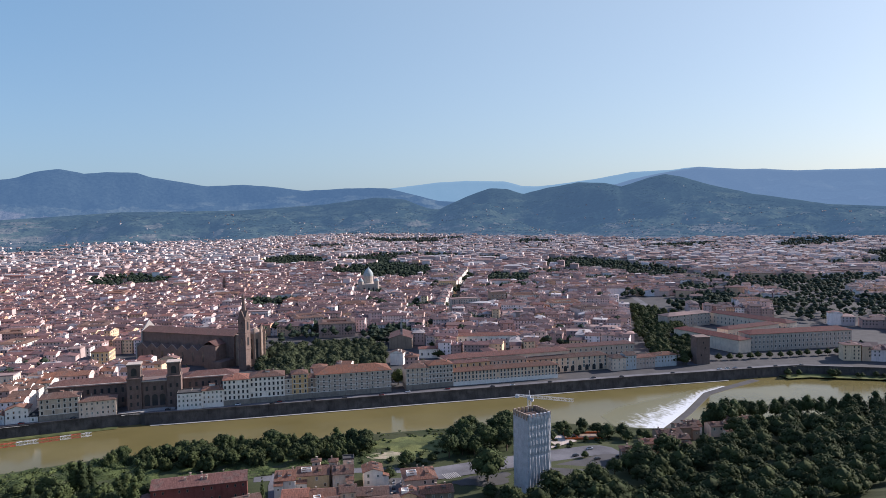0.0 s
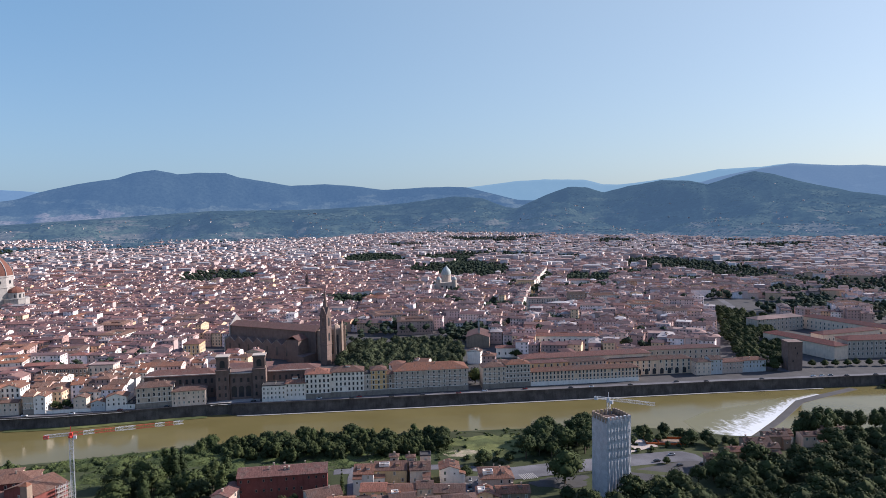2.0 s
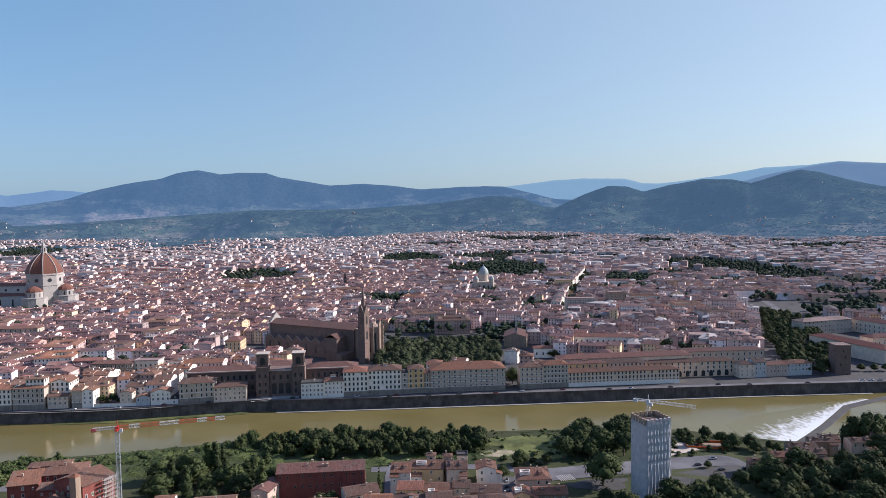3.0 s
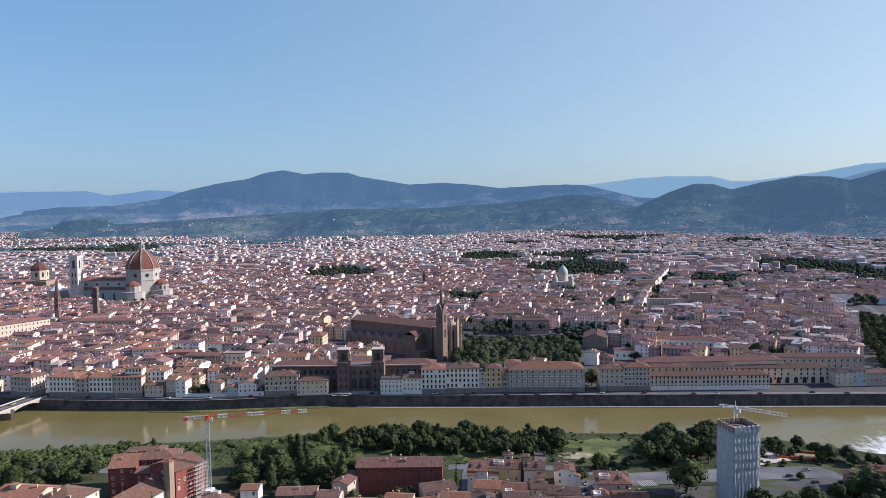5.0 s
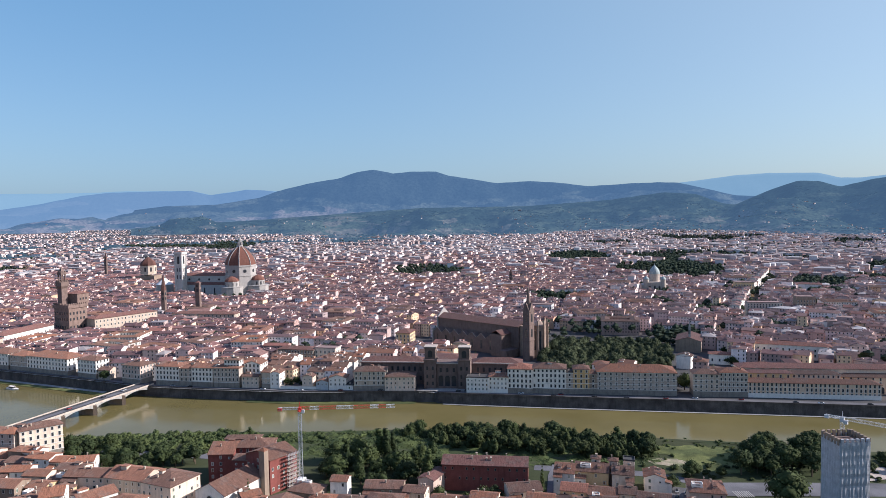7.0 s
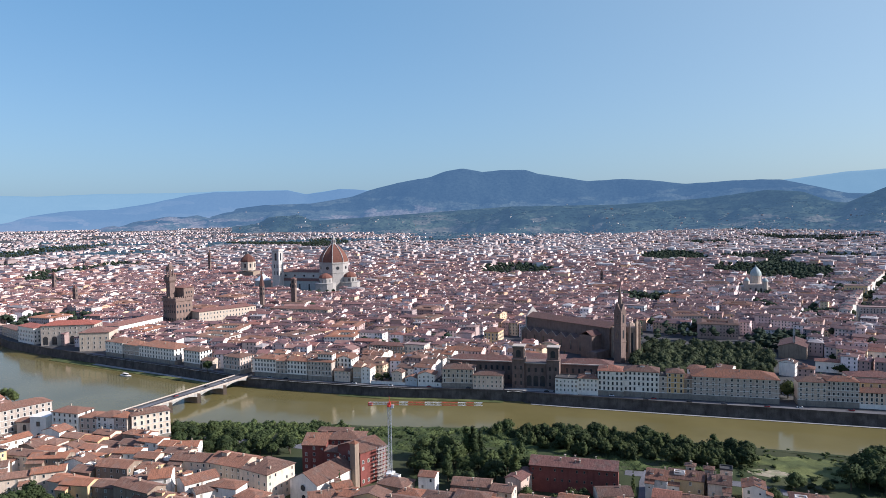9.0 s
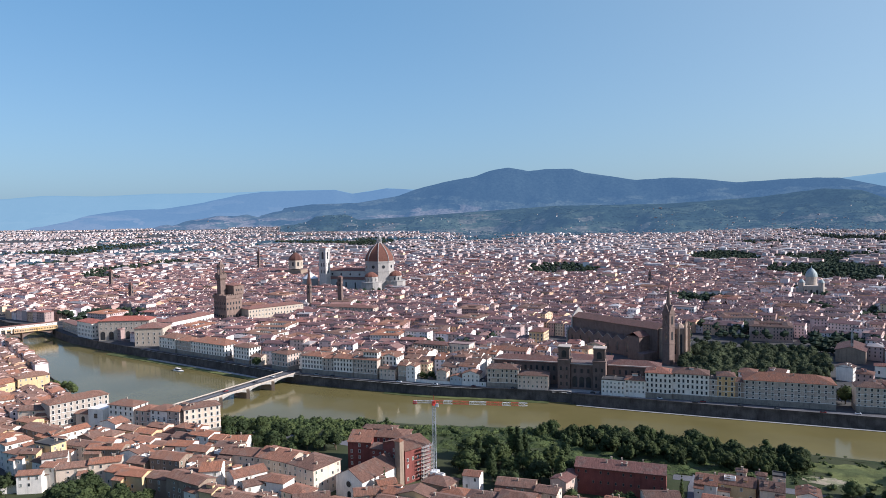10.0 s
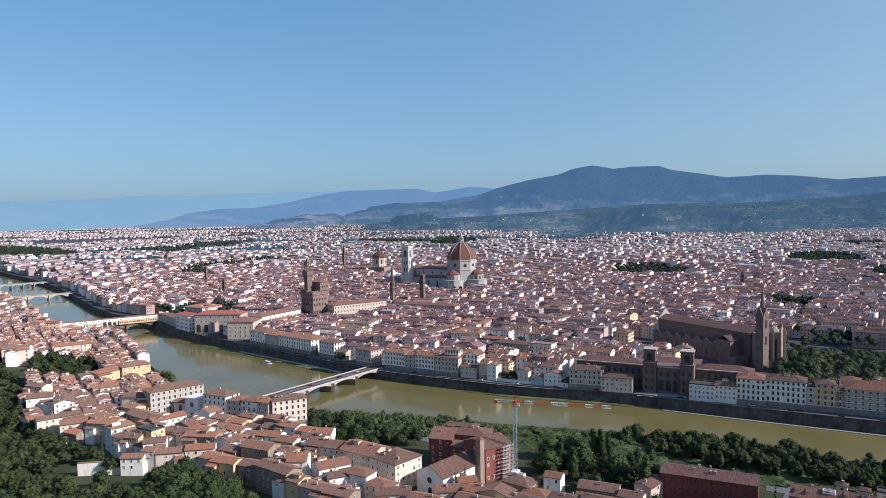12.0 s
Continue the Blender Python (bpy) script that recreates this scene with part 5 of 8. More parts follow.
def dome_shell(bm, n, r, z0, z1, power=1.9, turn=0.0, tip=0.09, steps=10):
    """A pointed, n-sided dome."""
    rings = []
    for k in range(steps + 1):
        f = k / steps
        rr = r * ((1 - f ** power) * (1 - tip) + tip)
        rings.append([bm.verts.new((x, y, z0 + (z1 - z0) * f)) for x, y in ngon(n, rr, turn)])
    for a, b in zip(rings, rings[1:]):
        for i in range(n):
            j = (i + 1) % n
            bm.faces.new((a[i], a[j], b[j], b[i]))
    bm.faces.new(rings[-1])
    return lambda f: r * ((1 - f ** power) * (1 - tip) + tip)


def cathedral():
    e = thing("cathedral", -410, 894, -6, "marble cathedral with a huge red-tiled ribbed dome", "cathedral")
    turn = math.pi / 8
    bm = bmesh.new()
    prism(bm, ngon(8, 27.5, turn), -2, 40)
    prism(bm, ngon(8, 28.3, turn), 40, 41.2)
    part("crossing", bm, white_m, e)
    bm = bmesh.new()
    prism(bm, ngon(8, 26.8, turn), 41, 57)
    prism(bm, ngon(8, 28.0, turn), 57, 59.5)
    drum = part("drum", bm, white_m, e, "white marble drum with round windows")
    for k in range(8):
        a = k * math.pi / 4
        bm = bmesh.new()
        m = Matrix.Rotation(a, 4, "Z") @ Matrix.Translation((24.9, 0, 49)) @ Matrix.Rotation(math.pi / 2, 4, "Y")
        bmesh.ops.create_cone(bm, cap_ends=True, segments=16, radius1=3.0, radius2=3.0, depth=0.6, matrix=m)
        part("round_window", bm, glass_m, drum)
    bm = bmesh.new()
    f = dome_shell(bm, 8, 27.2, 59, 93, 1.95, turn, 0.16)
    dome = part("dome", bm, dome_m, e, "red-brown tiled octagonal dome")
    for k in range(8):
        a = turn + k * math.pi / 4
        bm = bmesh.new()
        pts = [(f(q / 10) * math.cos(a), f(q / 10) * math.sin(a), 59 + 34 * q / 10) for q in range(11)]
        for p, q in zip(pts, pts[1:]):
            stick(bm, p, q, 0.85)
        part("rib", bm, white_m, dome, "white marble rib")
    bm = bmesh.new()
    prism(bm, ngon(8, 5.0, turn), 92, 95)
    prism(bm, ngon(8, 3.2, turn), 95, 104)
    for k in range(8):
        a = turn + k * math.pi / 4
        box(bm, 4.2 * math.cos(a) - .5, 4.2 * math.sin(a) - .5, 94, 4.2 * math.cos(a) + .5, 4.2 * math.sin(a) + .5, 101)
    prism(bm, ngon(8, 3.6, turn), 104, 111, 0.12)
    bmesh.ops.create_icosphere(bm, subdivisions=2, radius=1.2, matrix=Matrix.Translation((0, 0, 112)))
    stick(bm, (0, 0, 112), (0, 0, 116), 0.18)
    part("lantern", bm, white_m, e, "white marble lantern with a ball and cross")
    for k, ang in enumerate((0, -90, 90)):
        a = radians(ang)
        cx, cy = 33 * math.cos(a), 33 * math.sin(a)
        bm = bmesh.new()
        prism(bm, ngon(10, 19, 0.3, cx, cy), -2, 22)
        prism(bm, ngon(10, 19.6, 0.3, cx, cy), 22, 23)
        prism(bm, ngon(10, 12.5, 0.3, cx, cy), 22, 32)
        apse = part("apse", bm, white_m, e)
        bm = bmesh.new()
        dome_shell(bm, 10, 12.8, 32, 41, 2.0, 0.3, 0.12, 6)
        for v in bm.verts:
            v.co.x += cx
            v.co.y += cy
        part("half_dome", bm, dome_m, apse, "small red-tiled dome")
        spots = []
        for q in range(-2, 3):
            b = a + q * 0.62
            spots.append((cx + 12.2 * math.cos(b), cy + 12.2 * math.sin(b), 24, math.degrees(b) + 90))
        arched_holes(apse, "window", spots, 2.4, 6.0)
    bm = bmesh.new()
    box(bm, -112, -20, -2, -22, 20, 24)
    box(bm, -112, -10, 24, -22, 10, 40)
    part("nave", bm, material("grey_marble", ((0.40, 0.40, 0.385),), amount=0.15, stain=0.2), e, "long grey and white marble nave")
    for name, y0, y1, z0, z1, sgn in (("aisle_roof", -20.6, -9.9, 24.1, 28.0, 1), ("aisle_roof", 9.9, 20.6, 24.1, 28.0, -1)):
        bm = bmesh.new()
        zz = (z0, z1) if sgn > 0 else (z1, z0)
        v = [bm.verts.new(p) for p in ((-112, y0, zz[0]), (-22, y0, zz[0]), (-22, y1, zz[1]), (-112, y1, zz[1]))]
        bm.faces.new(v)
        r = bmesh.ops.extrude_face_region(bm, geom=bm.faces[:])
        bmesh.ops.translate(bm, vec=(0, 0, 0.4), verts=[g for g in r["geom"] if isinstance(g, bmesh.types.BMVert)])
        part(name, bm, dark_tile_m, e)
    bm = bmesh.new()
    roof_shape(bm, 45.5, 10.2, 40, 4.2, "gable", 0.6)
    bmesh.ops.translate(bm, vec=(-67, 0, 0), verts=bm.verts[:])
    part("nave_roof", bm, dark_tile_m, e)
    spots = [(x, -10.1, 33, 0) for x in (-98, -78, -58, -38)]
    for x, y, z, t in spots:
        bm = bmesh.new()
        bmesh.ops.create_cone(bm, cap_ends=True, segments=14, radius1=2.0, radius2=2.0, depth=0.4, matrix=Matrix.Translation((x, y, z)) @ Matrix.Rotation(math.pi / 2, 4, "X"))
        part("round_window", bm, glass_m, e)
    arched_holes(e, "window", [(x, -20.05, 8, 0) for x in (-102, -82, -62, -42)], 2.6, 11)


# lighter copy of white_m: sun on the bell tower put into its colour
sunlit_marble_m = material("sunlit_marble", ((0.52, 0.48, 0.44),), scale=0.3, amount=0.12, stain=0.2)


def bell_tower():
    e = thing("bell_tower", -516, 877, -6, "tall square marble bell tower beside the cathedral", "tower")
    bm = bmesh.new()
    box(bm, -6.6, -6.6, -2, 6.6, 6.6, 81)
    for sx in (-1, 1):
        for sy in (-1, 1):
            prism(bm, ngon(8, 1.7, 0.39, sx * 6.4, sy * 6.4), -2, 82)
    for z in (20, 33, 46, 60):
        box(bm, -7.4, -7.4, z, 7.4, 7.4, z + 0.9)
    part("shaft", bm, sunlit_marble_m, e)
    bm = bmesh.new()
    box(bm, -8.6, -8.6, 81, 8.6, 8.6, 84.7)
    part("cornice", bm, sunlit_marble_m, e)
    bm = bmesh.new()
    prism(bm, [(-7, -7), (7, -7), (7, 7), (-7, 7)], 84.7, 87.0, 0.05)
    part("roof", bm, dark_tile_m, e)
    for t, (ox, oy) in ((0, (0, -1)), (90, (1, 0)), (-90, (-1, 0)), (180, (0, 1))):
        arched_holes(e, "opening", [(6.65 * ox, 6.65 * oy, 63, t)], 4.4, 14)
        c, s = math.cos(radians(t)), math.sin(radians(t))
        arched_holes(e, "opening", [(6.65 * ox + u * c, 6.65 * oy + u * s, z, t) for u in (-2.6, 2.6) for z in (36, 49)], 1.8, 7)


def baptistery():
    e = thing("baptistery", -562, 905, -6, "octagonal marble baptistery under a white pyramid roof", "church")
    bm = bmesh.new()
    prism(bm, ngon(8, 15.5, math.pi / 8), -2, 22)
    prism(bm, ngon(8, 16.0, math.pi / 8), 22, 23)
    part("wall", bm, white_m, e)
    bm = bmesh.new()
    prism(bm, ngon(8, 16.0, math.pi / 8), 23, 35, 0.06)
    part("roof", bm, material("white_roof", ((0.66, 0.65, 0.63),), amount=0.08), e, "white tent-like roof")
    bm = bmesh.new()
    prism(bm, ngon(8, 1.3), 34.5, 37)
    prism(bm, ngon(8, 1.5), 37, 39.5, 0.05)
    part("lantern", bm, white_m, e)


def chapel_dome():
    e = thing("domed_chapel", -710, 1117, 4, "domed chapel with a red tiled dome on a pale drum", "church")
    t = math.pi / 8
    bm = bmesh.new()
    box(bm, -20, -18, -2, 20, 20, 21)
    part("body", bm, PAINT["brown"][1], e)
    bm = bmesh.new()
    prism(bm, ngon(8, 16.5, t), 24, 42)
    prism(bm, ngon(8, 17.2, t), 42, 43)
    drum = part("drum", bm, PAINT["beige"][1], e, "beige drum with tall windows")
    r = 16.5 * math.cos(math.pi / 8)
    arched_holes(drum, "window", [(r * math.cos(k * math.pi / 4), r * math.sin(k * math.pi / 4), 30, k * 45 + 90) for k in range(8)], 4.0, 9.5)
    bm = bmesh.new()
    dome_shell(bm, 8, 16.8, 43, 61, 2.0, t, 0.1)
    part("dome", bm, material("chapel_dome_tiles", ((0.135, 0.060, 0.045),), amount=0.25), e, "dull red tiled dome")
    bm = bmesh.new()
    prism(bm, ngon(8, 1.6), 60.5, 63)
    prism(bm, ngon(8, 1.8), 63, 65, 0.05)
    part("lantern", bm, white_m, e)


def crenels(bm, x0, y0, x1, y1, z, size=1.4, high=2.0, thick=0.8):
    """Battlements round a rectangle."""
    for ax, ay, bx, by in ((x0, y0, x1, y0), (x1, y0, x1, y1), (x1, y1, x0, y1), (x0, y1, x0, y0)):
        n = max(2, int(math.hypot(bx - ax, by - ay) / (2 * size)))
        for i in range(n):
            f = (i + 0.5) / n
            x, y = ax + (bx - ax) * f, ay + (by - ay) * f
            dx, dy = (size / 2, thick / 2) if ay == by else (thick / 2, size / 2)
            box(bm, x - dx, y - dy, z, x + dx, y + dy, z + high)


def town_hall():
    e = thing("town_hall_palace", -468, 474, -20, "brown stone battlemented palace with a tall crenellated tower", "palace")
    hall_m = material("hall_stone", ((0.20, 0.138, 0.112),), amount=0.25, stain=0.4)
    bm = bmesh.new()
    box(bm, -10, -5, -2, 17, 20, 39)
    box(bm, -11.2, -6.2, 39, 18.2, 20.9, 43)
    crenels(bm, -10.6, -5.6, 17.6, 20.4, 43)
    part("body", bm, hall_m, e)
    holes(e, "window", [(-7.5 + i * 4.2, -5.05, z, 0) for i in range(6) for z in (14, 24, 31)], 1.8, 3.2)
    holes(e, "window", [(17.05, -3 + i * 4.6, z, 90) for i in range(5) for z in (14, 24, 31)], 1.8, 3.2)
    bm = bmesh.new()
    box(bm, -4, 8, 43, 16, 24, 56)
    hall = part("great_hall", bm, hall_m, e, "tall brown hall behind the tower")
    holes(hall, "window", [(16.05, 12 + i * 4, 48, 90) for i in range(3)], 1.6, 2.6)
    bm = bmesh.new()
    roof_shape(bm, 10.2, 8.2, 56, 2.4, "hip", 0.8)
    bmesh.ops.translate(bm, vec=(6, 16, 0), verts=bm.verts[:])
    part("roof", bm, dark_tile_m, e)
    bm = bmesh.new()
    box(bm, -3.9, -3.9, 30, 3.9, 3.9, 66)
    tower = part("tower", bm, brown_m, e, "slender brown stone tower")
    bm = bmesh.new()
    prism(bm, [(-3.9, -3.9), (3.9, -3.9), (3.9, 3.9), (-3.9, 3.9)], 63, 66, 1.4)
    box(bm, -5.4, -5.4, 66, 5.4, 5.4, 71)
    crenels(bm, -5.0, -5.0, 5.0, 5.0, 71, 1.1, 1.7, .7)
    part("gallery", bm, brown_m, tower)
    bm = bmesh.new()
    for sx in (-1, 1):
        for sy in (-1, 1):
            prism(bm, ngon(8, 0.9, 0, sx * 2.6, sy * 2.6), 71, 80)
    box(bm, -3.6, -3.6, 80, 3.6, 3.6, 83)
    crenels(bm, -3.3, -3.3, 3.3, 3.3, 83, .9, 1.2, .6)
    prism(bm, [(-3, -3), (3, -3), (3, 3), (-3, 3)], 83, 90, 0.03)
    stick(bm, (0, 0, 89), (0, 0, 94), 0.12)
    part("belfry", bm, brown_m, tower)


def spire(name, x, y, label, r, body, tip, n=4, turn=0.785, mat=None):
    e = thing(name, x, y, 0, label, "tower")
    bm = bmesh.new()
    prism(bm, ngon(n, r, turn), -2, body)
    prism(bm, ngon(n, r * 1.12, turn), body, body + 0.8)
    part("shaft", bm, mat or brown_m, e)
    for z in (body - 6, body - 13):
        rr = r * math.cos(math.pi / n)
        holes(e, "opening", [(rr * math.cos(k * 2 * math.pi / n - math.pi / 2 + (0 if n == 4 else turn + math.pi / n + math.pi / 2)), rr * math.sin(k * 2 * math.pi / n - math.pi / 2 + (0 if n == 4 else turn + math.pi / n + math.pi / 2)), z,
                                math.degrees(k * 2 * math.pi / n + (0 if n == 4 else turn + math.pi / n + math.pi / 2))) for k in range(n)], r * .5, 4)
    bm = bmesh.new()
    prism(bm, ngon(n, r * 1.02, turn), body + .8, tip, 0.03)
    part("spire" if tip - body > 8 else "roof", bm, mat or dark_tile_m, e)
    return e


def franciscan_church():
    e = thing("basilica", 52, 427.5, -37, "brown stone Gothic basilica with a long tiled roof", "church")
    bm = bmesh.new()
    box(bm, -57, -9.5, -2, 56, 9.5, 30.5)
    part("nave_wall", bm, brown_m, e)
    bm = bmesh.new()
    roof_shape(bm, 57, 10.0, 30.5, 4.2, "gable", 0.9)
    bmesh.ops.translate(bm, vec=(-0.5, 0, 0), verts=bm.verts[:])
    part("nave_roof", bm, basilica_tile_m, e, "long brown tiled nave roof")
    bm = bmesh.new()
    box(bm, -57, -18, -2, 32, -9.5, 15)
    box(bm, -57, 9.5, -2, 32, 18, 15)
    part("aisle", bm, brown_m, e)
    for i in range(7):
        x = -57 + 6.3 + i * 12.7
        bm = bmesh.new()
        for sy in (-1, 1):
            a = [bm.verts.new(p) for p in ((x - 6.3, sy * 18.2, 15), (x + 6.3, sy * 18.2, 15), (x, sy * 18.2, 20.0), (x - 6.3, sy * 9, 15), (x + 6.3, sy * 9, 15), (x, sy * 9, 20.0))]
            bm.faces.new((a[0], a[1], a[2]))
            bm.faces.new((a[1], a[4], a[5], a[2]))
            bm.faces.new((a[0], a[2], a[5], a[3]))
        g = part("aisle_gable", bm, brown_m, e)
        bm = bmesh.new()
        for sy in (-1, 1):
            for sx in (-1, 1):
                # thicker on the right-hand slopes: sunlight on those copings put into their shape
                stick(bm, (x + sx * 6.3, sy * 18.25, 15.2), (x, sy * 18.25, 20.3), 0.26 if sx > 0 else 0.12)
        part("coping", bm, stone_m, g, "pale stone gable coping")
        arched_holes(e, "window", [(x, -18.05, 4, 0)], 2.0, 9)
    bm = bmesh.new()
    box(bm, 32, -25, -2, 46, 25, 23)
    for k in range(2):
        box(bm, 46, -30 + k * 40, -2, 56, -10 + k * 40, 8)
    part("transept", bm, brown_m, e)
    bm = bmesh.new()
    roof_shape(bm, 25.5, 7.3, 23, 4.0, "gable", 0.7)
    bmesh.ops.rotate(bm, matrix=Matrix.Rotation(math.pi / 2, 3, "Z"), verts=bm.verts[:])
    bmesh.ops.translate(bm, vec=(39, 0, 0), verts=bm.verts[:])
    part("transept_roof", bm, dark_tile_m, e)
    bm = bmesh.new()
    tan_m = material("tan_stone", ((0.34, 0.25, 0.19),), amount=0.2, stain=0.3)
    box(bm, 56, -7, -2, 71, 7, 31)
    prism(bm, ngon(8, 7.5, math.pi / 8, 75, 0), -2, 33)
    prism(bm, ngon(8, 8.0, math.pi / 8, 75, 0), 33, 38, 0.05, 75, 0)
    part("choir", bm, tan_m, e)
    arched_holes(e, "window", [(75 + 7.0 * math.sin(k * math.pi / 4), -7.0 * math.cos(k * math.pi / 4), 8, k * 45) for k in range(-1, 4)], 1.8, 20)
    for k in range(6):
        a = -1.9 + k * 0.8
        bm = bmesh.new()
        box(bm, -0.7, -1.3, -2, 0.7, 1.3, 35)
        prism(bm, [(-.7, -1.3), (.7, -1.3), (.7, 1.3), (-.7, 1.3)], 35, 40, 0.05)
        p = part("pinnacle_buttress", bm, tan_m, e)
        p.matrix_basis = Matrix.Translation((75 + 8.2 * math.cos(a), 8.2 * math.sin(a), 0)) @ Matrix.Rotation(a + math.pi / 2, 4, "Z")
    bm = bmesh.new()
    box(bm, -58.2, -19, -2, -57, 19, 19)
    v = [bm.verts.new(p) for p in ((-58.2, -11, 19), (-58.2, 11, 19), (-58.2, 11, 30), (-58.2, 0, 41), (-58.2, -11, 30))]
    bm.faces.new(v[::-1])
    w = [bm.verts.new((-57, q.co.y, q.co.z)) for q in v]
    bm.faces.new(w)
    for i in range(5):
        j = (i + 1) % 5
        bm.faces.new((v[i], v[j], w[j], w[i]))
    part("facade", bm, white_m, e, "white marble front gable")

    t = thing("basilica_bell_tower", 101, 367, -37, "slender brown stone bell tower with a pointed spire", "tower")
    bm = bmesh.new()
    box(bm, -4, -4, -2, 4, 4, 50)
    for z in (20, 36, 49):
        box(bm, -4.5, -4.5, z, 4.5, 4.5, z + 0.8)
    part("shaft", bm, brown_m, t)
    arched_holes(t, "opening", [(4.02 * math.sin(k * math.pi / 2), -4.02 * math.cos(k * math.pi / 2), z, k * 90) for k in range(4) for z in (24, 39)], 2.2, 8)
    bm = bmesh.new()
    for k in range(4):
        c, s = (1, -1, 1, -1)[k], 1
        m = Matrix.Rotation(k * math.pi / 2, 3, "Z")
        v = [bm.verts.new(m @ Vector(p)) for p in ((-4, -4.2, 50), (4, -4.2, 50), (0, -4.2, 58), (0, 0, 58))]
        bm.faces.new((v[0], v[1], v[2]))
        bm.faces.new((v[1], v[3], v[2]))
        bm.faces.new((v[0], v[2], v[3]))
    part("gable", bm, brown_m, t)
    bm = bmesh.new()
    prism(bm, ngon(8, 3.4, math.pi / 8), 50, 76, 0.06)
    stick(bm, (0, 0, 75), (0, 0, 79), 0.12)
    part("spire", bm, brown_m, t)


def library():
    e = thing("library", 30, 250, -2, "dark stone library with two square towers over a court", "library")
    bm = bmesh.new()
    box(bm, -9, 2, -2, 9, 20, 20)
    box(bm, -10, 1.4, 20, 10, 20, 21.2)
    box(bm, -78, 14, -2, -20, 34, 19)
    box(bm, 20, 14, -2, 62, 34, 19)
    box(bm, -20, 20, -2, 20, 60, 18)
    part("body", bm, brown_m, e)
    for sx in (-1, 1):
        bm = bmesh.new()
        box(bm, sx * 14.5 - 5.2, 0, -2, sx * 14.5 + 5.2, 12, 24)
        box(bm, sx * 14.5 - 5.6, -.5, 24, sx * 14.5 + 5.6, 12.5, 24.9)
        box(bm, sx * 14.5 - 4.6, 1.4, 24.9, sx * 14.5 + 4.6, 11, 34.2)
        box(bm, sx * 14.5 - 5.3, .7, 34.2, sx * 14.5 + 5.3, 11.7, 35.2)
        tw = part("tower", bm, brown_m, e)
        arched_holes(tw, "opening", [(sx * 14.5, 1.38, 26.5, 0), (sx * 14.5 + 4.62, 6, 26.5, 90), (sx * 14.5 - 4.62, 6, 26.5, -90)], 4.0, 6.0)
        holes(tw, "window", [(sx * 14.5 + u, -.02, z, 0) for u in (-2.4, 2.4) for z in (3, 9, 16)], 1.5, 3)
        bm = bmesh.new()
        box(bm, sx * 14.5 - 5.3, .7, 35.2, sx * 14.5 + 5.3, 11.7, 35.7)
        part("tower_roof", bm, stone_m, tw, "pale stone tower cornice")
    for x0, y0, x1, z in ((-78.6, 13.3, -20.5, 19), (20.5, 13.3, 62.6, 19), (-9.2, 1.0, 9.2, 21.2)):
        bm = bmesh.new()
        box(bm, x0, y0, z, x1, y0 + 1.2, z + .7)
        part("cornice", bm, stone_m, e, "pale stone cornice")
    arched_holes(e, "arch", [(u, 1.98, 2, 0) for u in (-5.6, 0, 5.6)], 4.0, 9)
    holes(e, "window", [(u, 1.98, 14, 0) for u in (-5.6, 0, 5.6)], 1.8, 3.4)
    holes(e, "window", [(-75 + i * 5, 13.98, z, 0) for i in range(11) for z in (4, 12)] + [(25 + i * 5, 13.98, z, 0) for i in range(7) for z in (4, 12)], 1.8, 3.6)
    for name, x, y, hw, hd, h in (("roof", -49, 24, 29.5, 10.5, 19), ("roof", 41, 24, 21.5, 10.5, 19), ("roof", 0, 40, 20.5, 20.5, 18)):
        bm = bmesh.new()
        roof_shape(bm, hw, hd, h, 3.6, "hip", 0.7)
        bmesh.ops.translate(bm, vec=(x, y, 0), verts=bm.verts[:])
        part(name, bm, dark_tile_m, e)


copper_m = material("green_copper", ((0.27, 0.31, 0.30),), rough=0.6, amount=0.2, scale=0.3)


def synagogue():
    e = thing("synagogue", 332, 922, -10, "pale stone synagogue with green copper domes", "synagogue")
    bm = bmesh.new()
    box(bm, -14, -22, -2, 14, 22, 22)
    box(bm, -22, -14, -2, 22, 14, 17)
    part("body", bm, stone_m, e)
    bm = bmesh.new()
    prism(bm, ngon(16, 8.6), 21, 34)
    prism(bm, ngon(16, 9.1), 34, 35)
    part("drum", bm, stone_m, e)
    bm = bmesh.new()
    dome_shell(bm, 20, 9.1, 35, 50, 2.2, 0, 0.05)
    prism(bm, ngon(8, 1.0), 49.5, 53, 0.2)
    part("dome", bm, copper_m, e, "large green copper dome")
    for sx in (-1, 1):
        bm = bmesh.new()
        prism(bm, ngon(12, 4.5, 0, sx * 14, -19), -2, 27)
        t = part("turret", bm, stone_m, e)
        bm = bmesh.new()
        dome_shell(bm, 12, 4.8, 27, 33, 2.0, 0, 0.06, 6)
        for v in bm.verts:
            v.co.x += sx * 14
            v.co.y += -19
        part("dome", bm, copper_m, t)
    arched_holes(e, "window", [(u, -22.02, 6, 0) for u in (-8, 0, 8)], 3, 10)


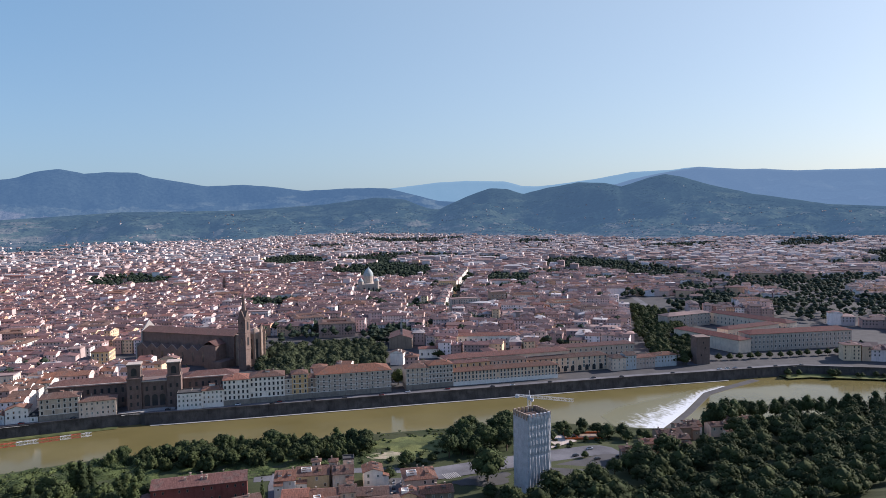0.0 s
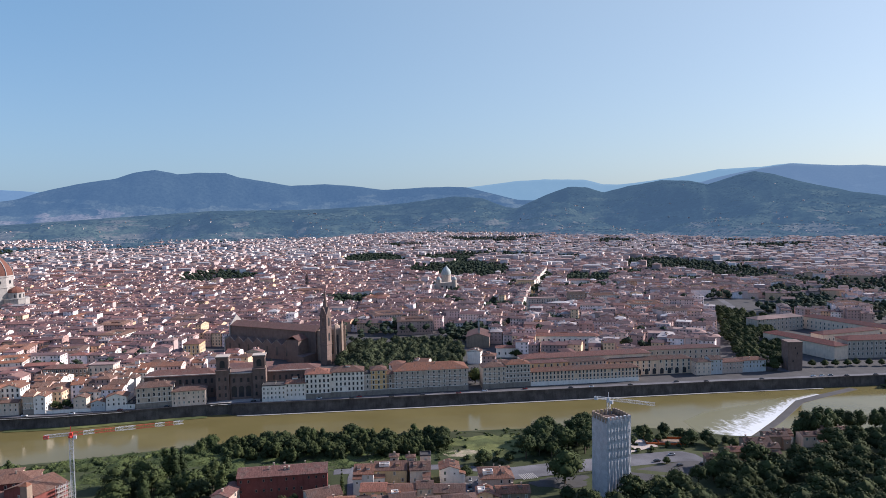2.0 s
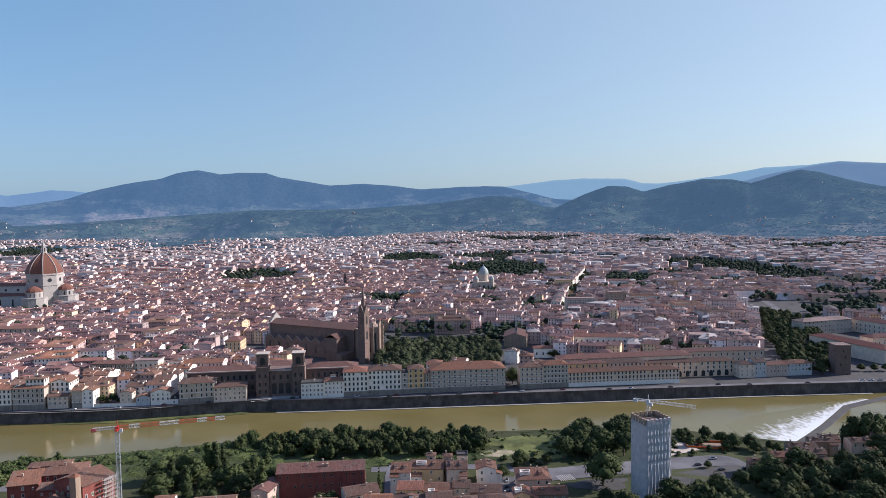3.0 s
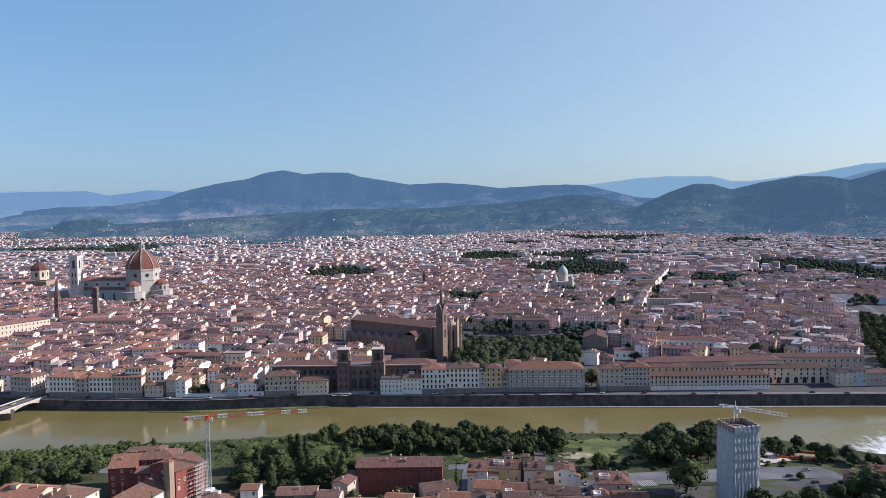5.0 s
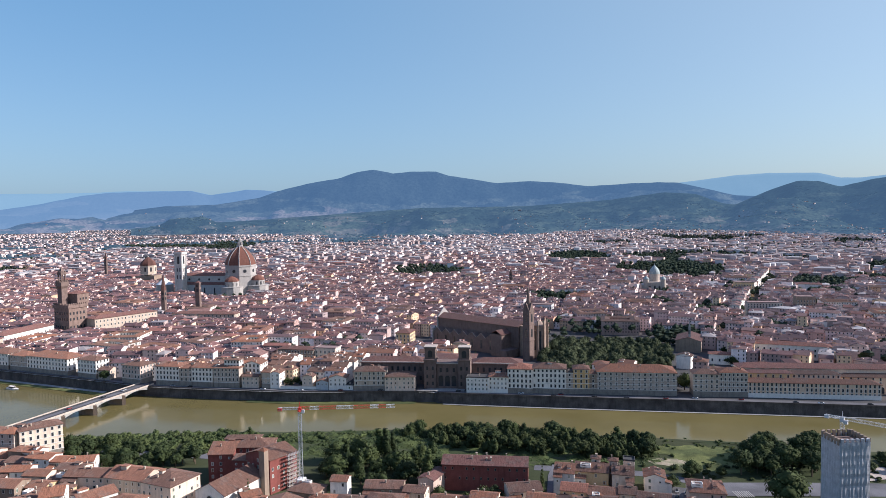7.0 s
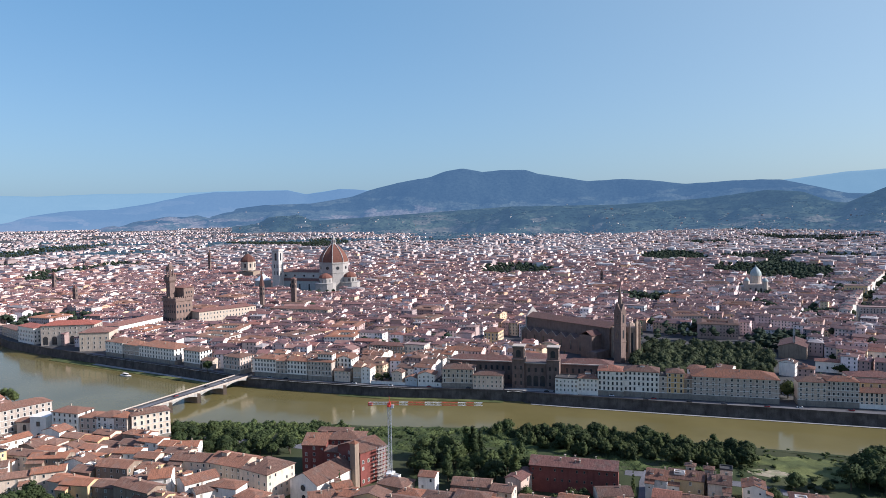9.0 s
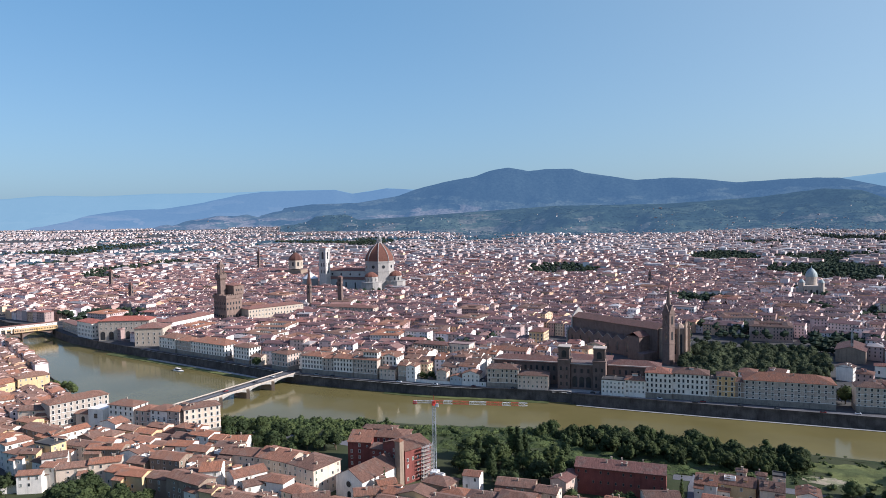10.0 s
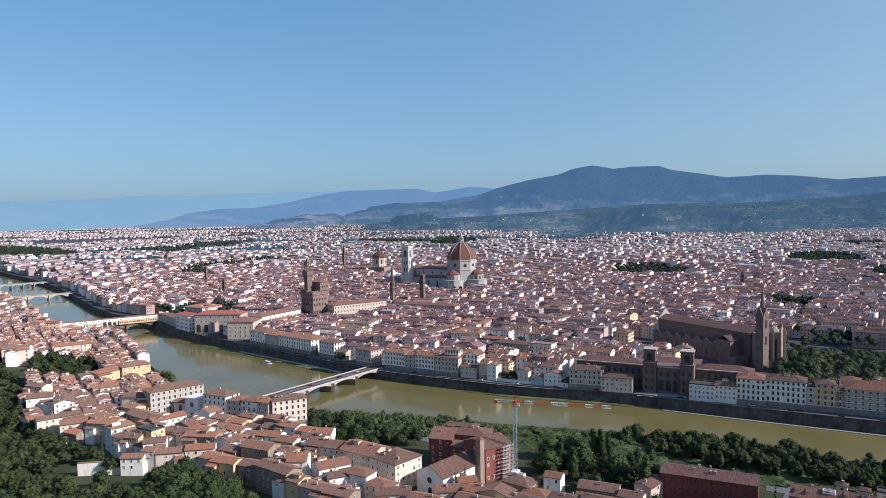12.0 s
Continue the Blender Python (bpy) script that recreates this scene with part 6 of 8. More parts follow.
def long_palace(name, x, y, ang, w, d, top, paint, label, kind="hip", floors=(3.0, 8.0, 13.0), step=5.6, roof=None, z=0.0):
    e = thing(name, x, y, ang, label, "building", z)
    bm = bmesh.new()
    gable_walls(bm, w / 2, d / 2, top, d / 2 * .3, -3, kind)
    part("wall", bm, PAINT[paint][1], e)
    bm = bmesh.new()
    roof_shape(bm, w / 2, d / 2, top, d / 2 * .3, kind, 0.9)
    part("roof", bm, roof or dark_tile_m, e)
    rng = random.Random(int(x * 7 + y))
    n, m = int(w / step), int(d / step)
    for i in range(n):
        for f in floors:
            if f + 2 < top:
                put_window(e, (i + .5) * w / n - w / 2, -d / 2, f, 0, rng, "tall")
    for i in range(m):
        for f in floors:
            if f + 2 < top:
                for sx in (1,):
                    put_window(e, sx * w / 2, (i + .5) * d / m - d / 2, f, 90 * sx, rng, "tall")
    return e


def palaces():
    convent_roof = tile_material("convent_tiles", ((0.25, 0.118, 0.090), (0.21, 0.108, 0.088), (0.28, 0.125, 0.090)), 0.35)
    red_roof = tile_material("barracks_tiles", ((0.255, 0.086, 0.064), (0.215, 0.080, 0.064)), 0.2)
    long_palace("gallery_palace", -416, 517, 60, 84, 20, 24.5, "beige", "long tan palace wing with a broad brown roof", floors=(8.0, 14.0, 19.5), step=4.6)
    long_palace("old_palace", -333, 579, -5, 92, 16, 17, "beige", "long low palace with a brown roof among houses")
    long_palace("gallery_palace", -486, 424, 86, 78, 22, 20, "white", "pale gallery wing with tall windows near the river")
    long_palace("river_palace", -477, 350, 20, 32, 30, 21, "beige", "tan cube-shaped palace on the river bend")
    e = long_palace("river_palace", -534, 374, 20, 60, 26, 24, "stone", "grey arcaded palace end facing the river", floors=(13.5, 19.0), roof=red_roof)
    arched_holes(e, "arch", [(-25 + k * 10, -13.02, 1.0, 0) for k in range(6)] + [(30.02, v, 1.0, 90) for v in (-7, 1, 9)], 5.4, 10.0)
    long_palace("river_arcade", -640, 399, -29, 66, 12, 12, "stone", "long pale arcaded corridor along the river", step=3.6, floors=(1.5, 6.5))
    long_palace("river_palace", -588, 374, -22, 40, 20, 20, "white", "white palace with tall windows on the river bend", roof=red_roof, step=4.0)
    long_palace("barracks", 662, 262, -8, 118, 20, 18, "stone", "pale barracks with a red tiled roof behind trees", roof=red_roof, step=4.4)
    long_palace("barracks", 585, 300, 100, 88, 18, 14, "cream", "cream barracks wing with a red tiled roof", roof=red_roof)
    long_palace("barracks", 652, 320, 8, 80, 16, 15, "cream", "ochre barracks wing round a yard", roof=red_roof)
    long_palace("barracks", 700, 372, -78, 110, 18, 15, "cream", "cream barracks wing with a long red roof", roof=red_roof)
    long_palace("barracks", 640, 420, 8, 70, 18, 16, "stone", "grey barracks wing with a low pitched roof", roof=material("weathered_roof", ((0.17, 0.115, 0.105), (0.12, 0.085, 0.08)), scale=0.1, amount=0.25))
    long_palace("monastery_wing", 330, 262, -2, 120, 16, 19, "cream", "long cream convent wing with a tiled roof", roof=convent_roof)
    long_palace("monastery_wing", 440, 296, -4, 84, 14, 13, "beige", "long low wing with a terracotta roof", roof=convent_roof)
    long_palace("monastery_wing", 352, 387, -17, 84, 14, 14, "white", "white convent wing with a tiled roof", roof=convent_roof)
    e = long_palace("church", 272, 428, 73, 40, 25, 12, "brown", "plain brown stone church with a pitched roof", "gable", floors=(6.0,), step=9)
    for x, y, ang, w, d, top, paint, label in ((290, 249.5, -2, 34, 9, 17, "yellow", "ochre block behind the quay barracks, tiled roof"), (332, 300, 86, 44, 13, 12, "pink", "pink-beige convent wing between gardens"),
                                               (286, 356, -15, 26, 11, 10, "white", "low white house beside the church")):
        long_palace("monastery_wing", x, y, ang, w, d, top, paint, label, roof=convent_roof)
    long_palace("yellow_house", -31, 413, -7, 16, 22, 21, "yellow", "bright yellow house with small square windows", "hip", (8.0, 12.0, 16.0), 3.4)
    long_palace("cream_house", -97, 338, -8, 22, 14, 18, "cream", "tall cream house standing over brown roofs", "flat", (5.0, 9.0, 13.0), 4.0, roof=roof_grey_haze_m)
    long_palace("old_palace", -127, 339, -8, 38, 14, 17, "brown", "long dark palace front with rows of windows", "hip", (4.0, 8.5, 13.0), 3.4)
    long_palace("modern_block", 420, 640, -6, 44, 16, 22, "stone", "grey flat-roofed modern office block", "flat", (3, 7, 11, 15, 18), 3.4, roof=roof_grey_haze_m)
    long_palace("modern_block", 480, 660, -6, 24, 18, 27, "brown", "square brown modern block with a flat roof", "flat", (3, 7, 11, 15, 20), 3.6, roof=roof_grey_haze_m)
    long_palace("modern_block", 120, 640, -15, 40, 16, 20, "blue", "blue-grey glazed modern block among old roofs", "flat", (3, 7, 11, 15), 3.0, roof=roof_grey_haze_m)
    long_palace("yellow_block", 470, 880, -8, 30, 18, 24, "yellow", "yellow flat-roofed block near the synagogue", "flat", (3, 8, 13, 18), 4.0, roof=roof_grey_haze_m)


def oratory():
    e = thing("oratory", -293, 66, 5, "plain whitewashed oratory with an arched door", "church", z=land(-293, 66))
    bm = bmesh.new()
    box(bm, -1, -6, -2, 11, 7, 15)
    box(bm, -1.3, -6.3, 15, 11.3, 7.3, 15.5)
    part("front", bm, plaster_white_m, e)
    bm = bmesh.new()
    box(bm, -13, -4, -2, -1.05, 7, 11)
    part("nave", bm, PAINT["cream"][1], e, "lower cream side of the nave")
    bm = bmesh.new()
    roof_shape(bm, 6.2, 5.5, 11, 1.6, "gable", 0.5)
    bmesh.ops.translate(bm, vec=(-7.4, 1.5, 0), verts=bm.verts[:])
    part("roof", bm, roof_m, e)
    arched_holes(e, "arch", [(5, -6.02, 0, 0), (-7, -4.02, 5, 0)], 2.6, 4.2)
    holes(e, "window", [(5, -6.05, 9, 0)], 2.4, 3.2)


def mint_tower():
    e = thing("square_tower", 521, 234, -12, "squat square brown stone tower by the road", "tower")
    bm = bmesh.new()
    box(bm, -6.5, -6.5, -2, 6.5, 6.5, 26)
    box(bm, -6.8, -6.8, 25, 6.8, 6.8, 26.4)
    part("shaft", bm, brown_m, e)
    holes(e, "window", [(u, -6.52, z, 0) for u, z in ((-2, 8), (2, 15), (0, 20))], .9, 1.8)


cathedral()
bell_tower()
baptistery()
chapel_dome()
town_hall()
oratory()
franciscan_church()
library()
synagogue()
palaces()
mint_tower()
spire("church_spire", 268, 411, "thin white stone church spire", 1.3, 25, 34, mat=white_m)
spire("abbey_spire", -409, 610, "hexagonal stone bell tower with a sharp spire", 4.0, 44, 68, 6, 0.2)
spire("square_tower", -372, 640, "square brown stone tower with a low roof", 4.5, 52, 55)
spire("bell_tower", -890, 1250, "brick bell tower with a pointed spire far among roofs", 4.0, 45, 66)
spire("bell_tower", -760, 640, "stone bell tower among dense roofs", 4.0, 34, 40)
spire("bell_tower", -965, 820, "stone bell tower with a pyramid roof", 4.0, 38, 46)
spire("bell_tower", 80, 1000, "slim stone bell tower rising among roofs", 3.4, 32, 38)
# ---------------------------------------------------------------- trees
def leaf_ball(vs, fs, rng, cx, cy, cz, rx, rz, n, size):
    """Tufts of leaves over a rounded mass: small crossed, tilted faces with gaps between."""
    for _ in range(n):
        a, u = rng.uniform(0, 2 * math.pi), rng.uniform(-0.75, 1)
        q = math.sqrt(1 - u * u)
        k = rng.uniform(0.78, 1.08)
        p = Vector((cx + rx * q * math.cos(a) * k, cy + rx * q * math.sin(a) * k, cz + rz * u * k))
        nrm = Vector((q * math.cos(a), q * math.sin(a), u + 0.25)) + Vector((rng.gauss(0, .2), rng.gauss(0, .2), rng.gauss(0, .16)))
        nrm.normalize()
        t = nrm.orthogonal().normalized()
        t.rotate(Matrix.Rotation(rng.uniform(0, 6.28), 3, nrm))
        b = nrm.cross(t)
        s = size * rng.uniform(0.6, 1.35)
        k0 = len(vs)
        vs += [tuple(p - t * s), tuple(p + b * s * .8 - nrm * s * .25), tuple(p + t * s), tuple(p - b * s * .8 - nrm * s * .25)]
        fs.append((k0, k0 + 1, k0 + 2, k0 + 3))


def core_ball(vs, fs, cx, cy, cz, rx, rz, seed, rows=4, cols=7):
    """The dim inside of a crown."""
    k0 = len(vs)
    for i in range(rows + 1):
        u = -1 + 2 * i / rows
        q = math.sqrt(max(0, 1 - u * u))
        for j in range(cols):
            a = 2 * math.pi * j / cols + i * .4
            k = 0.95 + 0.3 * noise.noise((seed + i * 1.7, j * 2.3, seed))
            vs.append((cx + rx * q * math.cos(a) * k, cy + rx * q * math.sin(a) * k, cz + rz * u * k))
    for i in range(rows):
        for j in range(cols):
            fs.append((k0 + i * cols + j, k0 + i * cols + (j + 1) % cols, k0 + (i + 1) * cols + (j + 1) % cols, k0 + (i + 1) * cols + j))


def crown_mesh(seed, kind, leaves):
    rng = random.Random(seed)
    vs, fs = [], []
    if kind == "broad":
        blobs = [(0, 0, 5.6, 3.6)]
        for k in range(12):
            a, u = k * 2.4 + rng.uniform(-.3, .3), (k + .5) / 12
            q = math.sqrt(1 - u * u)
            blobs.append((3.1 * q * math.cos(a) * rng.uniform(.8, 1.1), 3.1 * q * math.sin(a) * rng.uniform(.8, 1.1), 4.4 + 3.6 * u * rng.uniform(.85, 1.15), rng.uniform(1.2, 1.9)))
        flat = 0.85
    elif kind == "willow":
        blobs = [(rng.uniform(-2.2, 2.2), rng.uniform(-2.2, 2.2), rng.uniform(2.2, 5.0), rng.uniform(1.3, 2.0)) for _ in range(9)] + [(rng.uniform(-1, 1), rng.uniform(-1, 1), rng.uniform(6.0, 7.2), 1.2) for _ in range(3)] + [(0, 0, 4.0, 2.4)]
        flat = 1.35
    elif kind == "round":
        blobs = [(2.2 * math.cos(k * 1.26), 2.2 * math.sin(k * 1.26), 4.0 + 0.6 * (k % 2), 2.6) for k in range(5)] + [(0, 0, 6.1, 3.0), (0, 0, 3.6, 3.2)]
        flat = 0.9
    elif kind == "poplar":
        blobs = [(rng.uniform(-.9, .9), rng.uniform(-.9, .9), 2.5 + k * 1.35, 2.0 * (1 - abs(k - 3) / 9)) for k in range(8)]
        flat = 1.1
    elif kind == "cypress":
        blobs = [(0, 0, 1.2 + k * 1.5, 1.25 * (1 - (k / 9.5) ** 1.6)) for k in range(9)]
        flat = 1.4
    elif kind == "pine":
        blobs = [(3.0 * math.cos(k * 1.05), 3.0 * math.sin(k * 1.05), 7.6, 2.0) for k in range(6)] + [(0, 0, 8.3, 3.0)]
        flat = 0.5
    else:
        blobs = [(rng.uniform(-2, 2), rng.uniform(-2, 2), rng.uniform(.6, 1.6), rng.uniform(1.0, 1.7)) for _ in range(6)]
        flat = 0.8
    total = sum(b[3] ** 2 for b in blobs)
    for i, (x, y, z, r) in enumerate(blobs):
        core_ball(vs, fs, x, y, z, r * .80, r * .78 * flat, seed + i * 3.1, *((3, 5) if kind in ("bush", "cypress", "poplar") else (3, 6)))
        leaf_ball(vs, fs, rng, x, y, z, r, r * flat, int(leaves * r * r / total), (0.32 if kind != "cypress" else 0.26) * (1.0 if leaves > 400 or kind in ("bush", "cypress") else 1.2))
    me = bpy.data.meshes.new("crown")
    me.from_pydata(vs, [], fs)
    me.materials.append(leaf_m)
    me.polygons.foreach_set("use_smooth", [True] * len(me.polygons))
    return me


def trunk_mesh(seed, kind):
    bm = bmesh.new()
    rng = random.Random(seed)
    top = {"broad": 5.0, "willow": 4.0, "round": 3.6, "poplar": 7, "cypress": 6, "pine": 7.4, "bush": 0.8}[kind]
    prism(bm, ngon(7, 0.34), -1.0, top * .55, 0.75)
    prism(bm, ngon(7, 0.25), top * .55, top, 0.4)
    if kind in ("broad", "round", "pine"):
        for k in range(5):
            a = k * 1.26 + rng.uniform(0, .6)
            stick(bm, (0, 0, top * rng.uniform(.45, .7)), (2.0 * math.cos(a), 2.0 * math.sin(a), top * rng.uniform(.95, 1.15)), 0.11)
    me = bpy.data.meshes.new("trunk")
    bm.to_mesh(me)
    bm.free()
    me.materials.append(bark_m)
    return me


KINDS = {"broad": (4, 1050), "willow": (4, 950), "round": (3, 950), "poplar": (2, 650), "cypress": (2, 420), "pine": (2, 650), "bush": (3, 260)}
CROWNS = {k: [(crown_mesh(i * 17 + len(k), k, n), trunk_mesh(i, k)) for i in range(c)] for k, (c, n) in KINDS.items()}
THIN = {k: [crown_mesh(i * 17 + len(k) + 5, k, int(n * .55)) for i in range(c)] for k, (c, n) in KINDS.items()}
TREE_WORDS = {"broad": "broad leafy dark green tree", "willow": "bushy grey-green willow", "round": "round-crowned evergreen oak", "poplar": "upright green poplar", "cypress": "slender dark cypress",
              "pine": "flat-crowned umbrella pine", "bush": "dense green bush"}
PLANTED = []
WOOD = {"v": [], "f": [], "n": 0}
GARDEN = {"v": [], "f": [], "n": 0}
SHRUBS = {"v": [], "f": [], "n": 0}


def wood_tree(x, y, kind, size, rng, z=None, into=WOOD):
    """A tree of a wood too thick to count, joined to the rest of it."""
    crown = rng.choice(CROWNS[kind])[0] if into is GARDEN else rng.choice(THIN[kind])
    z = land(x, y) if z is None else z
    m = np.array(Matrix.Translation((x, y, z)) @ Matrix.Rotation(rng.uniform(0, 6.28), 4, "Z") @ Matrix.Diagonal((size * rng.uniform(.9, 1.1), size * rng.uniform(.9, 1.1), size, 1)))
    co = np.empty(len(crown.vertices) * 3)
    crown.vertices.foreach_get("co", co)
    co = co.reshape(-1, 3) @ m[:3, :3].T + m[:3, 3]
    idx = np.empty(len(crown.loops), dtype=int)
    crown.loops.foreach_get("vertex_index", idx)
    into["v"].append(co)
    into["f"].append(idx.reshape(-1, 4) + into["n"])
    into["n"] += len(co)


def tree(x, y, kind, size, rng, group="", where="", z=None):
    crown, trunk = rng.choice(CROWNS[kind])
    z = land(x, y) if z is None else z
    e = empty("bush" if kind == "bush" else "tree", Matrix.Translation((x, y, z)) @ Matrix.Rotation(rng.uniform(0, 6.28), 4, "Z") @ Matrix.Diagonal((size * rng.uniform(.9, 1.1), size * rng.uniform(.9, 1.1), size, 1)),
              TREE_WORDS[kind] + (" " + where if where else ""), "bush" if kind == "bush" else "tree", group)
    for name, me in (("crown", crown), ("trunk", trunk)):
        o = new(name, me)
        o.parent = e
    PLANTED.append((x, y))
    return e


def grove(poly, gap, kinds, size, seed, group, where, cap=400, z=None, joined=False, into=WOOD):
    rng = random.Random(seed)
    xs, ys = [p[0] for p in poly], [p[1] for p in poly]
    x = min(xs)
    n = 0
    while x < max(xs):
        y = min(ys)
        while y < max(ys):
            px, py = x + rng.uniform(-.55, .55) * gap, y + rng.uniform(-.55, .55) * gap
            if n < cap and inside(px, py, poly) and not any((px - a) ** 2 + (py - b) ** 2 < (r - 1) ** 2 for a, b, r in TAKEN):
                if joined:
                    wood_tree(px, py, rng.choice(kinds), size * rng.uniform(.7, 1.2), rng, z, into)
                else:
                    tree(px, py, rng.choice(kinds), size * rng.uniform(.75, 1.25), rng, group, where, z)
                n += 1
            y += gap
        x += gap
    return n


grove(((16, 122), (40, 124), (80, 116), (112, 108), (160, 97), (172, 104), (172, 124), (95, 136), (14, 140)), 6.2, ("willow", "willow", "willow", "broad"), 1.22, 1, "riverside thicket", "by the river", z=-3.5)
grove(((40, 104), (80, 94), (150, 88), (168, 92), (172, 104), (160, 114), (95, 124), (30, 130)), 6.4, ("willow", "broad", "willow"), 1.1, 31, "riverside thicket", "by the river", z=-1.0, joined=True)
grove(((-24, 78), (24, 84), (46, 66), (40, 28), (-10, 30), (-20, 50)), 10.5, ("broad", "round", "round", "poplar"), 1.4, 2, "trees of the riverside park", "in the park")
grove(((46, 26), (78, 24), (78, 12), (44, 10)), 8, ("broad", "round"), 1.0, 3, "trees by the red house", "by the red house")
grove(((-206, 92), (-172, 92), (-150, 78), (-104, 70), (-140, 58), (-185, 70)), 9, ("broad", "broad", "round"), 1.0, 4, "trees along the south quay", "by the quay")
grove(((-190, 70), (-150, 74), (-104, 66), (-112, 50), (-150, 48), (-180, 56)), 8.5, ("broad", "round"), 1.05, 21, "trees along the south quay", "by the quay", cap=60)
grove(((212, 66), (224, 106), (274, 106), (262, 84), (254, 66)), 8.0, ("broad", "round", "broad", "broad"), 1.4, 5, "tall trees by the tower square", "by the square")
grove(((195, -45), (215, -12), (262, -2), (285, -6), (312, 16), (350, 16), (375, 22), (402, 33), (424, 39), (442, 38), (530, 34), (640, 0), (640, -60), (440, -60), (374, -95), (300, -110), (230, -95)), 12.0, ("broad", "round", "round", "broad"), 1.65, 6,
      "trees of the wooded hillside", "on the hillside", cap=500, joined=True)
grove(((-581, 180), (-530, 192), (-480, 156), (-440, 98), (-452, 88), (-505, 92), (-530, 110), (-560, 130)), 10, ("round", "broad"), 1.15, 7, "trees between the old houses", "among old houses", joined=True)
grove(((-471, 42), (-435, 36), (-380, 0), (-345, -8), (-300, -22), (-270, -36), (-237, -48), (-203, -56), (-120, -80), (-100, -120), (-150, -190), (-280, -210), (-400, -140), (-470, -30)), 9.6, ("broad", "round", "broad", "broad"), 1.25, 8,
      "trees of the garden slope", "on the garden slope", cap=560, joined=True)
grove(((-640, 60), (-560, 86), (-500, 74), (-432, 30), (-388, -8), (-470, -60), (-560, 0)), 10.5, ("broad", "round", "broad"), 1.2, 18, "", "", cap=190, joined=True)
grove(((-222, -44), (-189, -36), (-150, -68), (-180, -82)), 10, ("broad", "round"), 1.45, 9, "trees of the garden slope", "on the garden slope")
grove(((-180, -42), (-160, -36), (-132, -58), (-149, -65)), 9, ("broad", "round"), 1.3, 10, "trees of the garden slope", "on the garden slope")
grove(((112, 300), (225, 310), (246, 395), (240, 440), (195, 452), (135, 440), (114, 380)), 9.2, ("round", "broad", "round"), 1.4, 11, "garden trees beside the basilica", "in a walled garden", joined=True, into=GARDEN)
grove(((475, 236), (500, 222), (530, 240), (620, 390), (685, 480), (755, 690), (705, 700), (622, 510), (552, 395)), 10.0, ("broad", "round"), 1.25, 12, "trees along the avenue", "along the avenue", cap=200, joined=True)
wild = random.Random(77)
for x, y, k, s in ((222, 26, "round", 2.35), (331, 58, "round", .9), (343, 55, "round", .85), (318, 74, "broad", 1.0), (290, 40, "round", .55), (-270, -33, "cypress", 1.35), (-322, -31, "pine", 1.2), (185, 64, "round", 1.15), (171, 47, "round", .9), (226, 254, "round", 1.75), (-284, -28, "round", 1.0),
                   (-487, 128, "cypress", 1.5), (-600, 240, "cypress", 1.5), (-92, 92, "broad", 1.0), (-82, 95, "poplar", 1.1), (-72, 90, "broad", .9), (-48, 5, "cypress", 1.2), (101, 28, "cypress", 1.3), (178, 74, "bush", 1.0),
                   (-250, 262, "broad", 1.1), (-285, 262, "broad", 1.2), (215, 262, "round", 1.4), (222, 285, "broad", 1.3), (50, 322, "cypress", 1.4), (62, 318, "broad", 1.0), (38, 330, "cypress", 1.4)):
    tree(x, y, k, s, wild, where="standing by itself")
for x, y, k, s in ((252, -10, "round", 1.3), (264, 0, "broad", 1.2), (276, 5, "round", 1.35), (290, 6, "broad", 1.25), (301, 9, "round", 1.5), (314, 18, "round", 1.6), (322, 68, "round", 1.2), (332, 66, "round", 1.15),
                   (312, 84, "broad", 1.1), (298, 88, "broad", .9), (232, -14, "broad", 1.2), (215, 4, "round", 1.0)):
    tree(x, y, k, s, wild, "trees round the tower square", "beside the tower square")
for x, y in ((289, 352), (292, 346), (310, 377), (316, 372), (332, 360), (338, 362), (330, 320), (326, 316), (338, 324), (345, 312), (395, 322), (405, 326), (415, 320), (425, 325), (436, 322), (385, 372), (420, 372), (300, 400), (380, 410)):
    wood_tree(x, y, "round", wild.uniform(.8, 1.2), wild)
for x, y, q in ((-404, 148, 1.0), (-396, 146, 1.1), (-389, 142, 1.0), (-414, 151, .8), (-424, 157, .7), (-442, 137, .9), (-384, 138, .8)):
    wood_tree(x, y, "round", q, wild, into=SHRUBS)
for i in range(16):
    wood_tree(474 + i * 5.2, 406 - i * 1.9 + wild.uniform(-3, 3), "broad", wild.uniform(.8, 1.1), wild)
for x, y in ((352, 528), (346, 534), (358, 522), (368, 482), (378, 479), (388, 474), (409, 462), (418, 458), (369, 700), (362, 712), (376, 706), (-102, 254), (-106, 251), (-97, 252), (-110, 253)):
    wood_tree(x, y, "broad", wild.uniform(.5, .95), wild)
for i in range(14):
    x = wild.uniform(575, 680)
    wood_tree(x, bank_y(NORTH_BANK, x) - wild.uniform(4, 14), "round", wild.uniform(.5, .9), wild, z=WATER + 1.5)
for i in range(26):
    x = 545 + i * 10.5
    wood_tree(x, 236 - i * 1.6 + wild.uniform(-2, 2), "round", 0.85, wild)
for i in range(560):
    x = wild.uniform(-230, 300)
    y = bank_y(SOUTH_BANK, x) + wild.uniform(-30, 5)
    if not 172 < x < 228 or wild.random() < .12:
        wood_tree(x, y, "bush", wild.uniform(.7, 1.5), wild, z=-1.2 - 3.5 * smooth(-8, 5, y - bank_y(SOUTH_BANK, x)), into=SHRUBS)


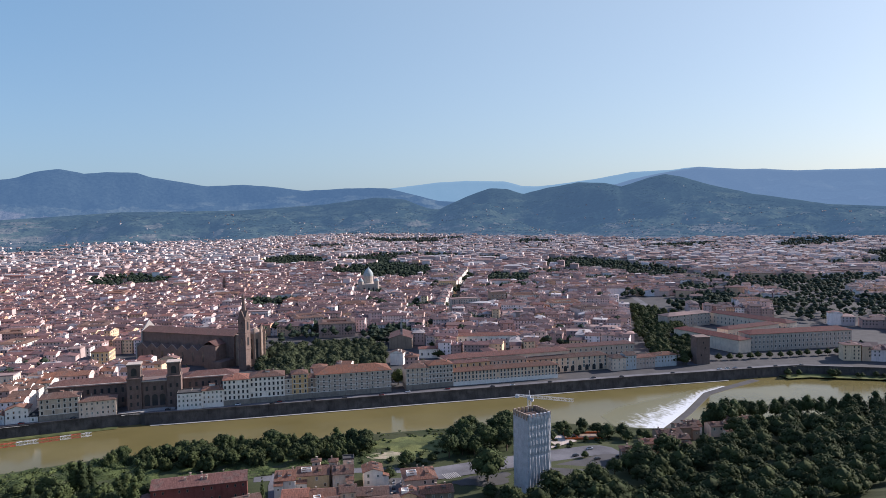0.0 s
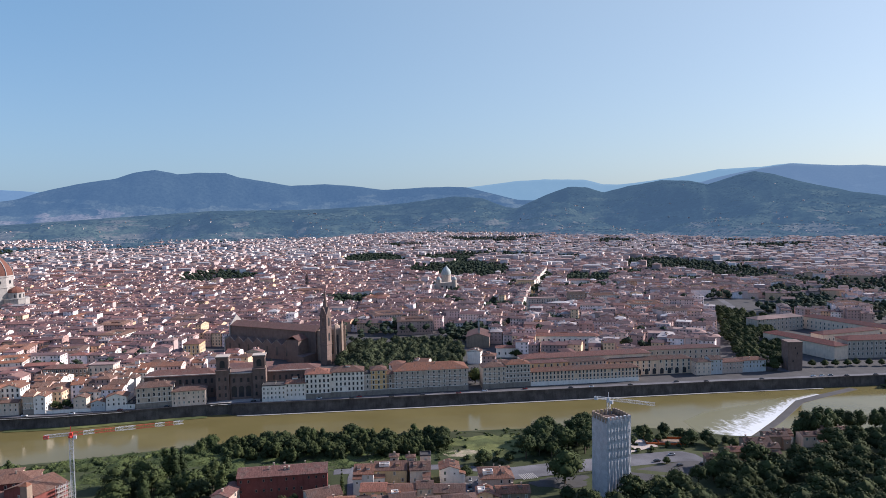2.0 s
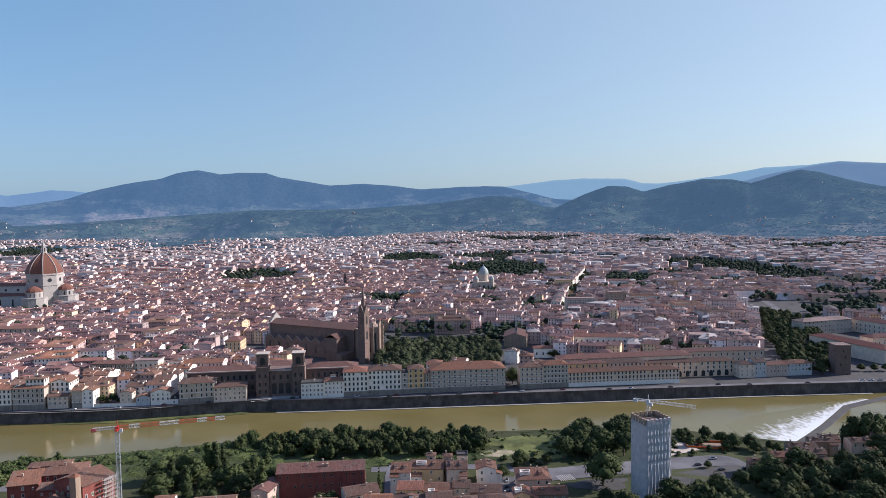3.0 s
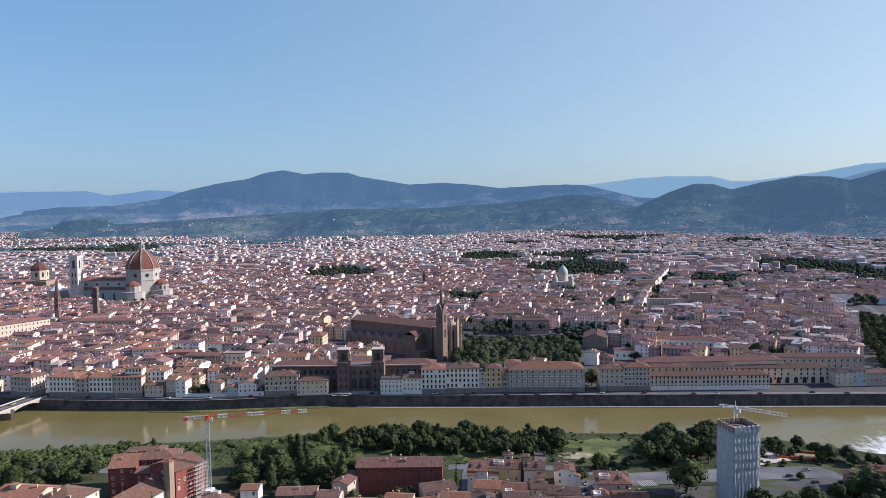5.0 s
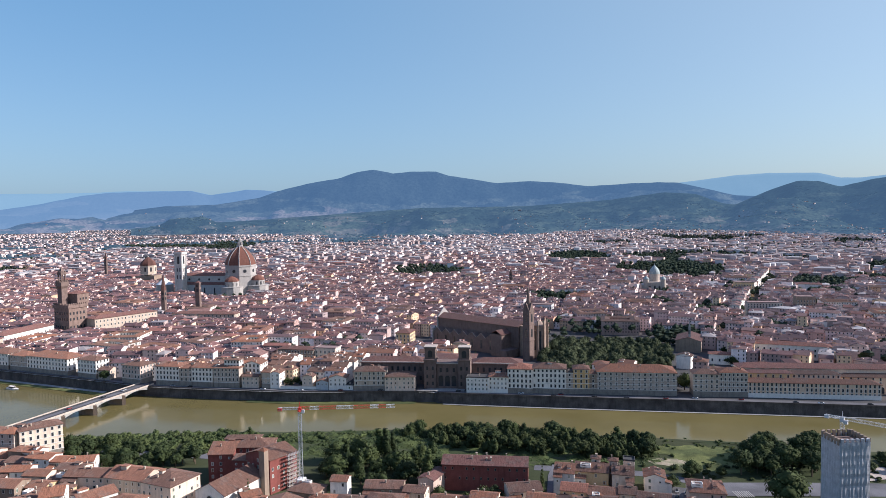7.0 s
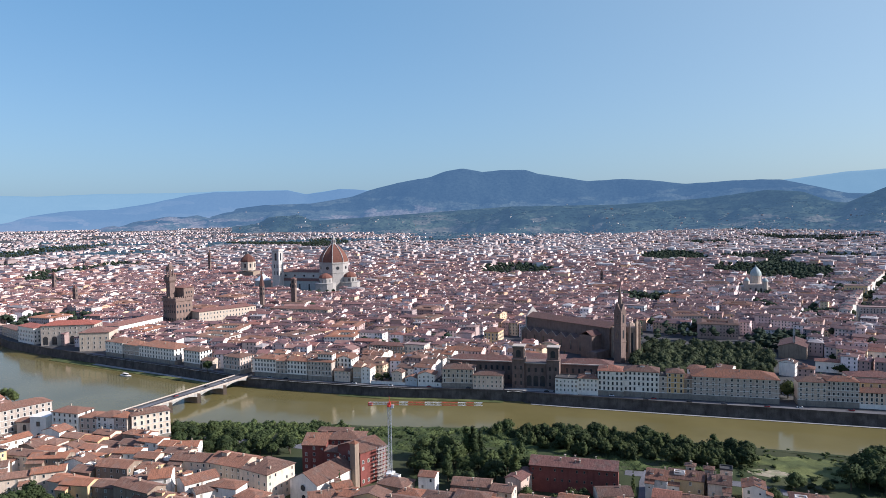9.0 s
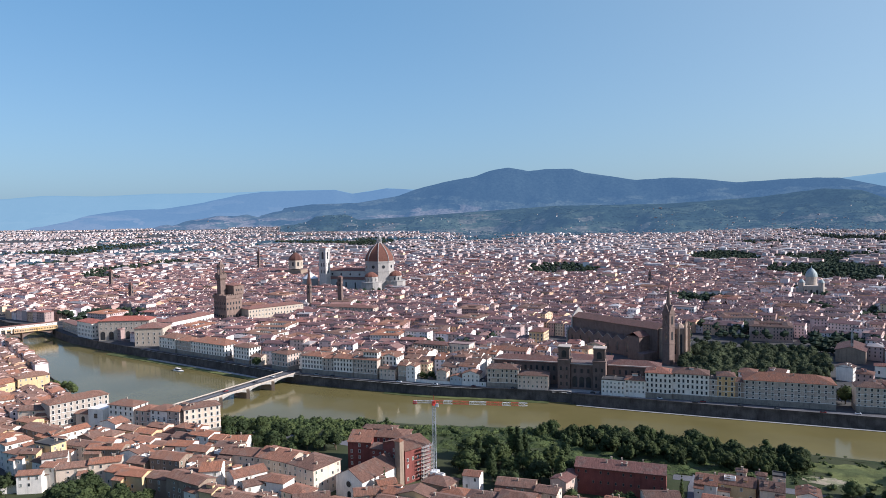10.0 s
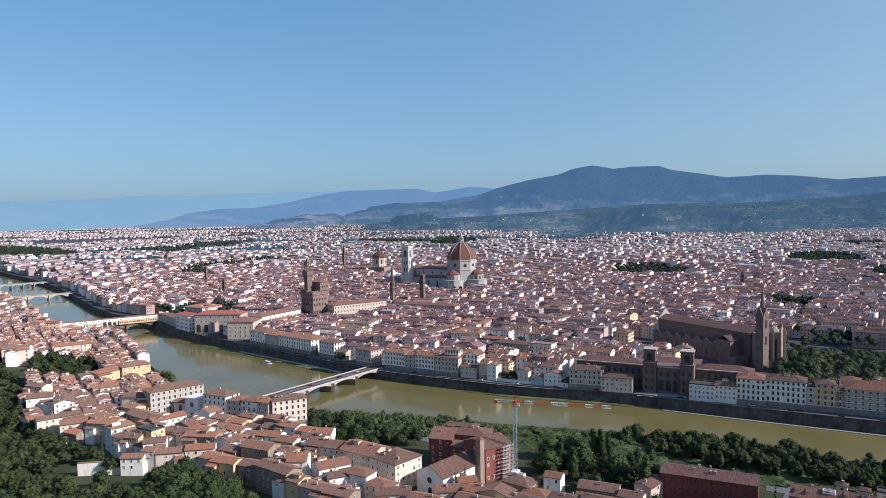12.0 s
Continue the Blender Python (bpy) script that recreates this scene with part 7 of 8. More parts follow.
def scrub_mat():
    """A thick low growth of reeds and brambles between the park trees and the water."""
    rng = random.Random(51)
    vs, fs, at = [], [], {}
    def corner(i, j):
        if (i, j) not in at:
            x, y = i * 1.6 + .5 * noise.noise((i * .9, j * .9, 1)), j * 1.6 + .5 * noise.noise((i * .9, j * .9, 7))
            n = noise.fractal((x * .09, y * .12, 2.0), .9, 2.1, 5)
            at[(i, j)] = len(vs)
            rim = min(1.0, max(0.0, (bank_y(SOUTH_BANK, x) + 3 - y) / 5))
            vs.append((x, y, -3.2 + rim * (3.4 + 2.0 * n)))
        return at[(i, j)]
    for i in range(-44, 108):
        for j in range(45, 90):
            x, y = i * 1.6, j * 1.6
            if np.interp(x, (-70, 40, 100, 172), (84, 62, 76, 84)) < y < bank_y(SOUTH_BANK, x) + 2:
                fs.append((corner(i, j), corner(i + 1, j), corner(i + 1, j + 1), corner(i, j + 1)))
    for _ in range(15000):
        k = rng.randrange(len(at))
        x, y, z = vs[k]
        a, s, u = rng.uniform(0, 6.28), rng.uniform(.25, .55), rng.uniform(.2, .8)
        x, y, z = x + rng.uniform(-.9, .9), y + rng.uniform(-.9, .9), z + rng.uniform(-.1, .5)
        c, d = math.cos(a) * s, math.sin(a) * s
        n = len(vs)
        vs += [(x - c, y - d, z), (x + d * .7, y - c * .7, z + u * s), (x + c, y + d, z + .1), (x - d * .7, y + c * .7, z - u * s)]
        fs.append((n, n + 1, n + 2, n + 3))
    SHRUBS["v"].append(np.array(vs))
    SHRUBS["f"].append(np.array(fs) + SHRUBS["n"])
    SHRUBS["n"] += len(vs)


scrub_mat()
for i in range(260):
    x = wild.uniform(-215, -92)
    wood_tree(x, wild.uniform(86, bank_y(SOUTH_BANK, x) - 1), "bush", wild.uniform(.9, 1.7), wild, z=-.8, into=SHRUBS)
for i in range(45):
    x = wild.uniform(172, 232)
    wood_tree(x, wild.uniform(80, bank_y(SOUTH_BANK, x) + 2), "bush", wild.uniform(.25, .7), wild, z=-.2, into=SHRUBS)
for i in range(260):
    x, y = wild.uniform(160, 345), wild.uniform(56, 112)
    if y > bank_y(SOUTH_BANK, x) - 8 or (172 < x < 225 and y > 84) or abs(y - 49) < 11 or wild.random() < .35:
        continue
    wood_tree(x, y, wild.choice(("bush", "bush", "round")), wild.uniform(.45, .9), wild)
for x, y in ((396, 60), (405, 60), (413, 66), (419, 72), (425, 71), (432, 71), (439, 69), (446, 68), (465, 68), (473, 65), (456, 66), (481, 63), (490, 60), (500, 57), (508, 55), (517, 53), (528, 50), (537, 47), (548, 43), (560, 38)):
    tree(x + wild.uniform(-2, 2), y + wild.uniform(-2, 2), "willow", wild.uniform(1.5, 2.0) if x > 405 else 2.3, wild, "tall trees at the water's edge", "at the water's edge", z=0.5)



def far_trees():
    """Woods, gardens and avenues too far off to count."""
    rng = random.Random(8)
    vs, fs = [], []
    n = 0
    def clump(x, y, z, r):
        core_ball(vs, fs, x, y, z + r * .7, r * rng.uniform(.85, 1.2), r * rng.uniform(.7, .95), rng.uniform(0, 99), 3, 5)
        leaf_ball(vs, fs, rng, x, y, z + r * .7, r * 1.05, r * .9, 4, r * .3)
    for _ in range(60000):
        r = math.sqrt(rng.uniform(480 ** 2, 3400 ** 2))
        a = radians(rng.uniform(-53, 57))
        x, y = EYE.x - r * math.sin(a), EYE.y + r * math.cos(a)
        if y < bank_y(NORTH_BANK, x) + 30:
            continue
        green = noise.noise((x * .0035 + 9, y * .0035, 2.0))
        if not (green > (0.40 if a > -.14 else 0.25) or rng.random() < (0.022 if a > -.14 else 0.16)) or n > 12500:
            continue
        if any((x - p) ** 2 + (y - q) ** 2 < w * w for p, q, w in KEEP) or any(inside(x, y, g) for g in GARDENS):
            continue
        s = shrink(x, y)
        if math.degrees(math.atan2(-EYE.z * s, r)) > edge(math.degrees(a)) - .15:
            continue
        clump(x, y, EYE.z * (1 - s) + rng.uniform(4, 10) * s, rng.uniform(3.0, 5.5) * s)
        n += 1
    for gx, gy, gw, gh in GREENS:
        if any(inside(gx, gy, g) for g in GARDENS):
            continue
        for _ in range(int(gw * gh * 3.14 / 105)):
            a, q = rng.uniform(0, 6.283), math.sqrt(rng.random())
            x, y = gx + gw * q * math.cos(a), gy + gh * q * math.sin(a)
            s = shrink(x, y)
            clump(x, y, EYE.z * (1 - s) + rng.uniform(2, 7) * s, rng.uniform(4.0, 6.5) * s)
    rim = []
    for _ in range(5200):
        r, a = rng.uniform(2500, 3380), rng.uniform(-52, 58)
        x, y = EYE.x - r * math.sin(radians(a)), EYE.y + r * math.cos(radians(a))
        s = shrink(x, y)
        el = math.degrees(math.atan2(-EYE.z * s, r))
        if edge(a) - (.34 if a < 20 else .1) < el < edge(a) + .3:
            rim.append((x, y, EYE.z * (1 - s), rng.uniform(4, 8) * s * (1 if a < 14 else .6)))
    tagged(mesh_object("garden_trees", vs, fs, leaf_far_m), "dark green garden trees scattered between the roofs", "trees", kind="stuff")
    vs, fs = [], []
    for hills, count, rmin, rmax, low in (("backdrop_hills_near", 26000, 1.6, 3.6, 0.0),):
        pts = bpy.data.objects[hills].data.vertices
        for _ in range(count):
            p = pts[rng.randrange(len(pts))].co
            f = ((p.x - EYE.x) ** 2 + (p.y - EYE.y) ** 2) ** .5
            if f > 3900 or noise.noise((p.x * .009, p.y * .009, p.z * .03)) < (-.6 if f < 3150 else -.02):
                continue
            r = rng.uniform(rmin, rmax)
            core_ball(vs, fs, p.x + rng.uniform(-9, 9), p.y + rng.uniform(-12, 12), p.z + r * .3, r * 1.5, r * .75, rng.uniform(0, 99), 3, 5)
    for x, y, z, r in rim:
        core_ball(vs, fs, x, y, z + r * .5, r * 1.3, r * .8, rng.uniform(0, 99), 3, 5)
    for _ in range(9000):
        r, a = rng.uniform(2250, 3300), rng.uniform(6, 58)
        x, y = EYE.x - r * math.sin(radians(a)), EYE.y + r * math.cos(radians(a))
        s = shrink(x, y)
        if not belt(x, y, a) or y < bank_y(NORTH_BANK, x) + 30 or math.degrees(math.atan2(-EYE.z * s, r)) > edge(a) - .03:
            continue
        q = rng.uniform(3.5, 7) * s
        core_ball(vs, fs, x, y, EYE.z * (1 - s) + q * .4, q * 1.5, q * .8, rng.uniform(0, 99), 3, 5)
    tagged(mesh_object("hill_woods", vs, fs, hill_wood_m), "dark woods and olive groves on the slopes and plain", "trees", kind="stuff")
    hp = Heap()
    for hills, count in (("backdrop_hills_near", 2600), ("backdrop_hills_main", 40)):
        pts = bpy.data.objects[hills].data.vertices
        for _ in range(count):
            p = pts[rng.randrange(len(pts))].co
            f = ((p.x - EYE.x) ** 2 + (p.y - EYE.y) ** 2) ** .5
            if hills == "backdrop_hills_near" and (rng.random() < (f - 3150) / 700 or noise.noise((p.x * .006, p.y * .006, 6.0)) < -.05) or hills == "backdrop_hills_main" and p.z > 190:
                continue
            k = rng.uniform(.25, .5)
            house_into(hp, p.x + rng.uniform(-8, 8), p.y + rng.uniform(-8, 8), rng.uniform(0, 3), rng.uniform(9, 22) * k, 9 * k, 8 * k, "hip", p.z, 1.0, False, rng)
    tagged(hp.build("hillside_villas", [wall_pale_m, roof_grey_haze_m, glass_m]), "small pale villas scattered over the hills", "houses", kind="stuff")


# distant trees carry the hills' painted haze too, as blue emission
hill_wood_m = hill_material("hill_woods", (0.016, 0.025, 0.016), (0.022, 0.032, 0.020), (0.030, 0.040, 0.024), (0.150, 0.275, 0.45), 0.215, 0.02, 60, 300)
far_trees()

wood = mesh_object("tree_wood", np.concatenate(WOOD["v"]).tolist(), np.concatenate(WOOD["f"]).tolist(), leaf_wood_m, smooth=True)
shrubs = mesh_object("bank_shrubs", np.concatenate(SHRUBS["v"]).tolist(), np.concatenate(SHRUBS["f"]).tolist(), shrub_m, smooth=True)
garden = mesh_object("garden_trees", np.concatenate(GARDEN["v"]).tolist(), np.concatenate(GARDEN["f"]).tolist(), leaf_garden_m, smooth=True)
tagged(garden, "rounded mid-green trees of a walled garden", "trees", kind="stuff")
tagged(shrubs, "thick green shrubs and reeds along the river bank", "shrubs", kind="stuff")
tagged(wood, "thick woods of dark green leafy trees", "trees", kind="stuff")
# ---------------------------------------------------------------- bridges, tower, cranes and the rest
def bridge(name, a, b, width, z, spans, label, mat, rail_mat, pier_mat, thick=1.6, rise=3.2):
    """A low bridge of shallow arches from a to b."""
    a, b = Vector((*a, 0)), Vector((*b, 0))
    ln = (b - a).length
    ang = math.degrees(math.atan2(b.y - a.y, b.x - a.x))
    base = EYE.z * (1 - shrink(a.x, a.y))
    e = empty(name, pose(a.x, a.y, base, 0, 0, ang), label, "bridge")
    hw = width / 2
    bm = bmesh.new()
    box(bm, -6, -hw + .6, z - .5, ln + 6, hw - .6, z)
    part("deck", bm, asphalt_m, e)
    for i in range(spans):
        x0, x1 = ln * i / spans + 1.3, ln * (i + 1) / spans - 1.3
        bm = bmesh.new()
        k = 10
        top, low = [], []
        for q in range(k + 1):
            f = q / k
            zz = z - thick - rise * (2 * f - 1) ** 2
            for s, out in ((-1, low), (1, low)):
                out.append(bm.verts.new((x0 + (x1 - x0) * f, s * hw, zz)))
            for s in (-1, 1):
                top.append(bm.verts.new((x0 + (x1 - x0) * f, s * hw, z - .5)))
        for q in range(k):
            bm.faces.new((low[2 * q], low[2 * q + 1], low[2 * q + 3], low[2 * q + 2]))
            bm.faces.new((low[2 * q], low[2 * q + 2], top[2 * q + 2], top[2 * q]))
            bm.faces.new((low[2 * q + 3], low[2 * q + 1], top[2 * q + 1], top[2 * q + 3]))
        part("arch", bm, mat, e)
    for i in range(1, spans):
        x = ln * i / spans
        bm = bmesh.new()
        ring = [(x - 1.4, -hw), (x, -hw - 2.6), (x + 1.4, -hw), (x + 1.4, hw), (x, hw + 2.6), (x - 1.4, hw)]
        prism(bm, ring, WATER - 4, z - 1.0)
        part("pier", bm, pier_mat, e)
    for s in (-1, 1):
        bm = bmesh.new()
        box(bm, -6, s * hw - .13, z - .55, ln + 6, s * hw + .13, z + .85)
        part("parapet", bm, rail_mat, e)
        bm = bmesh.new()
        box(bm, -6, s * (hw - 2.6) - 1.8, z + .004, ln + 6, s * (hw - 2.6) + 1.8, z + .16)
        part("footway", bm, paving_m, e)
    return e


concrete_m = material("pale_concrete", ((0.30, 0.29, 0.265),), amount=0.15, stain=0.25)
bridge("bridge", (-241, 249), (-274, 100), 14, 1.0, 5, "pale concrete road bridge on slim stone piers", concrete_m, stone_m, PAINT["brown"][1], 1.2, 2.4)
bridge("bridge", (-1132, 622), (-1182, 530), 15, 2.0, 3, "low stone bridge with three flat arches", stone_m, stone_m, stone_m, 1.6, 5)
bridge("bridge", (-1402, 770), (-1446, 668), 16, 2.0, 5, "low pale bridge far down the river", concrete_m, concrete_m, concrete_m, 1.6, 3)


def shop_bridge():
    e = bridge("shop_bridge", (-682, 402), (-738, 306), 16, 3.0, 3, "old stone bridge lined with ochre shops", brown_m, brown_m, brown_m, 1.6, 5.5)
    rng = random.Random(3)
    ln = math.hypot(56, 96)
    gold, pale = (yellow_m, yellow_m, PAINT["gold"][1], PAINT["orange"][1]), (cream_m, plaster_white_m, PAINT["straw"][1], PAINT["pink"][1])
    for s in (-1, 1):
        x = -4.0
        while x < ln:
            w = rng.uniform(4, 7)
            if not ln * .43 < x + w / 2 < ln * .60:
                bm = bmesh.new()
                out = rng.uniform(2.1, 3.0)
                box(bm, x, s * 8.6 - 2.4, 3.1, x + w, s * 8.6 + out, 8.2 + rng.uniform(-.6, .8))
                shop = part("shop", bm, rng.choice(gold if x < ln * .44 else pale), e)
                holes(shop, "window", [(x + w * f, s * (8.62 + out), 5.0, 0 if s < 0 else 180) for f in (.28, .72)], 1.2, 1.7)
            x += w
    for k in range(4):
        bm = bmesh.new()
        box(bm, ln * .43 + k * 6.1, 8.2, 3.1, ln * .43 + k * 6.1 + 1.6, 9.8, 8.4)
        part("pier", bm, cream_m, e, "cream pier of the open arcade")
    bm = bmesh.new()
    box(bm, -4, 5.6, 8.4, ln + 4, 9.8, 12.2)
    part("corridor", bm, plaster_white_m, e, "whitewashed raised corridor running over the shops")
    bm = bmesh.new()
    roof_shape(bm, ln / 2 + 4, 2.1, 12.2, .9, "gable", .4)
    bmesh.ops.translate(bm, vec=(ln / 2, 7.7, 0), verts=bm.verts[:])
    part("corridor_roof", bm, dark_tile_m, e)
    holes(e, "window", [(2 + i * 7, 9.82, 9.6, 180) for i in range(15)], 1.0, 1.3)


shop_bridge()


def wrapped_tower():
    e = thing("wrapped_tower", 241, 8, 9, "tall square medieval tower wrapped in grey scaffold sheeting", "tower")
    h = 42.5
    hw = 7.2
    rng = random.Random(2)
    for t in range(4):
        bm = bmesh.new()
        n, m = 18, 30
        g = []
        for j in range(m + 1):
            row = []
            for i in range(n + 1):
                x = -hw + 2 * hw * i / n
                z = -2 + (h + 1) * j / m
                tie = abs(math.sin(math.pi * z / 4.2)) ** 0.6 if z > 18 else 0.85
                deep = 0.08 if t == 3 else 0.34
                bulge = (0.06 + deep * abs(math.sin(i * 1.3 + 0.5 * math.sin(z * .4 + t)))) * tie * (1 if 0 < i < n else .1)
                row.append(bm.verts.new((x, -hw - bulge, z)))
            g.append(row)
        for j in range(m):
            for i in range(n):
                bm.faces.new((g[j][i], g[j][i + 1], g[j + 1][i + 1], g[j + 1][i]))
        p = part("sheet", bm, sheet_m, e, "translucent grey sheeting in tied folds")
        p.matrix_basis = Matrix.Rotation(t * math.pi / 2, 4, "Z")
    bm = bmesh.new()
    box(bm, -hw + .8, -hw + .8, -2, hw - .8, hw - .8, h - 2.5)
    part("shaft", bm, brown_m, e)
    for ax, ay in ((0, -1), (1, 0), (0, 1), (-1, 0)):
        for i in range(6):
            u = -hw + 1.1 + i * (2 * hw - 2.2) / 5
            bm = bmesh.new()
            x, y = (u, ay * (hw - .2)) if ax == 0 else (ax * (hw - .2), u)
            box(bm, x - .6, y - .6, h - 2.4, x + .6, y + .6, h + .6)
            part("merlon", bm, PAINT["brown"][1] if (ax, ay) != (0, -1) else sheet_m, e)
    for k in range(5):
        bm = bmesh.new()
        box(bm, -5.4, -5 + k * 2.2, h - 2.45, 5.4, -3.6 + k * 2.2, h - 2.2)
        part("plank", bm, brown_m, e)


wrapped_tower()


def lattice(bm, a, b, side, bay, mi=0, r=0.09, up=Vector((0, 0, 1))):
    """A square lattice mast or jib from a to b."""
    a, b = Vector(a), Vector(b)
    d = (b - a).normalized()
    u = d.cross(up if abs(d.dot(up)) < .9 else Vector((1, 0, 0))).normalized()
    w = d.cross(u)
    c = [(u * sx + w * sy) * side / 2 for sx, sy in ((-1, -1), (1, -1), (1, 1), (-1, 1))]
    for o in c:
        stick(bm, a + o, b + o, r * 1.5, mi)
    n = max(1, int((b - a).length / bay))
    for i in range(n):
        p, q = a + (b - a) * i / n, a + (b - a) * (i + 1) / n
        for k in range(4):
            o1, o2 = c[k], c[(k + 1) % 4]
            stick(bm, p + (o1 if i % 2 else o2), q + (o2 if i % 2 else o1), r, mi)
            stick(bm, p + o1, p + o2, r, mi)


def tower_crane(x, y, h, jib, counter, ang, label, jib_a, jib_b):
    e = thing("tower_crane", x, y, ang, label, "crane")
    bm = bmesh.new()
    box(bm, -2.3, -2.3, -1, 2.3, 2.3, 4.6)
    box(bm, -2.5, -2.5, 1.6, 2.5, 2.5, 1.9)
    part("base", bm, white_steel_m, e, "white ballast blocks")
    bm = bmesh.new()
    lattice(bm, (0, 0, 1.6), (0, 0, h), 1.7, 1.9, r=.07)
    part("mast", bm, steel_m, e, "grey steel lattice mast")
    bm = bmesh.new()
    prism(bm, ngon(8, 1.3), h, h + 1.0)
    box(bm, -.8, -.8, h + 1.0, .8, .8, h + 2.4)
    part("slewing_ring", bm, jib_a, e)
    bm = bmesh.new()
    box(bm, 1.1, -1.0, h - .8, 2.5, .6, h + 1.0)
    part("cab", bm, steel_m, e)
    cuts = (0.0, 0.108, 0.206, 0.387, 0.567, 0.739, 0.83, 0.91, 1.0)
    for i, (a, b) in enumerate(zip(cuts, cuts[1:])):
        bm = bmesh.new()
        lattice(bm, (a * jib, 0, h + 1.8), (b * jib, 0, h + 1.8), 1.5, 1.9, r=.055 if i % 2 == 0 else .05)
        part("jib_section", bm, (jib_a, jib_b)[i % 2], e)
    bm = bmesh.new()
    lattice(bm, (0, 0, h + 1.8), (-counter, 0, h + 1.8), 1.2, 1.6, r=.055)
    part("counter_jib", bm, steel_m, e)
    bm = bmesh.new()
    box(bm, -counter - .4, -.55, h + .5, -counter + 1.8, .55, h + 2.1)
    part("counterweight", bm, jib_a, e)
    bm = bmesh.new()
    stick(bm, (0, 0, h + 2.6), (0, 0, h + 5.5), .18)
    part("mast_head", bm, jib_a, e)


tower_crane(-30, 36, 42, 52, 11.5, 8, "red and grey tower crane beside a building site", steel_red_m, white_steel_m)
tower_crane(253, 38, 40, 26, 8, -40, "small pale grey tower crane by the wrapped tower", steel_m, steel_m)


def parish_church():
    e = thing("parish_church", -60.5, 12.5, 71, "plain white church with a round window and tiled roof", "church")
    bm = bmesh.new()
    gable_walls(bm, 15, 9.5, 11, 5, -3, "gable")
    part("wall", bm, plaster_white_m, e)
    bm = bmesh.new()
    roof_shape(bm, 15, 9.5, 11, 5, "gable", 0.5)
    part("roof", bm, roof_m, e, "brown terracotta tile roof")
    bm = bmesh.new()
    bmesh.ops.create_cone(bm, cap_ends=True, segments=20, radius1=2.0, radius2=2.0, depth=.5, matrix=Matrix.Translation((-15.05, 0, 8)) @ Matrix.Rotation(math.pi / 2, 4, "Y"))
    rose = part("round_window", bm, frame_m, e)
    bm = bmesh.new()
    bmesh.ops.create_cone(bm, cap_ends=True, segments=20, radius1=1.6, radius2=1.6, depth=.5, matrix=Matrix.Translation((-15.15, 0, 8)) @ Matrix.Rotation(math.pi / 2, 4, "Y"))
    part("pane", bm, glass_m, rose)
    arched_holes(e, "door", [(-15.05, 0, 0, -90)], 2.4, 4.2)
    bm = bmesh.new()
    box(bm, 12, -12.5, -2, 15.5, -9, 25)
    part("bell_tower", bm, PAINT["brown"][1], e, "narrow brick bell tower")
    bm = bmesh.new()
    prism(bm, [(11.6, -12.9), (15.9, -12.9), (15.9, -8.6), (11.6, -8.6)], 25, 26.6, 0.05, 13.75, -10.75)
    part("bell_tower_roof", bm, roof_m, e)


parish_church()


def red_buildings():
    rng = random.Random(6)
    house(71, 43, -2, 46, 15, 14.5, "gable", "redwall", rng, name="red_school", step=3.6, storey=5.2, style="dim", beside="by the river park", chimneys=8, roof=dark_tile_m)
    house(43, 33, 70, 16, 9, 10, "gable", "pink", rng, name="annex", step=4, beside="beside the red school", roof=dark_tile_m)
    for r in ((-79, 51, 7, 14.1, 22, 16, "gable", "red"), (-72, 60, 5, 20, 7, 19.5, "hip", "cream"), (-60, 39, -3, 16.1, 10, 15, "gable", "red"), (-47, 37, 59, 18.7, 20, 19, "gable", "red"), (-64, 56, 5, 22, 16, 17.5, "hip", "red")):
        house(*r, rng, name="red_building", group="red buildings at the building site", step=3.4, beside="at the building site", roof=roof_m)
    s = thing("scaffolding", -37, 30, 59, "steel scaffolding with plank decks against a red building", "scaffolding")
    for i in range(5):
        bm = bmesh.new()
        for y in (0, -1.5):
            stick(bm, (1.2 + i * 2.1, y - .2, 0), (1.2 + i * 2.1, y - .2, 20), .08)
        part("standard", bm, steel_m, s)
    for j in range(9):
        bm = bmesh.new()
        box(bm, 1.0, -1.7, 2 + j * 2.1, 9.8, -.2, 2.08 + j * 2.1)
        part("deck", bm, stone_m, s)
        bm = bmesh.new()
        stick(bm, (1.0, -1.75, 3.1 + j * 2.1), (9.8, -1.75, 3.1 + j * 2.1), .06)
        part("guard_rail", bm, steel_m, s)


red_buildings()


# ---------------------------------------------------------------- roads, banks and the weir
def strip(name, pts, half, z, mat, label, category, kind="structure"):
    vs, fs = [], []
    for i, (x, y) in enumerate(pts):
        a, b = pts[max(0, i - 1)], pts[min(len(pts) - 1, i + 1)]
        d = Vector((b[0] - a[0], b[1] - a[1], 0)).normalized()
        for s in (-1, 1):
            px, py = x - d.y * half * s, y + d.x * half * s
            vs.append((px, py, land(px, py) + z))
    for i in range(len(pts) - 1):
        fs.append((i * 2, i * 2 + 2, i * 2 + 3, i * 2 + 1)[::-1])
    return tagged(mesh_object(name, vs, fs, mat), label, category, kind=kind)


quay_line = [(x, bank_y(NORTH_BANK, x) + (5.5 if x > -60 else 4.0)) for x in range(640, -480, -14)]
strip("road_north", quay_line, 3.8, 0.06, asphalt_m, "grey asphalt quay road along the north bank", "road")
strip("pavement_quay", [(x, y - 4.6) for x, y in quay_line], 0.75, 0.16, concrete_m, "pale stone footway by the river parapet", "pavement")
strip("square_library", [(6, 241), (16, 246), (30, 247.5), (45, 247)], 4.5, 0.14, concrete_m, "pale paved square before the dark library", "square")
strip("road_square", [(196, 46), (230, 48), (270, 50), (300, 50), (345, 38)], 9, 0.3, asphalt_m, "wide asphalt road at the tower square", "road")
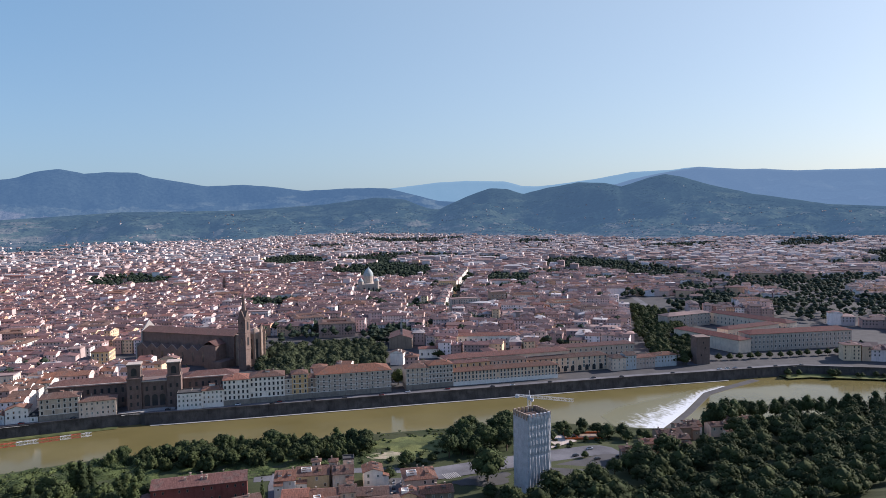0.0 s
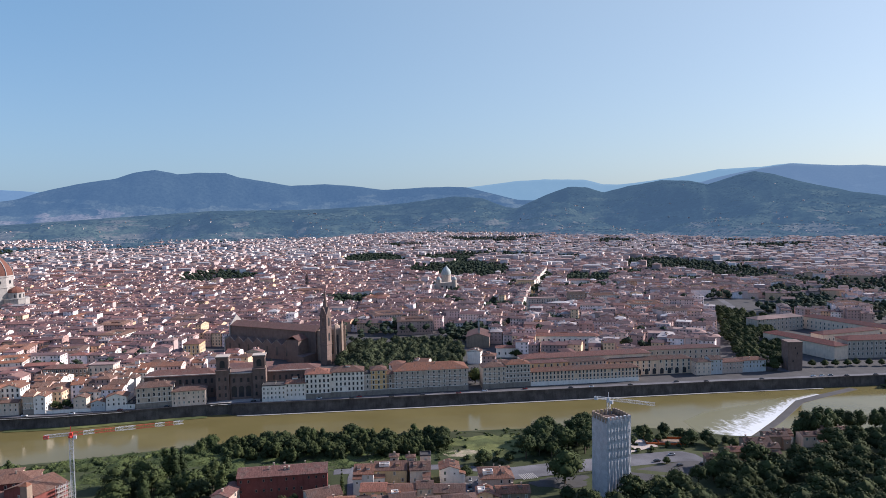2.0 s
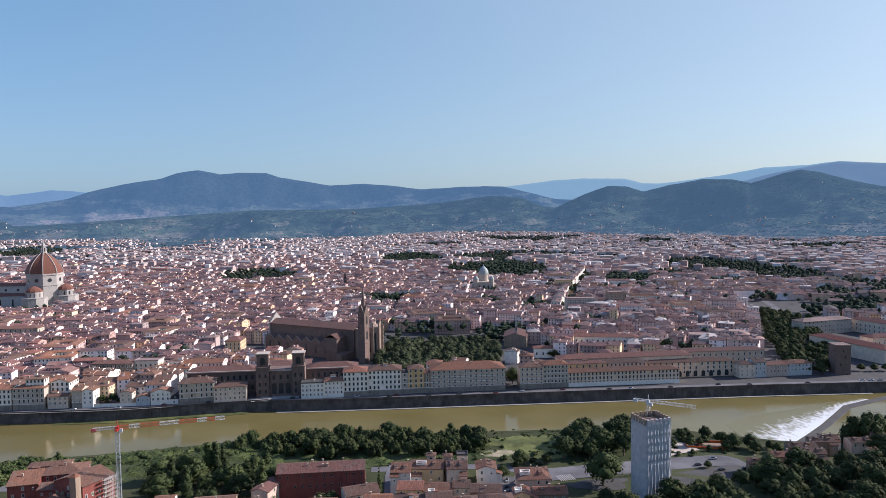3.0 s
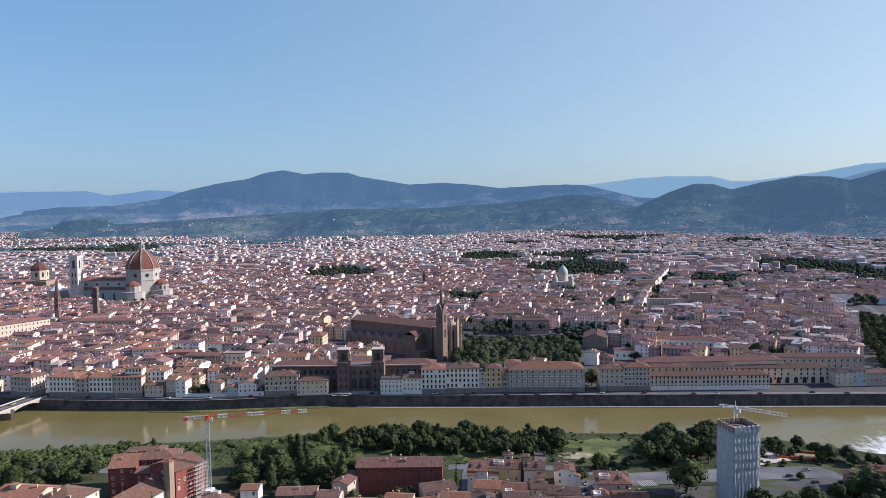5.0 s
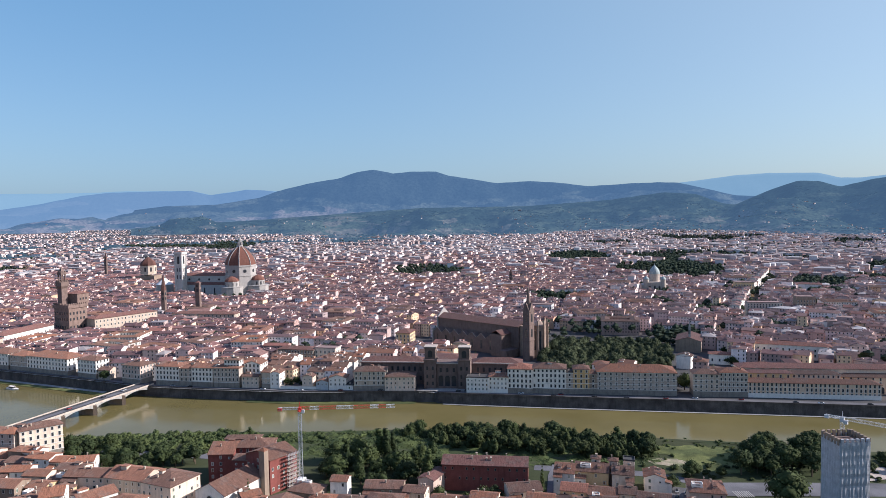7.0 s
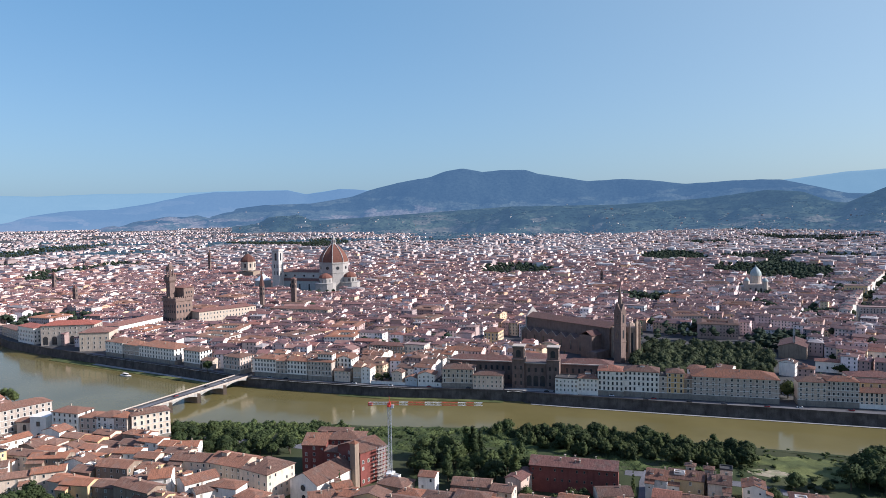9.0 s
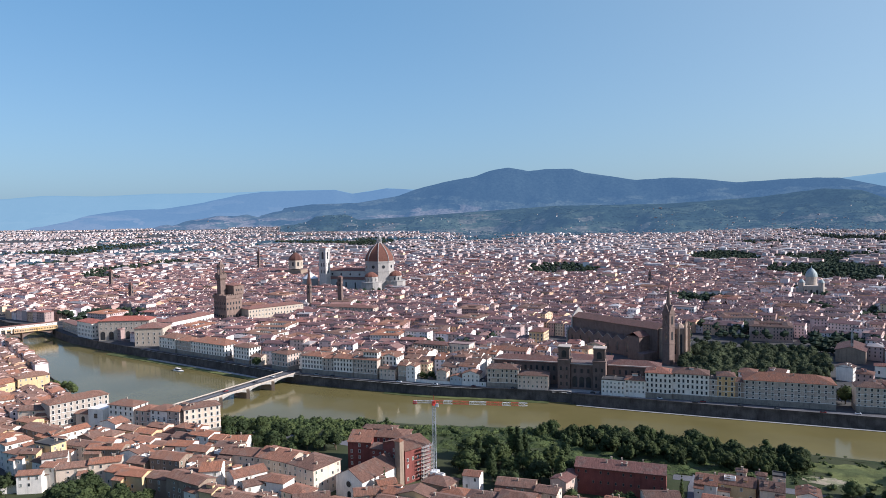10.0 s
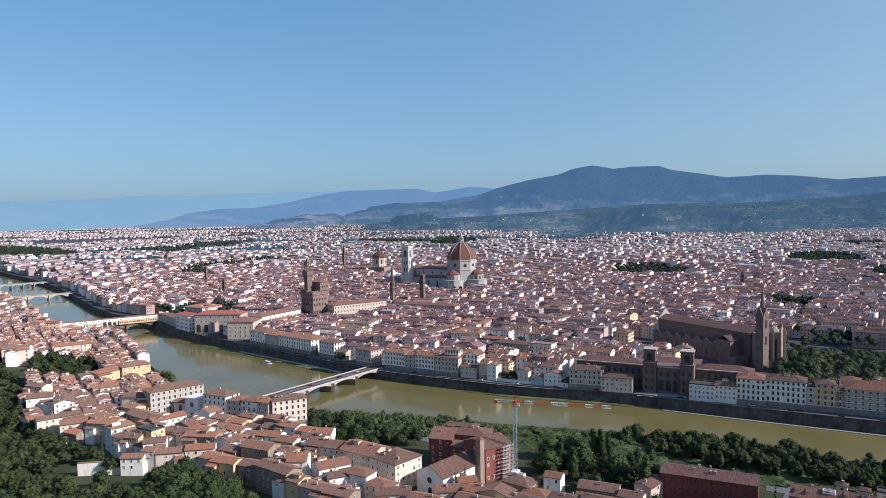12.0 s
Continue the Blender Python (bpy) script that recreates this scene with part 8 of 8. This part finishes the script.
strip("square", [(258, 22), (290, 27), (318, 32)], 12, 0.36, paving_m, "grey paved parking square by the wrapped tower", "square")
sand_m = material("river_sand", ((0.30, 0.25, 0.17), (0.14, 0.15, 0.07)), scale=0.25, amount=0.3)
strip("road_park", [(98, 72), (130, 70), (160, 66), (200, 50)], 4.0, 0.12, asphalt_m, "asphalt road between houses and the river park", "road")
strip("road_south", [(-330, 88), (-290, 84), (-232, 84), (-170, 84), (-120, 82), (-92, 78)], 4.5, 0.12, asphalt_m, "asphalt road along the south bank behind trees", "road")


def patch(name, cx, cy, rx, ry, z, mat, label, category, seed):
    """An uneven spot of other ground."""
    vs, n = [(cx, cy, land(cx, cy) + z)], 40
    for k in range(n):
        a = 2 * math.pi * k / n
        q = 1 + .45 * noise.fractal((math.cos(a) * 1.6 + seed, math.sin(a) * 1.6, seed), 1.0, 2.0, 4)
        x, y = cx + rx * q * math.cos(a), cy + ry * q * math.sin(a)
        vs.append((x, y, land(x, y) + z))
    return tagged(mesh_object(name, vs, [(0, k + 1, (k + 1) % n + 1) for k in range(n)], mat), label, category, kind="structure")


patch("bank_sand", 177, 86, 13, 6, 0.17, sand_m, "pale sandy patch on the river bank", "river bank", 2.0)
strip("lane", [(-150, 46), (-112, 40), (-84, 26)], 6, 0.2, asphalt_m, "dark asphalt lane behind the palaces", "lane")
strip("lot", [(167, 18), (171, 32), (176, 47)], 5.5, 0.2, asphalt_m, "dark asphalt parking lot between houses", "parking lot")
patch("lawn", 207, 92, 27, 19, 0.12, grass_m, "bright green grassy river bank", "lawn", 5.0)
patch("lawn", 190, 106, 22, 10, 0.13, grass_m, "tall green grass at the water's edge", "lawn", 8.0)
patch("pavement_yard", 221, 28, 18, 8, 0.2, paving_m, "grey paved yard round an evergreen oak", "pavement", 3.0)
stripes = thing("crosswalk", 206, 41, 6, "white painted crosswalk stripes on grey asphalt", "crosswalk")
for i in range(8):
    bm = bmesh.new()
    box(bm, -5 + i * 1.15, -5, land(206, 41) + .31, -4.45 + i * 1.15, 3, land(206, 41) + .33)
    part("stripe", bm, concrete_m, stripes)
wall = thing("garden_wall", -248, -43, 33, "long whitewashed garden wall below the houses", "wall", z=land(-251, -44))
bm = bmesh.new()
box(bm, -20, -.4, -2, 20, .4, 8.4)
part("wall", bm, plaster_white_m, wall)
bm = bmesh.new()
box(bm, -20.2, -.6, 8.4, 20.2, .6, 8.7)
part("coping", bm, roof_m, wall, "terracotta tile coping")
terrace = thing("garden_wall", -98, 244.4, -2, "low whitewashed garden wall above the river quay", "wall")
bm = bmesh.new()
box(bm, -16, -.3, -1, 16, .3, 2.6)
part("wall", bm, plaster_white_m, terrace)
bm = bmesh.new()
box(bm, -16.1, -.45, 2.6, 16.1, .45, 2.8)
part("coping", bm, stone_m, terrace)
strip("garden_lawn", [(-226, -66), (-214, -60), (-204, -54)], 7, 0.5, grass_m, "small sloping garden lawn between trees", "lawn")
strip("lane", [(106, 10), (106, 30), (108, 60), (112, 80)], 2.6, 0.2, asphalt_m, "narrow asphalt lane between houses", "lane")
strip("avenue", [(508, 228), (560, 300), (640, 450), (720, 640), (760, 740)], 5, 0.08, asphalt_m, "tree-lined avenue leaving the river", "road")


strip("terrace", [(272, 68), (284, 72), (298, 76)], 8, 0.5, stone_m, "pale stone terrace beside the wrapped tower", "terrace")
pit = thing("excavation_site", 308, 76, -18, "open orange-fenced excavation pit by the river wall", "building site")
bm = bmesh.new()
box(bm, -12, -6, .05, 12, 6, .25)
part("pit_floor", bm, PAINT["brown"][1], pit)
fence_m = material("orange_fence", ((0.55, 0.12, 0.03),))
for x0, y0, x1, y1 in ((-12, -6.1, 12, -5.9), (-12, 5.9, 12, 6.1), (-12.1, -6, -11.9, 6), (11.9, -6, 12.1, 6), (-4.1, -6, -3.9, 6)):
    bm = bmesh.new()
    box(bm, x0, y0, .25, x1, y1, 1.5)
    part("fence", bm, fence_m, pit)


def foam_material():
    """White water at the lip (u = 0), breaking into streaks downstream (u = 1)."""
    m = bpy.data.materials.new("foam")
    m.use_nodes = True
    t = m.node_tree
    b = t.nodes["Principled BSDF"]
    b.inputs["Roughness"].default_value = 0.3
    uv = t.nodes.new("ShaderNodeUVMap")
    mp = t.nodes.new("ShaderNodeMapping")
    mp.inputs["Scale"].default_value = (3.5, 26, 1)
    t.links.new(uv.outputs[0], mp.inputs["Vector"])
    n = t.nodes.new("ShaderNodeTexNoise")
    n.inputs["Scale"].default_value, n.inputs["Detail"].default_value, n.inputs["Roughness"].default_value = 1.6, 7, 0.7
    t.links.new(mp.outputs[0], n.inputs["Vector"])
    sep = t.nodes.new("ShaderNodeSeparateXYZ")
    t.links.new(uv.outputs[0], sep.inputs[0])
    fade = t.nodes.new("ShaderNodeMapRange")
    fade.inputs["From Min"].default_value, fade.inputs["From Max"].default_value = 0.0, 1.0
    fade.inputs["To Min"].default_value, fade.inputs["To Max"].default_value = 0.24, -0.27
    t.links.new(sep.outputs[0], fade.inputs["Value"])
    add = t.nodes.new("ShaderNodeMath")
    add.operation = "ADD"
    t.links.new(n.outputs["Fac"], add.inputs[0])
    t.links.new(fade.outputs[0], add.inputs[1])
    r = t.nodes.new("ShaderNodeValToRGB")
    r.color_ramp.elements[0].position, r.color_ramp.elements[0].color = 0.46, (0.145, 0.122, 0.040, 1)
    r.color_ramp.elements[1].position, r.color_ramp.elements[1].color = 0.66, (0.66, 0.66, 0.64, 1)
    t.links.new(add.outputs[0], r.inputs[0])
    t.links.new(r.outputs[0], b.inputs["Base Color"])
    return m


def weir():
    e = thing("weir", 0, 0, 0, "long slanting river weir with white foaming water", "weir")
    crest = ((362, 76), (373, 85), (398, 103), (423, 122), (447, 142), (472, 163), (504, 175), (543, 188))
    bm = bmesh.new()
    rows = []
    for i, (x, y) in enumerate(crest):
        d = Vector((0.60, -0.80, 0)) if i < 5 else Vector((.4, -.9, 0))
        rows.append([bm.verts.new((x + d.x * o, y + d.y * o, z)) for o, z in ((3.2 + i * .5, WATER - 1), (2.4 + i * .5, WATER + .3), (-1, WATER + .55), (-1.6, WATER - 1))])
    for a, b in zip(rows, rows[1:]):
        for k in range(3):
            bm.faces.new((a[k], a[k + 1], b[k + 1], b[k]))
    part("sill", bm, paving_m, e, "worn dark grey concrete sill")
    bm = bmesh.new()
    rows = []
    for i, (x, y) in enumerate(crest[:7]):
        wide = (30, 54, 52, 40, 24, 14, 8)[i]
        row = []
        for k in range(8):
            f = k / 7
            row.append(bm.verts.new((x - .28 * wide * f - 1.2, y + .94 * wide * f + .8, WATER + .55 * (1 - f) ** 2 + .05 + .12 * noise.noise((x * .3, f * 9, 1)))))
        rows.append(row)
    for a, b in zip(rows, rows[1:]):
        for k in range(7):
            bm.faces.new((a[k], b[k], b[k + 1], a[k + 1]))
    lay = bm.loops.layers.uv.new("flow")
    for f in bm.faces:
        for lp in f.loops:
            q = next((i, row.index(lp.vert)) for i, row in enumerate(rows) if lp.vert in row)
            lp[lay].uv = (q[1] / 7, q[0] / 6)
    part("foam", bm, foam_material(), e, "white streaked foam")


weir()
strip("pavement_sill", [(x, bank_y(NORTH_BANK, x) - 4.2) for x in range(520, 25, -12)], 1.3, WATER + .35, concrete_m, "pale concrete ledge at the foot of the embankment", "ledge")
strip("bank_north", [(x, bank_y(NORTH_BANK, x) - 4.5) for x in range(5, -140, -12)], 3.4, WATER + .3, grass_m, "grassy silt bank below the embankment wall", "river bank")
strip("bank_spit", [(x, bank_y(NORTH_BANK, x) - 9) for x in range(-250, -530, -14)], 6.0, WATER + .3, grass_m, "grassy gravel spit along the embankment", "river bank")
strip("path_spit", [(x, bank_y(NORTH_BANK, x) - 6) for x in range(-280, -450, -14)], 2.4, WATER + .5, concrete_m, "pale path along the river spit", "path")
strip("bank_park", [(x, bank_y(NORTH_BANK, x) - 10) for x in range(680, 560, -12)], 7, WATER + 1.5, grass_m, "low grassy park spit by the water", "river bank")


strip("railway", [(-1219, 1366), (-1340, 1792), (-1434, 2184), (-1518, 2666)], 14, 0.6, concrete_m, "pale railway tracks running out of the city", "railway")


boat = thing("boat", -376, 264, -18, "small white moored river boat with a cabin", "boat", z=WATER)
bm = bmesh.new()
prism(bm, [(-7, -1.6), (4, -1.8), (7.5, 0), (4, 1.8), (-7, 1.6)], -.4, 1.1, 1.08)
part("hull", bm, plaster_white_m, boat)
bm = bmesh.new()
box(bm, -4.5, -1.2, 1.1, 1.5, 1.2, 2.7)
part("cabin", bm, glass_m, boat)
bm = bmesh.new()
box(bm, -5, -1.5, 2.7, 2, 1.5, 2.85)
part("cabin_roof", bm, plaster_white_m, boat)


def car_meshes():
    bm = bmesh.new()
    box(bm, -2.1, -.88, .35, 2.1, .88, .85)
    box(bm, -1.95, -.84, .85, 2.0, .84, .95)
    bmesh.ops.bevel(bm, geom=bm.edges[:], offset=0.08, segments=1, affect="EDGES")
    body = bpy.data.meshes.new("body")
    bm.to_mesh(body)
    bm.free()
    bm = bmesh.new()
    prism(bm, [(-1.3, -.78), (1.1, -.78), (1.1, .78), (-1.3, .78)], .93, 1.48, .76, -.15, 0)
    cab = bpy.data.meshes.new("cabin")
    bm.to_mesh(cab)
    bm.free()
    bm = bmesh.new()
    bmesh.ops.create_cone(bm, cap_ends=True, segments=12, radius1=.32, radius2=.32, depth=.22, matrix=Matrix.Rotation(math.pi / 2, 4, "X"))
    wheel = bpy.data.meshes.new("wheel")
    bm.to_mesh(wheel)
    bm.free()
    wheel.materials.append(material("rubber", ((0.02, 0.02, 0.02),), rough=.8))
    cab.materials.append(glass_m)
    return body, cab, wheel


def cars():
    body, cab, wheel = car_meshes()
    paints = [("white", (0.75, 0.75, 0.74)), ("dark grey", (0.05, 0.05, 0.055)), ("silver", (0.42, 0.43, 0.44)), ("dark red", (0.25, 0.03, 0.03)), ("black", (0.015, 0.015, 0.018))]
    bodies = []
    for word, c in paints:
        b = body.copy()
        b.materials.append(material("car_paint", (c,), rough=.25, spec=.6, amount=.02))
        bodies.append((word, b))
    rng = random.Random(9)
    spots = []
    for x in (40, 92, 118, 124, 150, 175, 205, 228, 262, 300, 318, 352, 395, 420, 470, 520, 528, 536, 548, 575, 600):
        spots.append((x, bank_y(NORTH_BANK, x) + rng.choice((3.6, 7.4)), rng.uniform(-5, 2), 0.08))
    for x in range(-230, 0, 17):
        if rng.random() < .6:
            spots.append((x, bank_y(NORTH_BANK, x) + 5, 0, .08))
    spots += [(286, 44, 5, .4), (295, 34, 10, .42), (309, 33, 8, .42), (314, 30, 8, .42), (300, 52, 4, .34), (169, 26, 75, .24), (174, 25, 75, .24), (170, 33, 75, .24), (176, 38, 75, .24), (172, 41, 75, .24), (225, 50, 2, .34), (-251, 206, 76, 1.25), (-246, 228, 76, 1.25), (-258, 172, 76, 1.25)]
    for i, (x, y, a, z) in enumerate(spots):
        word, b = rng.choice(bodies)
        e = empty("car", pose(x, y, (land(x, y) if z < 1 else 0) + z, 0, 0, a), f"{word} parked car on the riverside road", "car", "cars along the river")
        for name, me, m in [("body", b, Matrix()), ("cabin", cab, Matrix())] + [("wheel", wheel, Matrix.Translation((sx * 1.3, sy * .8, .32))) for sx in (-1, 1) for sy in (-1, 1)]:
            o = new(name, me)
            o.parent, o.matrix_basis = e, m


cars()
